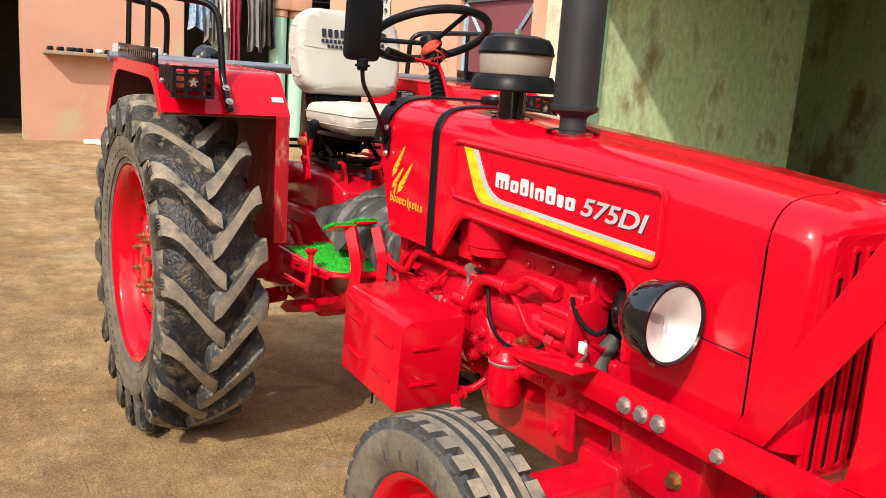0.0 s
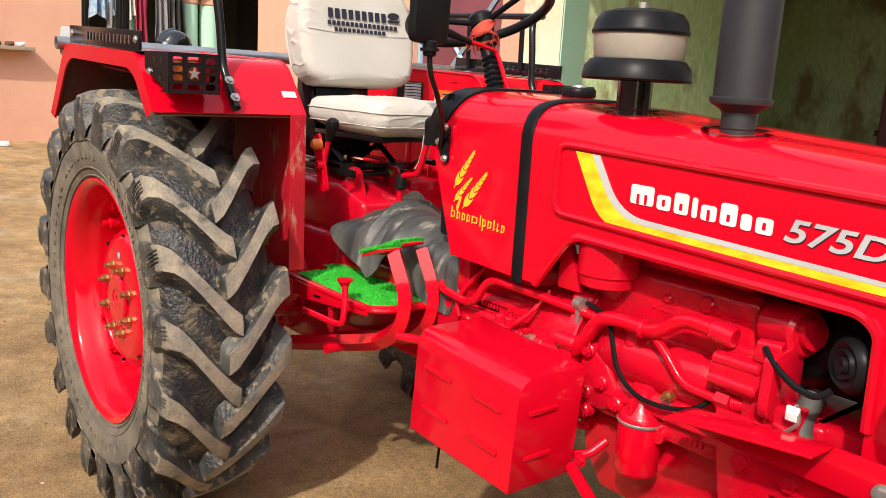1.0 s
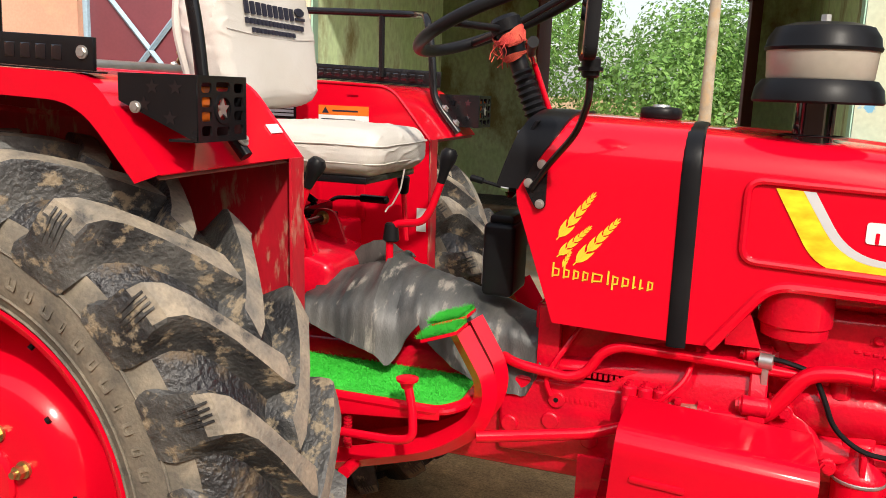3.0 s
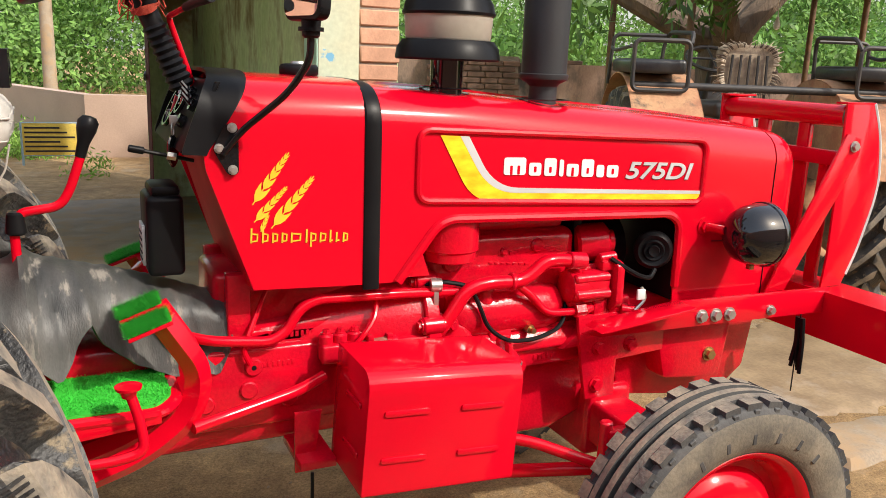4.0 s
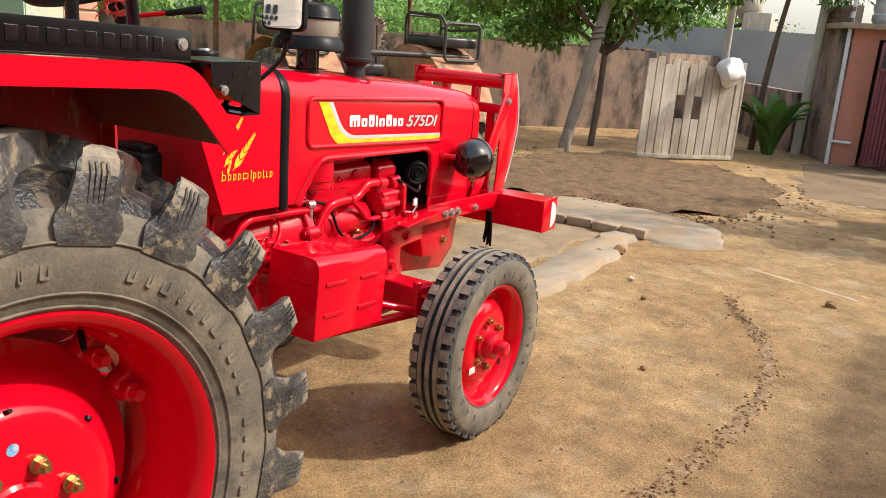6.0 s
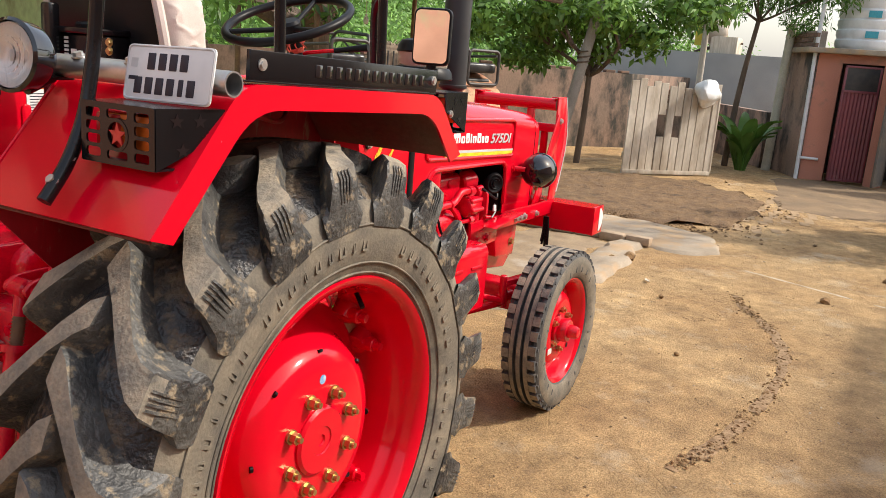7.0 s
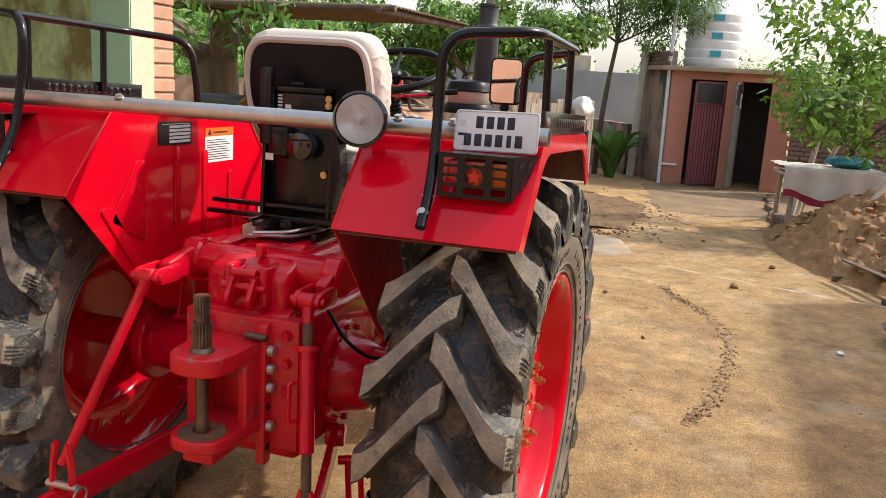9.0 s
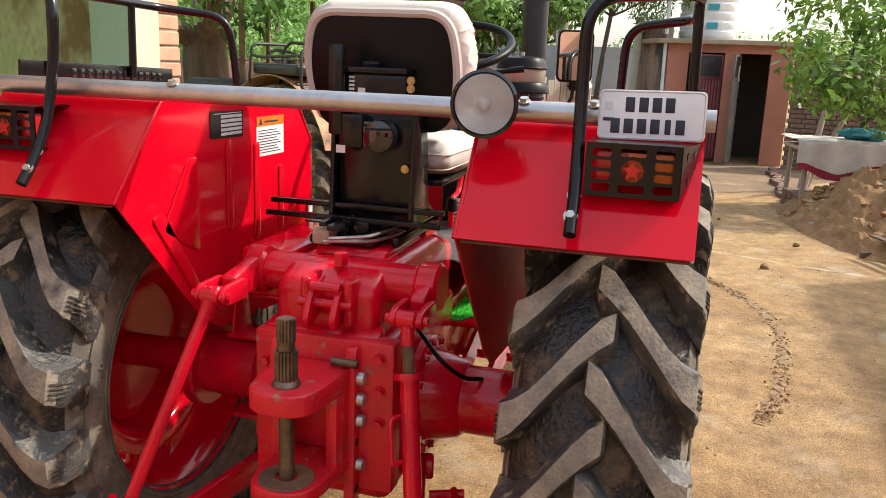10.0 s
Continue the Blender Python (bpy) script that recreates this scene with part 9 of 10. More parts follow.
wall("jamb_trim", [(HX + 0.004, 5.3), (HX + 0.004, 5.5), (HX - 0.1, 5.5), (HX - 0.1, 5.3)], 0.3, 2.75, MINT, "mint painted jamb", "trim")
sh = thing("wall_shelf", "narrow wall shelf holding pairs of shoes", "shelf", (HX, 0.48, 1.46), kind="structure")
part("slab", box(0, 0.24, -0.62, 0.62, 0, 0.05, 0.006), CEMENT, sh)
rgs = random.Random(11)
for k in range(9):
    shoe = solid("shoe", cat(soft_box(0.0, 0.22, subdiv_poly(round_poly([(-0.04, 0), (0.04, 0), (0.035, 0.055), (-0.035, 0.055)], 0.015, 2), 2), 0.002, k, 0.018, 8)), [BLACK_PLASTIC, material("brown_leather", (0.14, 0.08, 0.05), 0.6), WHITE][k % 3 if k > 4 else 0], "worn dark shoe on the wall shelf" if k < 5 else "old shoe on the wall shelf", "shoe", (HX + 0.02, -0.06 + 0.125 * k, 1.512), rgs.uniform(-12, 12), "shoes on the shelf")
for k, (x, y, a) in enumerate(((HX + 0.45, 0.42, 70), (HX + 0.55, 0.56, 80))):
    solid("shoe", soft_box(-0.12, 0.12, subdiv_poly(round_poly([(-0.045, 0), (0.045, 0), (0.04, 0.07), (-0.04, 0.07)], 0.02, 2), 2), 0.002, k + 20, 0.022, 10), WHITE, "white canvas shoe on the ground by the wall", "shoe", (x, y, ground_z(x, y) + 0.005), a, "white shoes")


def hanging(name, mat, x, y, z, w, h, label, seed):
    bm = bmesh.new()
    R = []
    for i in range(13):
        row = []
        for j in range(15):
            u, v = i / 12 - 0.5, j / 14
            row.append(bm.verts.new((0.05 * math.sin(u * 17 + seed) * (0.4 + v) + 0.02 * noise.noise(Vector((u * 4, v * 4, seed))), u * w * (1 - 0.18 * math.sin(v * 3)), -v * h * (1 + 0.06 * math.sin(u * 9 + seed)))))
        R.append(row)
    for a, b in zip(R, R[1:]):
        for j in range(14):
            bm.faces.new((a[j], a[j + 1], b[j + 1], b[j]))
    o = solid(name, bm, mat, label, "cloth", (x, y, z))
    thicken(o, 0.008, 0)
    return o


solid("clothes_line", tube([(HX + 0.05, 1.7, 2.62), (HX + 0.06, 3.4, 2.56), (HX + 0.05, 5.4, 2.62)], 0.006, 6, 0.5), OLD_BLACK, "thin clothes line across the verandah", "line")
for k, (y, w, h, mt, lb) in enumerate(((1.98, 0.34, 0.62, CLOTH_BLUE, "blue checked shirt hanging on the line"), (2.16, 0.2, 0.8, CLOTH_GREY, "dark trousers hanging on the line"), (2.36, 0.2, 0.6, CLOTH_WHITE, "white towel hanging on the line"), (2.52, 0.22, 1.15, CLOTH_RED, "dark red cloth hanging on the line"), (2.82, 0.26, 0.85, CLOTH_GREY, "grey garment hanging on the line"), (3.02, 0.26, 0.8, OLD_BLACK, "black garment hanging on the line"))):
    hanging("hanging_cloth", mt, HX + 0.10, y, 2.60, w, h, lb, k)

# ---- unseen closing wall added on the open side; its shade falls over the yard ----
wall("side_house", [(-12, -4.9), (6.4, -4.9), (6.4, -5.3), (-12, -5.3)], 0, 3.29, PINK, "unseen pink wall added to shade the yard")

# ---- boundary walls on the far side ----
wall("boundary_wall_1", [(2.31, 8.0), (6.6, 6.9), (11.1, 5.2), (14.3, 2.85), (14.42, 3.0), (11.2, 5.38), (6.65, 7.1), (2.31, 8.2)], 0, 1.40, PINK_STAINED, "low pink yard wall with black rain stains")
wall("boundary_wall_2", [(14.3, 2.85), (17.2, 2.35), (17.2, 2.55), (14.42, 3.0)], 0, 1.40, PINK_STAINED, "stained pink yard wall")
for i in range(46):
    t = i / 45
    x = 2.4 + 11.8 * t
    y = interp(x, [(2.31, 8.1), (6.6, 7.0), (11.1, 5.29), (14.3, 2.92)])
    if random.Random(i).random() < 0.5:
        solid("coping_brick", box(-0.11, 0.11, -0.055, 0.055, 0, 0.05, 0.01, 1), BRICK_DARK, "loose brick on top of the wall", "brick", (x, y, 1.40), (-14 if x < 6.6 else -21 if x < 11.1 else -36) + 8 * math.sin(i), "bricks on the wall")
bw = wall("brick_panel", [(4.75, 7.26), (5.80, 6.99), (5.83, 7.09), (4.78, 7.36)], 0, 1.47, MORTAR, "bare patch of weathered brickwork")
brick_courses("brick", bw, BRICK_DARK, (4.75, 7.25), (5.80, 6.98), 0.72, 1.47, 0.05, 8, (0.22, 0.07), 0.010)
wall("boundary_wall_3", [(13.8, 0.12), (17, 2.0), (17, 2.2), (13.7, 0.25)], 0, 0.95, PINK_STAINED, "broken low wall behind the planks")
wall("neighbour_wall", [(17, 5), (17, -0.2), (18.2, -0.2), (18.2, 5)], 0, 1.95, GREY_WALL, "grey plastered wall of the next house")

# ---- plank gate leaning by the wall ----
pg = thing("plank_gate", "weathered gate of bleached planks standing by the wall", "gate", (10.25, 1.62, 0.02), -41)
rgq = random.Random(5)
for k in range(12):
    w = 0.128
    h = 1.33 + rgq.uniform(-0.07, 0.04)
    segs = [(0.05, h)] if k not in (4, 6) else [(0.05, 0.55), (0.86, h)]
    for a, b in segs:
        p = part("plank", box(w * k + 0.004, w * k + w - 0.006, -0.014, 0.014, a, b, 0.005, 1), PLANK, pg)
        p.matrix_basis = pose(0, 0.006 * rgq.uniform(-1, 1), 0, 0, rgq.uniform(-0.6, 0.6), 0)
part("batten", cat(box(0, 1.53, 0.014, 0.045, 0.22, 0.31, 0.006), box(0, 1.53, 0.014, 0.045, 0.95, 1.04, 0.006), box(1.515, 1.545, -0.02, 0.03, 0.02, 1.2, 0.004), box(0, 1.53, -0.02, 0.02, 0.0, 0.06, 0.004)), PLANK, pg)
bag = solid("plastic_bag", blob((0, -0.05, 0.08), 0.30, 3, (1.35, 0.55, 0.62), 0.45, 3), WHITE, "crumpled white plastic bag on the plank gate", "bag", (11.15, 0.78, 1.16))

# ---- shed with two doors, water tank on the roof ----
SHED = material("shed_plaster", (0.54, 0.235, 0.165), 0.9, second=(0.46, 0.20, 0.14), scale=2, amount=0.4, dirt=(0.20, 0.16, 0.12), dirt_scale=2.6, dirt_cut=0.58, dirt_soft=0.2)
wall("shed_wall_1", [(12.8, -0.495), (12.8, -0.84), (12.95, -0.84), (12.95, -0.575)], 0, 1.95, SHED, "salmon plastered shed wall with stains")
wall("shed_wall_6", [(12.79, -0.45), (12.79, -0.49), (12.95, -0.57), (13.9, -0.10), (13.8, 0.08)], 0, 1.95, PINK_STAINED, "mould-stained side wall of the shed")
wall("shed_wall_2", [(12.8, -1.42), (12.8, -1.66), (12.95, -1.66), (12.95, -1.42)], 0, 1.95, SHED, "pink shed wall between the doors")
wall("shed_wall_3", [(12.8, -2.14), (12.8, -2.48), (12.95, -2.48), (12.95, -2.14)], 0, 1.95, SHED, "pink shed wall")
wall("shed_wall_4", [(12.8, -0.84), (12.8, -1.42), (12.95, -1.42), (12.95, -0.84)], 1.82, 1.95, SHED, "lintel over the shed door")
wall("shed_wall_5", [(12.8, -1.66), (12.8, -2.14), (12.95, -2.14), (12.95, -1.66)], 1.82, 1.95, SHED, "lintel over the shed door")
# shed interior: shade behind the doors is put into the wall colour
wall("shed_back", [(14.2, -0.2), (14.2, -2.5), (14.3, -2.5), (14.3, -0.2)], 0, 1.95, ROOM_SHADE, "shed back wall, coloured dark for shade")
wall("shed_side", [(12.95, -2.42), (14.2, -2.42), (14.2, -2.5), (12.95, -2.5)], 0, 1.95, ROOM_SHADE, "shed side wall, coloured dark for shade")
wall("shed_middle", [(12.95, -1.5), (14.2, -1.5), (14.2, -1.58), (12.95, -1.58)], 0, 1.95, ROOM_SHADE, "shed partition, coloured dark for shade")
solid("shed_roof", prism([(12.6, -0.35), (12.6, -2.6), (14.4, -2.6), (14.4, 0.2), (13.8, 0.15)], 1.951, 2.03, "z", 0.01), CEMENT, "cracked concrete shed roof slab", "roof", kind="structure")
par = wall("shed_parapet", [(12.75, -0.42), (12.9, -0.55), (13.95, 0.05), (13.8, 0.12)], 2.031, 2.28, MORTAR, "low brick parapet of the shed")
brick_courses("brick", par, BRICK_DARK, (13.82, 0.13), (12.75, -0.43), 2.03, 2.28, 0.05, 12, (0.22, 0.075))
for x, y, ang, mt, lb in ((12.82, -1.40, 118, MAROON, "maroon corrugated shed door standing ajar"), (12.82, -1.67, 168, material("grey_sheet_door", (0.10, 0.095, 0.09), 0.6, second=(0.16, 0.13, 0.10), scale=4), "dark grey sheet shed door standing open")):
    d = thing("shed_door", lb, "door", (x, y, 0.05), ang)
    corr = [(0.0 + 0.028 * k, 0.008 if k % 2 else -0.008) for k in range(20)]
    part("sheet", prism(corr + [(u, v + 0.003) for u, v in corr[::-1]], 0.02, 1.35, "z"), mt, d)
    part("frame", cat(box(0, 0.03, -0.018, 0.018, 0, 1.74, 0.003), box(0.52, 0.55, -0.018, 0.018, 0, 1.74, 0.003), box(0, 0.55, -0.018, 0.018, 1.71, 1.74, 0.003), box(0, 0.55, -0.018, 0.018, 1.34, 1.38, 0.003), box(0, 0.55, -0.018, 0.018, 0, 0.03, 0.003)), mt, d)
    part("vent_pane", box(0.03, 0.52, -0.005, 0.005, 1.38, 1.71, 0), OLD_BLACK, d)
rag = hanging("hanging_cloth", CLOTH_WHITE, 12.72, -1.62, 1.62, 0.12, 0.25, "white rag hung on the shed door", 4)
tank = thing("water_tank", "white ribbed plastic water tank on the shed roof", "water tank", (13.35, -1.10, 2.031))
prof = [(0.0, 0.0), (0.43, 0.0)]
for k in range(6):
    z = 0.04 + 0.15 * k
    prof += [(0.46, z), (0.475, z + 0.03), (0.475, z + 0.10), (0.455, z + 0.125)]
prof += [(0.42, 0.98), (0.25, 1.10), (0.2, 1.12), (0.2, 1.18), (0.0, 1.19)]
part("body", lathe(prof, 40), TANK_WHITE, tank)
for z in (0.18, 0.48, 0.78):
    part("label", prism([(-0.09 - 0.06, z), (0.03, z), (0.03, z + 0.10), (-0.15, z + 0.10)], -0.478, -0.470, "x"), material("tank_label", (0.05, 0.35, 0.45), 0.5) if z < 0.2 else bpy.data.materials["tank_label"], tank, "teal label")
solid("drain_pipe", tube([(0, 0, 0), (0.02, 0.02, 1.95), (0.02, 0.0, 3.4)], 0.03, 10, 0.1), TANK_WHITE, "white plastic pipe up the shed wall", "pipe", (12.74, -0.46, 0))
solid("pipe_foot", tube([(0, 0, 0.0), (0, -0.28, 0.0)], 0.022, 8, 0), TANK_WHITE, "short white pipe along the shed foot", "pipe", (12.74, -0.46, 0.34))
solid("leaning_post", cyl((0, 0, 0), (0.0, -0.06, 2.4), 0.075, 0.07, 14), material("cream_pipe", (0.52, 0.50, 0.40), 0.7), "cream cement pipe standing by the shed", "post", (13.45, 0.10, 0))
rw = wall("brick_wall", [(12.4, -2.5), (12.2, -6.5), (12.4, -6.5), (12.6, -2.5)], 0, 1.85, MORTAR, "rough brick wall behind the guava tree")
brick_courses("brick", rw, BRICK_DARK, (12.39, -2.5), (12.28, -4.6), 0, 1.85, 0.06, 15)

# ---- leaning pole, wooden post ----
solid("leaning_pole", cyl((0, 0, -0.05), (0.05, -0.66, 3.3), 0.085, 0.07, 16), material("old_cement_pole", (0.34, 0.31, 0.27), 0.9, second=(0.25, 0.22, 0.19), scale=6), "grey leaning cement pole", "pole", (10.3, 2.72, 0))
solid("rope", tube([(0.089 * math.cos(a), 0.089 * math.sin(a) - 0.2 * 0.012 * a, 0.012 * a) for a in [0.5 * i for i in range(34)]], 0.012, 6, 0), BARK, "rope wound round the leaning pole", "rope", (10.32, 2.42, 1.5))
solid("peg", cyl((0, 0, -0.05), (0, 0.01, 0.30), 0.04, 0.035, 10), PALE_BARK, "short wooden peg in the ground", "peg", (9.95, 2.5, 0))
solid("peg", cyl((0, 0, -0.05), (0, 0.01, 0.16), 0.035, 0.03, 10), PALE_BARK, "short wooden peg in the ground", "peg", (10.2, 3.65, 0))
solid("field_stone", blob((0, 0, 0.06), 0.12, 2, (1.4, 1, 0.7), 0.3, 2), CEMENT, "pale field stone at the foot of the wall", "stone", (10.6, 4.75, 0))
solid("white_post", cat(cyl((0, 0, 0), (0, 0, 2.72), 0.06, 0.05, 12), cyl((0, 0, 2.3), (0, 0, 2.36), 0.075, seg=12), cyl((0, 0, 2.62), (0, 0, 2.67), 0.07, seg=12)), material('peeled_wood', (0.58, 0.54, 0.47), 0.85, second=(0.42, 0.37, 0.30), scale=6, stretch=(1, 1, 0.3)), "peeled pale wooden post", "post", (13.2, 1.35, 0))
bk = thing("brick_stack", "small stack of old bricks on the wall", "bricks", (12.9, 1.45, 0))
for k in range(12):
    part("brick", box(-0.1, 0.1, -0.05, 0.05, 0, 0.07, 0.008, 1), BRICK_DARK, bk).matrix_basis = pose(0.02 * (k % 3), -0.33 + 0.22 * (k % 4), 0.98 + 0.075 * (k // 4), 0, 0, 90 + 7 * math.sin(k))
part("plinth", box(-0.15, 0.15, -0.5, 0.5, 0, 0.98, 0.01), PINK_STAINED, bk)
rs = thing("roof_shelter", "patched shelter of sacks and boards on the next roof", "shelter", (17.45, 2.0, 1.95))
part("box", box(-0.3, 0.3, -0.45, 0.1, 0, 0.35, 0.01), PLANK, rs)
part("sacking", blob((0, 0.1, 0.55), 0.34, 3, (0.9, 0.8, 1.2), 0.5, 5), material("sacking", (0.30, 0.24, 0.19), 0.9, second=(0.55, 0.5, 0.42), scale=3, amount=0.4), rs)
part("yellow_sheet", box(-0.05, 0.05, 0.30, 0.5, 0.15, 0.62, 0.01), material("yellow_sheet", (0.62, 0.48, 0.05), 0.6), rs)
part("stick", cat(*[tube([(0.0, 0.5 - 0.08 * k, 0.02 + 0.03 * k), (0.1, -0.1 - 0.1 * k, 0.16 + 0.02 * k)], 0.025, 6, 0) for k in range(5)]), BARK, rs)

HEAP_SOIL = material("loose_brown_soil", (0.36, 0.205, 0.09), 0.95, second=(0.23, 0.128, 0.055), scale=9, amount=0.7, grain=70, bump=0.7, bump_dist=0.015)
# ---- soil heap, trough with cloth, bowl, slats ----
bm = bmesh.new()
bmesh.ops.create_grid(bm, x_segments=110, y_segments=80, size=1)
for v in bm.verts:
    r = math.hypot(v.co.x, v.co.y)
    h = 0.62 * max(0, 1 - r ** 1.6) * (1 + 0.35 * noise.noise(Vector((v.co.x * 3, v.co.y * 3, 0))))
    h += (0.09 * noise.noise(Vector((v.co.x * 11, v.co.y * 9, 3))) + 0.06 * noise.noise(Vector((v.co.x * 26, v.co.y * 22, 5)))) * max(0, min(1, (1.05 - r) * 4))
    v.co = Vector((v.co.x * 2.1, v.co.y * 1.05, h - 0.02))
for f in [f for f in bm.faces if all(math.hypot(v.co.x / 2.1, v.co.y / 1.05) > 1.03 for v in f.verts)]:
    bm.faces.remove(f)
solid("soil_heap", bm, HEAP_SOIL, "heap of loose brown soil and rubble", "soil heap", (6.95, -3.05, 0), 12)
rgh = random.Random(21)
lumps = bmesh.new()
for k in range(420):
    a, rr = rgh.uniform(0, 6.28), rgh.random() ** 0.6
    x, y = 2.0 * rr * math.cos(a), 1.0 * rr * math.sin(a)
    z = 0.62 * max(0, 1 - rr ** 1.6)
    add(lumps, blob((x, y, z), 0.012 + 0.06 * rgh.random() ** 2.2, 1, (1.2, 1, 0.8), 0.6, k))
tagged(solid("rubble", lumps, HEAP_SOIL, "loose clods and rubble on the soil heap", "rubble", (6.95, -3.05, 0), 12), kind="stuff")
solid("concrete_block", box(-0.09, 0.09, -0.07, 0.07, 0, 0.10, 0.012), GREY_WALL, "broken grey concrete block on the ground", "block", (6.68, -2.24, 0), 20)
tr = thing("trough_stand", "rickety stand covered with white cloth", "stand", (8.3, -2.58, 0), 8)
for x, y in ((-0.3, -0.45), (-0.3, 0.42), (0.35, -0.45), (0.35, 0.42)):
    part("post", tube([(x, y, 0), (x + 0.02, y - 0.02, 0.72)], 0.03, 8, 0), PALE_BARK, tr)
part("board", box(-0.36, 0.4, -0.52, 0.5, 0.70, 0.74, 0.01), PLANK, tr)
for k, (w, z, mt, o) in enumerate(((1.06, 0.80, CLOTH_RED, 0.0), (1.1, 0.82, CLOTH_WHITE, 0.012))):
    c = bmesh.new()
    R = []
    for i in range(25):
        row = []
        for j in range(19):
            u, v = i / 24, j / 18
            y = (u - 0.5) * w
            x = 0.38 - 0.80 * min(1, v * 1.45) - 0.02 * math.sin(u * 21) * v - o
            z2 = z - (max(0, v - 0.69) / 0.31) * (0.36 - 0.06 * k - 0.05 * math.sin(u * 8)) + 0.02 * noise.noise(Vector((u * 6, v * 6, k)))
            row.append(c.verts.new((x, y, z2)))
        R.append(row)
    for a, b in zip(R, R[1:]):
        for j in range(18):
            c.faces.new((a[j], a[j + 1], b[j + 1], b[j]))
    solid_o = part("cloth", c, mt, tr, "draped cloth")
    thicken(solid_o, 0.008, 0)
part("teal_cloth", blob((0.0, -0.25, 0.88), 0.20, 3, (0.9, 1.2, 0.35), 0.5, 9), CLOTH_TEAL, tr, "bundled teal cloth")
part("bricks_below", cat(*[box(-0.3 + 0.22 * (k % 3), -0.1 + 0.22 * (k % 3), -0.4 + 0.22 * (k // 3 % 4), -0.2 + 0.22 * (k // 3 % 4), 0.1 * (k // 12), 0.09 + 0.1 * (k // 12), 0.01, 1) for k in range(24)]), BRICK_DARK, tr)
rgb_ = random.Random(31)
for k in range(26):
    x = 6.9 + 0.2 * k
    solid("edging_brick", box(-0.11, 0.11, -0.05, 0.05, 0, 0.07, 0.01, 1), BRICK_DARK, "old brick edging the path", "brick", (x, -2.12 - 0.03 * (x - 6.9) + 0.05 * rgb_.uniform(-1, 1), -0.01 + 0.02 * rgb_.random()), rgb_.uniform(-20, 20), "bricks edging the path")
solid("iron_pan", lathe([(0.0, 0.0), (0.10, 0.004), (0.17, 0.05), (0.22, 0.10), (0.225, 0.105), (0.21, 0.10), (0.16, 0.055), (0.09, 0.014), (0.0, 0.012)], 36), RUST, "shallow rusty iron pan on the ground", "pan", (3.72, -2.72, 0.005))
sl = thing("slat_crate", "dark slatted crate lying against the heap", "crate", (5.45, -3.1, 0), 20)
for k in range(6):
    part("slat", box(-0.4, 0.4, 0.09 * k, 0.09 * k + 0.06, 0.04 + 0.03 * k, 0.055 + 0.03 * k, 0.004), BARK, sl)
part("frame", cat(box(-0.42, -0.38, -0.02, 0.56, 0.0, 0.05, 0.004), box(0.38, 0.42, -0.02, 0.56, 0.0, 0.05, 0.004)), BARK, sl)
for k, (a, b) in enumerate((((6.0, -2.9, 0.05), (7.4, -3.3, 0.75)), ((6.6, -2.6, 0.1), (7.2, -3.1, 0.9)), ((9.6, -2.45, 0.0), (9.9, -2.7, 1.5)), ((9.9, -2.5, 0), (9.6, -3.0, 1.4)), ((9.2, -2.35, 0.0), (9.5, -2.5, 0.75)))):
    solid("branch", tube([a, ((a[0] + b[0]) / 2 + 0.05, (a[1] + b[1]) / 2, (a[2] + b[2]) / 2 + 0.03), b], 0.045, 8, 0.3, r_end=0.03), PALE_BARK, "dry pale branch leaning by the heap", "branch")


# ---- trees and plants ----
def leaf_cloud(name, mat, clumps, per, size, seed, parent=None, shape=2.2, droop=0.25):
    """A crown of many single leaves in clumps: (x, y, z, radius). One mesh of loose stuff."""
    rg = np.random.RandomState(seed)
    V, F = [], []
    base = 0
    out = []
    for cx, cy, cz, r in clumps:
        n = int(per * r * r)
        d = rg.normal(size=(n, 3))
        d /= np.linalg.norm(d, axis=1)[:, None]
        rad = r * (0.45 + 0.55 * rg.rand(n) ** 0.5)
        rad *= 1 + 0.25 * np.sin(d[:, 0] * 5 + seed) * np.cos(d[:, 1] * 4 + cz)
        P = np.array([cx, cy, cz]) + d * rad[:, None] * np.array([1, 1, 0.8])
        nv = d + rg.normal(scale=0.42, size=(n, 3)) + np.array([0, 0, 0.35])
        nv /= np.linalg.norm(nv, axis=1)[:, None]
        a = np.cross(nv, rg.normal(size=(n, 3))) - np.array([0, 0, droop])
        a /= np.linalg.norm(a, axis=1)[:, None] + 1e-9
        s = np.cross(a, nv)
        s /= np.linalg.norm(s, axis=1)[:, None] + 1e-9
        L = size * (0.6 + 0.8 * rg.rand(n))[:, None]
        W = L / shape / 2
        q = np.stack([P, P + a * L * 0.45 + s * W, P + a * L, P + a * L * 0.45 - s * W], axis=1)
        out.append(q.reshape(-1, 3))
    v = np.concatenate(out)
    nf = len(v) // 4
    me = bpy.data.meshes.new(name)
    me.vertices.add(len(v))
    me.vertices.foreach_set("co", v.ravel())
    me.loops.add(nf * 4)
    me.loops.foreach_set("vertex_index", np.arange(nf * 4))
    me.polygons.add(nf)
    me.polygons.foreach_set("loop_start", np.arange(nf) * 4)
    me.update(calc_edges=True)
    me.validate()
    me.materials.append(mat)
    o = new(name, me)
    o.parent = parent
    tagged(o, kind="stuff")
    return o


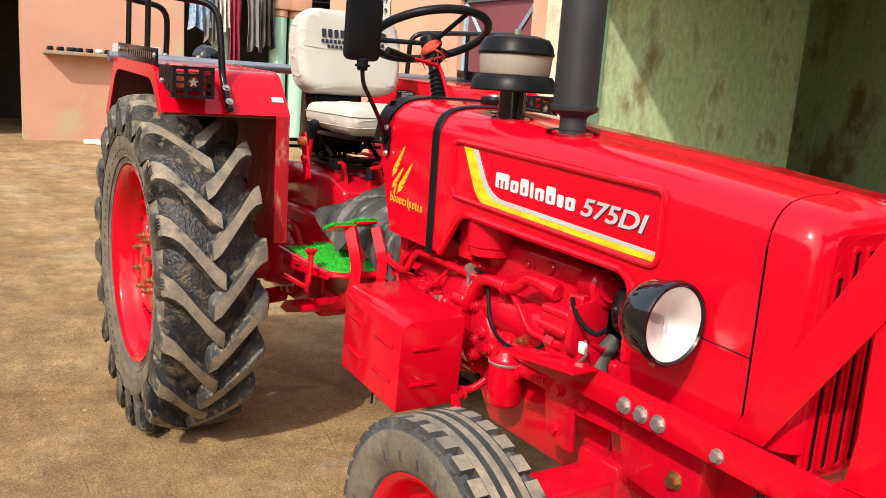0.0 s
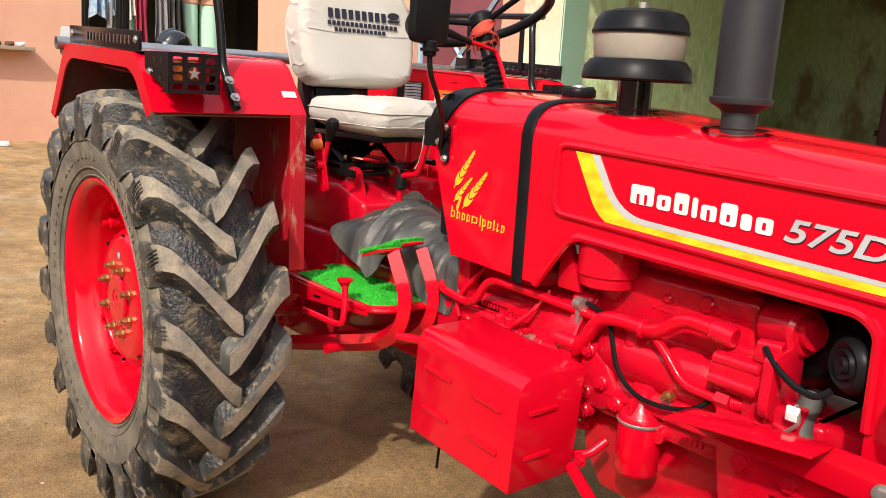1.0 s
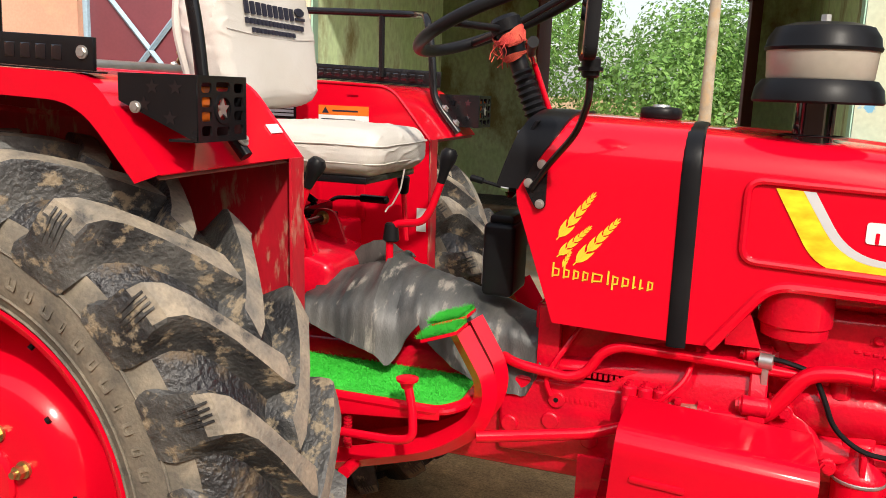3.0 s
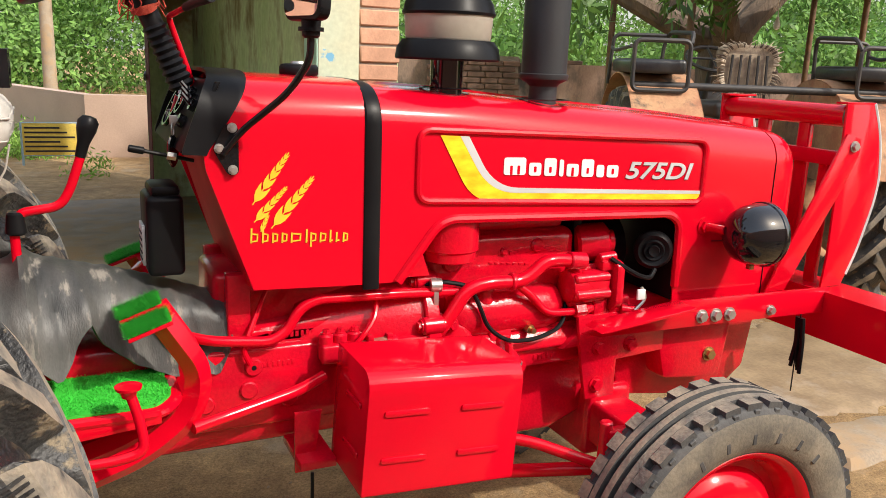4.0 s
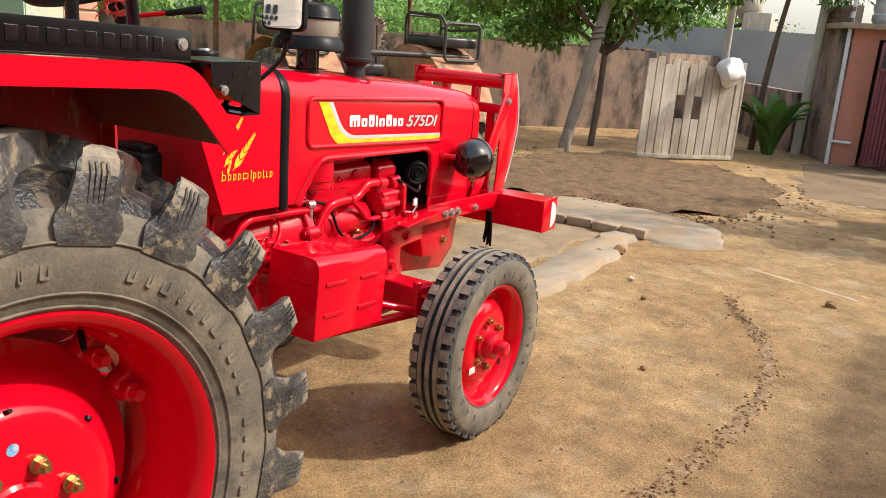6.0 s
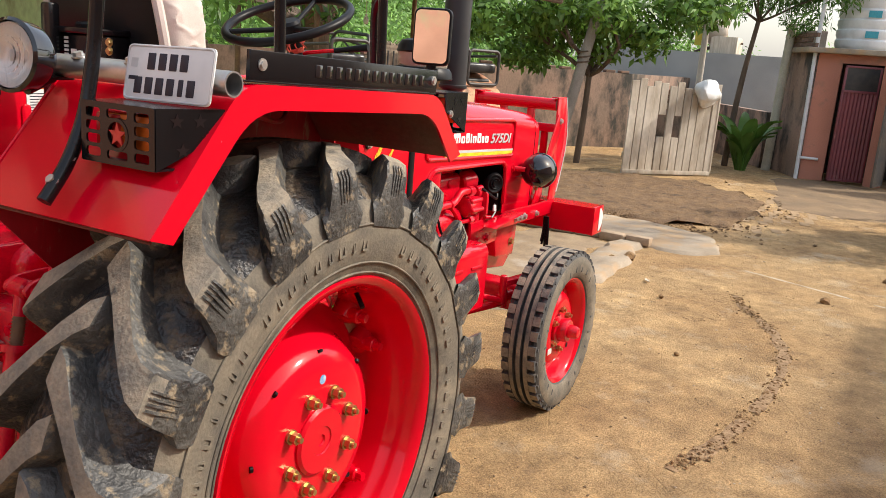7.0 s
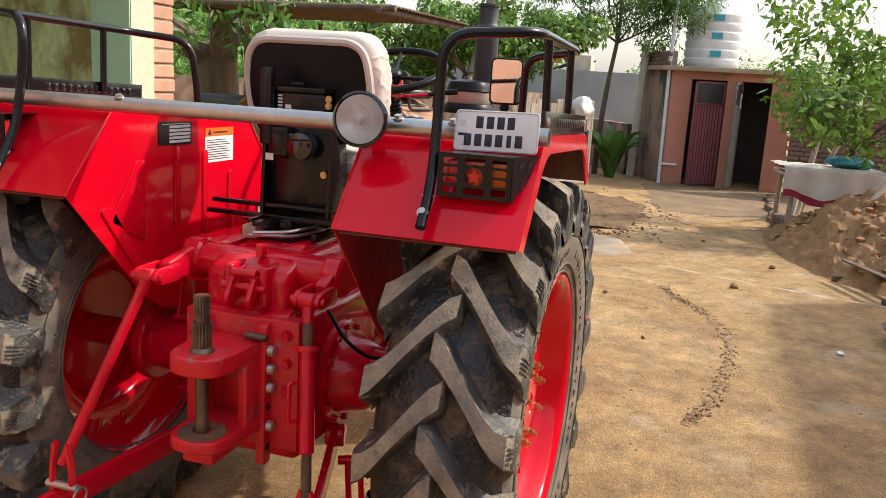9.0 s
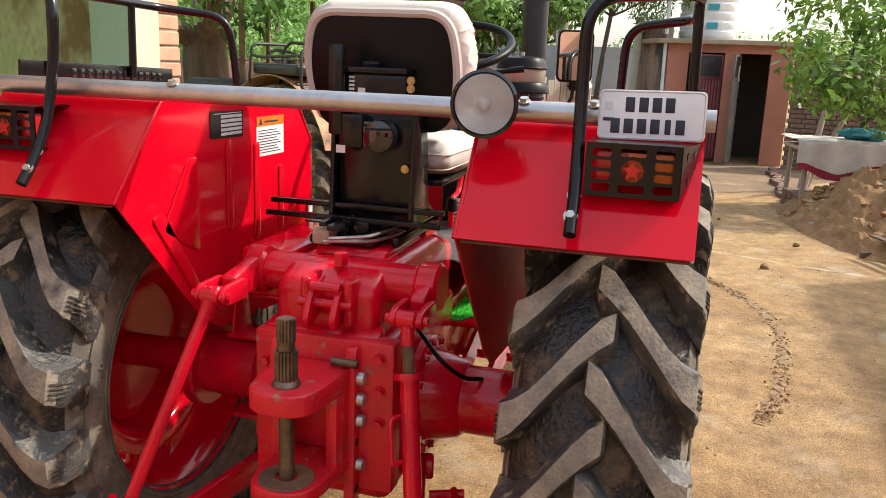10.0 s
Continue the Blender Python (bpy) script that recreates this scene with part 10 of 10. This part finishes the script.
def grow(parent, start, direction, length, radius, depth, rg, mat, tips, bend_up=0.2):
    """Limbs that fork and thin out; the ends are gathered in tips."""
    p = Vector(start)
    d = Vector(direction).normalized()
    pts = [p.copy()]
    for k in range(4):
        d = (d + Vector((rg.uniform(-.22, .22), rg.uniform(-.22, .22), rg.uniform(-.1, .1) + bend_up * 0.2))).normalized()
        p = p + d * length / 4
        pts.append(p.copy())
    part("limb" if depth else "twig", tube(pts, radius, 8, 0, r_end=radius * 0.6), mat, parent)
    if depth == 0:
        tips.append(p)
        return
    for k in range(3 if depth > 1 else 2):
        a = rg.uniform(0, 6.28)
        nd = (d + Vector((math.cos(a), math.sin(a), rg.uniform(-.1, .5))) * 0.75).normalized()
        grow(parent, p if k else pts[3], nd, length * rg.uniform(.6, .8), radius * 0.6, depth - 1, rg, mat, tips, bend_up)


# big tree behind the old tractor
big = thing("tree", "old mango tree with a thick forked trunk", "tree", (6.9, 4.7, 0))
rgt = random.Random(14)
part("trunk", tube([(0, 0, -0.1), (0.03, 0, 0.8), (0.0, 0.03, 1.55), (0.02, 0.0, 1.8)], 0.30, 14, 0.3, r_end=0.24), BARK, big)
tips = []
for dvec in ((-0.9, 0.55, 0.42), (-0.35, 0.9, 0.6), (0.75, 0.1, 0.75), (0.8, 0.5, 0.7), (-0.75, -0.45, 0.75)):
    grow(big, (0, 0, 1.62), dvec, 1.7, 0.15, 2, rgt, BARK, tips)
leaf_cloud("crown", LEAF, [(t.x, t.y, t.z + 0.15, rgt.uniform(0.55, 0.9)) for t in tips], 1500, 0.14, 3, big, 3.8)
leaf_cloud("hanging_leaves", LEAF, [(-1.6, -1.4, 1.95, 0.35), (-2.3, -0.7, 1.9, 0.32), (-1.0, 1.5, 2.1, 0.5), (-3.0, -1.5, 2.0, 0.4), (-2.4, -2.1, 2.02, 0.3)], 1100, 0.14, 8, big, 3.8, 0.6)
# tree in front of the wall by the leaning pole
t2 = thing("tree", "young leafy tree by the leaning pole", "tree", (10.9, 2.55, 0))
part("trunk", tube([(0, 0, -0.05), (0.04, -0.03, 0.7), (0.0, -0.06, 1.4), (0.05, -0.10, 2.2)], 0.052, 10, 0.2, r_end=0.04), BARK, t2)
tips2 = []
for dvec in ((-0.3, -0.9, 0.35), (0.2, 0.8, 0.5), (-0.8, 0.2, 0.5), (0.3, -0.6, 0.7), (0.6, 0.2, 0.6)):
    grow(t2, (0.0, -0.06, 1.35), dvec, 0.8, 0.04, 1, rgt, BARK, tips2)
leaf_cloud("crown", LEAF_LIGHT, [(t.x, t.y, t.z + 0.1, rgt.uniform(0.35, 0.55)) for t in tips2] + [(rgt.uniform(-0.5, 0.5), -1.75 + 0.29 * k + rgt.uniform(-0.1, 0.1), max((1.75, 2.15, 2.55, 2.0, 2.75)[k % 5], 2.45 if k < 3 else 0) + rgt.uniform(-0.1, 0.1), rgt.uniform(0.32, 0.46)) for k in range(16)] + [(0.0, 0.8, 1.55, 0.25), (-0.2, 1.3, 1.62, 0.28)], 2000, 0.145, 5, t2, 2.5)
# feathery tree behind the plank gate
t3 = thing("tree", "slim neem tree behind the plank gate", "tree", (13.3, 0.75, 0))
part("trunk", tube([(0, 0, 0), (0.0, -0.03, 0.9), (0.0, -0.10, 1.7), (0.0, -0.22, 2.6), (0.0, -0.2, 3.3)], 0.055, 10, 0.3, r_end=0.03), BARK, t3)
tips3 = []
for dvec in ((-0.3, 0.9, 0.5), (-0.4, -0.9, 0.4), (-0.7, 0.2, 0.6), (-0.2, 0.5, 0.9), (-0.3, -0.5, 0.8)):
    grow(t3, (0, -0.2, 2.4), dvec, 0.9, 0.022, 1, rgt, BARK, tips3)
leaf_cloud("crown", LEAF, [(t.x, t.y, t.z, rgt.uniform(0.35, 0.6)) for t in tips3] + [(0, 0.9, 2.5, 0.4), (0, -0.9, 2.55, 0.4), (-0.2, 0.3, 2.75, 0.45), (-0.2, -0.4, 2.9, 0.45), (-0.1, 1.2, 2.75, 0.4), (-0.1, -0.9, 3.0, 0.45)], 4200, 0.11, 6, t3, 5.0, 0.7)
# guava by the heap
t4 = thing("tree", "guava tree with bright leaves over the soil heap", "tree", (8.6, -2.95, 0))
tips4 = []
part("trunk", tube([(0, 0, 0), (0.0, 0.05, 0.6), (-0.05, 0.10, 1.2), (-0.05, 0.12, 1.7)], 0.06, 10, 0.2, r_end=0.04), BARK, t4)
for dvec in ((-0.5, 0.9, 0.45), (-0.3, 0.5, 0.9), (0.1, -0.8, 0.5), (-0.7, -0.3, 0.6), (0.3, 0.4, 0.8), (-0.5, 0.2, 0.1), (-0.4, -0.7, 0.15)):
    grow(t4, (-0.03, 0.08, 1.0 + 0.1 * rgt.random()), dvec, 0.75, 0.028, 1, rgt, BARK, tips4, 0.1)
leaf_cloud("crown", LEAF_GUAVA, [(t.x, t.y, t.z, rgt.uniform(0.28, 0.45)) for t in tips4] + [(-0.6, 0.95, 2.3, 0.24), (-0.6, 0.65, 2.4, 0.30), (-0.5, 0.3, 2.2, 0.34), (-0.5, -0.1, 2.05, 0.32), (-0.7, 0.75, 1.85, 0.14), (-0.4, 0.15, 1.75, 0.22), (-0.5, 0.2, 1.3, 0.24), (-0.6, -0.15, 1.05, 0.25), (-0.5, -0.4, 1.5, 0.3), (-0.6, 0.55, 1.2, 0.15), (-0.9, 1.1, 2.55, 0.26), (-0.9, 0.5, 2.6, 0.32)], 1250, 0.11, 9, t4, 2.2)
# broad-leaved plant by the planks
pl_ = thing("canna_plant", "broad-leaved green plant beside the plank gate", "plant", (12.9, 0.42, 0))
pl_.matrix_basis = pl_.matrix_basis @ Matrix.Diagonal((1.25, 1.25, 1.42, 1))
bmp_ = bmesh.new()
for k in range(26):
    a = rgt.uniform(0, 6.28)
    L, w = rgt.uniform(0.5, 0.95), rgt.uniform(0.07, 0.10)
    d = Vector((math.cos(a), math.sin(a), 0))
    sd = Vector((-d.y, d.x, 0))
    prev = None
    for i in range(7):
        t = i / 6
        c = d * (0.05 + 0.5 * L * t ** 1.6) + Vector((0, 0, L * 1.05 * (t - 0.33 * t ** 3)))
        ww = w * math.sin(math.pi * min(1, 0.12 + 0.88 * t)) + 0.006
        row = [bmp_.verts.new(c - sd * ww), bmp_.verts.new(c - Vector((0, 0, 0.02))), bmp_.verts.new(c + sd * ww)]
        if prev:
            for q in (0, 1):
                bmp_.faces.new((prev[q], prev[q + 1], row[q + 1], row[q]))
        prev = row
part("leaves", bmp_, LEAF, pl_)
# far woods beyond the walls
rgw = random.Random(77)
clumps = []
for k in range(64):
    t = k / 63
    x = 3.5 + 17 * t + rgw.uniform(-.6, .6)
    y = 11.5 - 6.0 * t + rgw.uniform(0, 3.5)
    clumps.append((x, y, rgw.uniform(0.7, 2.0), rgw.uniform(0.7, 1.15)))
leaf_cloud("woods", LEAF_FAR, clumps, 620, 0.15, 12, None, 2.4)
tagged(bpy.data.objects["woods"], "dense bushy trees beyond the yard wall", "trees", kind="stuff")
clumps = []
for k in range(120):
    a = rgw.uniform(0, 1)
    x, y = -18 + 62 * a, 32 + rgw.uniform(-2, 8) - 14 * a
    clumps.append((x, y, rgw.uniform(0.5, 4.6), rgw.uniform(1.4, 2.6)))
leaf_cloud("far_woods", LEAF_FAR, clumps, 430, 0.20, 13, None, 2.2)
tagged(bpy.data.objects["far_woods"], "distant woods behind the lane", "trees", kind="stuff")
clumps = [(rgw.uniform(19, 40), rgw.uniform(-8, 14), rgw.uniform(0.3, 2.2), rgw.uniform(1.0, 1.8)) for k in range(50)]
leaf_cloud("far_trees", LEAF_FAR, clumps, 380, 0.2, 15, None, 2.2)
tagged(bpy.data.objects["far_trees"], "distant trees beyond the sheds", "trees", kind="stuff")
clumps = [(-0.9, 9.3, 0.1, 0.3), (0.95, 7.9, 0.2, 0.3), (0.1, 10.2, 0.25, 0.42), (-0.15, 10.7, 0.2, 0.4), (0.25, 9.7, 0.2, 0.32), (-0.5, 11.6, 0.2, 0.35)]
for k in range(330):
    y = 9.7 + 17 * rgw.random() ** 1.3
    wx = 1.0 - (y - 9.6) * 0.394 if y < 12.9 else -0.3 - (y - 12.9) * 0.509
    near_wall = rgw.random() < 0.35
    clumps.append((wx - 0.25 - (0.4 if near_wall else 2.8 + 0.12 * (y - 9.6)) * rgw.random(), y, 0.02 if not near_wall else 0.12, rgw.uniform(0.25, 0.5) if not near_wall else rgw.uniform(0.25, 0.42)))
leaf_cloud("grass_verge", GRASS, [(a, b, c - 0.35 * r, r) for a, b, c, r in clumps], 2200, 0.075, 18, None, 3.5, -0.3)
tagged(bpy.data.objects["grass_verge"], "grass and weeds along the lane", "grass", kind="stuff")
leaf_cloud("grass_tufts", GRASS, [(5.80, 1.0 + 0.12 * k, 0.05, 0.07) for k in range(9)] + [(2.6 + 0.5 * k, 7.6 - 0.27 * k, 0.05, 0.15) for k in range(12)], 3000, 0.05, 19, None, 5.0, -0.6)
tagged(bpy.data.objects["grass_tufts"], "short grass in the kerb joints", "grass", kind="stuff")

# ---- old tractor under the tree ----
SEAT_VINYL = material("worn_black_vinyl", (0.016, 0.017, 0.019), 0.32, second=(0.045, 0.043, 0.04), scale=9, amount=0.4, grain=60, bump=0.25, bump_dist=0.004)
ot = thing("old_tractor", "old tractor with rusted orange fenders and black grab bars", "tractor", (4.40, 1.84, 0), 64)
ot.matrix_basis = ot.matrix_basis @ Matrix.Diagonal((0.95, 0.93, 1.0, 1))
OLD_RIMS = {}
for nm, me in (("rear", REAR_RIM), ("rear_disc", REAR_DISC), ("front", FRONT_RIM), ("front_disc", FRONT_DISC)):
    OLD_RIMS[nm] = me.copy()
    OLD_RIMS[nm].materials.clear()
    OLD_RIMS[nm].materials.append(RUST_PAINT)
for s in (-1, 1):
    w = new("rear_wheel", OLD_RIMS["rear"])
    w.parent = ot
    w.matrix_basis = Matrix.Translation((0, s * 0.66, 0.637)) @ (Matrix.Rotation(math.pi, 4, "Z") if s > 0 else Matrix.Identity(4))
    for nm, me in (("tyre", REAR_TYRE), ("disc", OLD_RIMS["rear_disc"])):
        o = new(nm, me)
        o.parent = w
    arch = [(0.74 * math.cos(a), 0.637 + 0.74 * math.sin(a)) for a in [math.pi * (0.10 + 0.80 * i / 20) for i in range(21)]]
    bm = bmesh.new()
    rows = [[bm.verts.new((u, s * y, v)) for u, v in arch] for y in (0.42, 0.60, 0.84)]
    for a, b in zip(rows, rows[1:]):
        for i in range(20):
            bm.faces.new((a[i], a[i + 1], b[i + 1], b[i]))
    thicken(part("fender", bm, RUST_PAINT, ot), 0.006)
    part("fender_side", prism(arch + [(-0.3, 0.8), (0.3, 0.8)], s * 0.42, s * 0.425, "y"), RUST_PAINT, ot)
    loop = round_poly([(s * 0.50, 1.285), (s * 0.83, 1.285), (s * 0.83, 1.555), (s * 0.50, 1.555)], 0.045, 5)
    part("grab_bar", tube([(-0.40, u, v) for u, v in loop], 0.0135, 8, 0, True), OLD_BLACK, ot, "black rounded tube frame")
    part("grab_bar", tube([(-0.40, s * 0.50, 1.54), (-0.36, s * 0.48, 1.60), (0.18, s * 0.48, 1.62), (0.24, s * 0.50, 1.56), (0.26, s * 0.52, 1.30)], 0.013, 8, 0.05), OLD_BLACK, ot)
    part("grab_bar", tube([(0.20, s * 0.50, 1.60), (0.22, s * 0.84, 1.60), (0.24, s * 0.86, 1.30)], 0.012, 8, 0.05), OLD_BLACK, ot)
    part("grab_bar", tube([(-0.36, s * 0.84, 1.52), (0.10, s * 0.85, 1.50), (0.22, s * 0.85, 1.52)], 0.011, 8, 0.05), OLD_BLACK, ot)
    part("side_seat", box(-0.36, 0.22, s * 0.50 if s > 0 else -0.84, 0.84 if s > 0 else -0.50, 1.375, 1.455, 0.022, 3), SEAT_VINYL, ot, "black padded fender seat")
part("seat_back", cat(soft_box(0.05, 0.12, subdiv_poly(round_poly([(-0.17, 1.27), (0.17, 1.27), (0.20, 1.56), (-0.20, 1.56)], 0.07, 5), 2), 0.006, 2.0, 0.022, 8)), material("woven_seat", (0.38, 0.30, 0.21), 0.9, second=(0.22, 0.17, 0.12), scale=18, amount=0.5, grain=80, bump=0.6), ot, "fringed woven seat back")
def squarish(a, w, h):
    """A point on a rounded square."""
    c, d = math.cos(a), math.sin(a)
    return w * math.copysign(abs(c) ** 0.55, c), 1.42 + h * math.copysign(abs(d) ** 0.55, d)


rgf = random.Random(12)
strands = [[], []]
for i in range(150):
    a = 2 * math.pi * i / 150 + rgf.uniform(-0.02, 0.02)
    g = rgf.uniform(0.85, 1.18)
    (y0, z0), (y1, z1), (y2, z2) = squarish(a, 0.155, 0.125), squarish(a, 0.185, 0.147), squarish(a + rgf.uniform(-0.05, 0.05), 0.205 * g, 0.162 * g)
    strands[rgf.random() < 0.45].append(tube([(0.03, y0, z0), (0.016, y1, z1), (0.045, y2, z2 - 0.012)], 0.005, 4, 0.01, r_end=0.002))
tagged(part("seat_fringe", cat(*strands[0]), material("fringe", (0.46, 0.38, 0.28), 0.9, vary=0.3), ot), kind="stuff")
tagged(part("seat_fringe", cat(*strands[1]), material("dark_fringe", (0.10, 0.075, 0.055), 0.9), ot), kind="stuff")
part("seat_frame", cat(*[tube([(0.03, -0.12 + 0.06 * k, 1.22), (0.03, -0.11 + 0.055 * k, 1.50)], 0.009, 6, 0) for k in range(5)], box(0.0, 0.45, -0.2, 0.2, 1.12, 1.22, 0.03, 3)), OLD_BLACK, ot)
part("cross_pipe", cyl((-0.30, -0.8, 1.31), (-0.30, 0.8, 1.31), 0.022, seg=14), OLD_BLACK, ot)
part("body", cat(box(-0.3, 1.2, -0.18, 0.18, 0.45, 1.05, 0.04), box(0.9, 2.2, -0.26, 0.26, 0.8, 1.28, 0.06, 3)), OLD_BLACK, ot)
part("steering", cat(tube([(0.80 + 0.19 * math.cos(a) * 0.9, 0.19 * math.sin(a), 1.48 + 0.08 * math.cos(a)) for a in [2 * math.pi * i / 40 for i in range(40)]], 0.013, 8, 0, True), cyl((0.95, 0, 1.1), (0.80, 0, 1.48), 0.022, seg=10), tube([(0.63, 0, 1.40), (0.97, 0, 1.56)], 0.009, 6, 0), tube([(0.8, -0.19, 1.48), (0.8, 0.19, 1.48)], 0.009, 6, 0)), OLD_BLACK, ot)
for s in (-1, 1):
    w = new("front_wheel", OLD_RIMS["front"])
    w.parent = ot
    w.matrix_basis = Matrix.Translation((2.0, s * 0.6, FZ)) @ (Matrix.Rotation(math.pi, 4, "Z") if s > 0 else Matrix.Identity(4))
    for nm, me in (("tyre", FRONT_TYRE), ("disc", OLD_RIMS["front_disc"])):
        o = new(nm, me)
        o.parent = w

# ---- tin canopy and posts, bulb, wires ----
can = thing("tin_canopy", "rusty tin canopy on thin posts under the trees", "canopy", (0, 0, 0))
corr = [(5.0 + 0.05 * k, 2.18 + 0.03 * (k / 52) + (0.018 if k % 2 else 0)) for k in range(53)]
part("roof_sheet", prism(corr + [(u, v + 0.006) for u, v in corr[::-1]], 1.66, 4.4, "y"), RUST, can)
for y in (1.75, 4.2):
    part("roof_pole", cyl((4.95, y, 2.15), (7.6, y, 2.18), 0.035, seg=10), BARK, can)
part("eave_pole", cyl((5.0, 1.6, 2.165), (5.0, 4.45, 2.165), 0.03, seg=10), BARK, can)
for x, y in ((5.1, 3.2), (5.1, 4.2), (7.5, 3.6), (7.5, 4.2)):
    part("post", cyl((x, y, 0), (x, y, 2.16), 0.028, seg=10), RUST, can)
solid("lamp_bulb", cat(lathe([(0.0, 0), (0.022, 0.012), (0.03, 0.04), (0.02, 0.075), (0.014, 0.085), (0.014, 0.11), (0.0, 0.11)], 18), cyl((0, 0, 0.11), (0, 0, 0.9), 0.004, seg=6)), WHITE, "bare white bulb hanging on its wire", "bulb", (6.2, 3.4, 1.75))
solid("overhead_wire", tube([(6.2, 3.4, 2.65), (9.5, 3.0, 2.3), (14, 2.6, 2.5), (22, 1.0, 4.0)], 0.008, 6, 1.0), OLD_BLACK, "thin overhead wire between the trees", "wire")
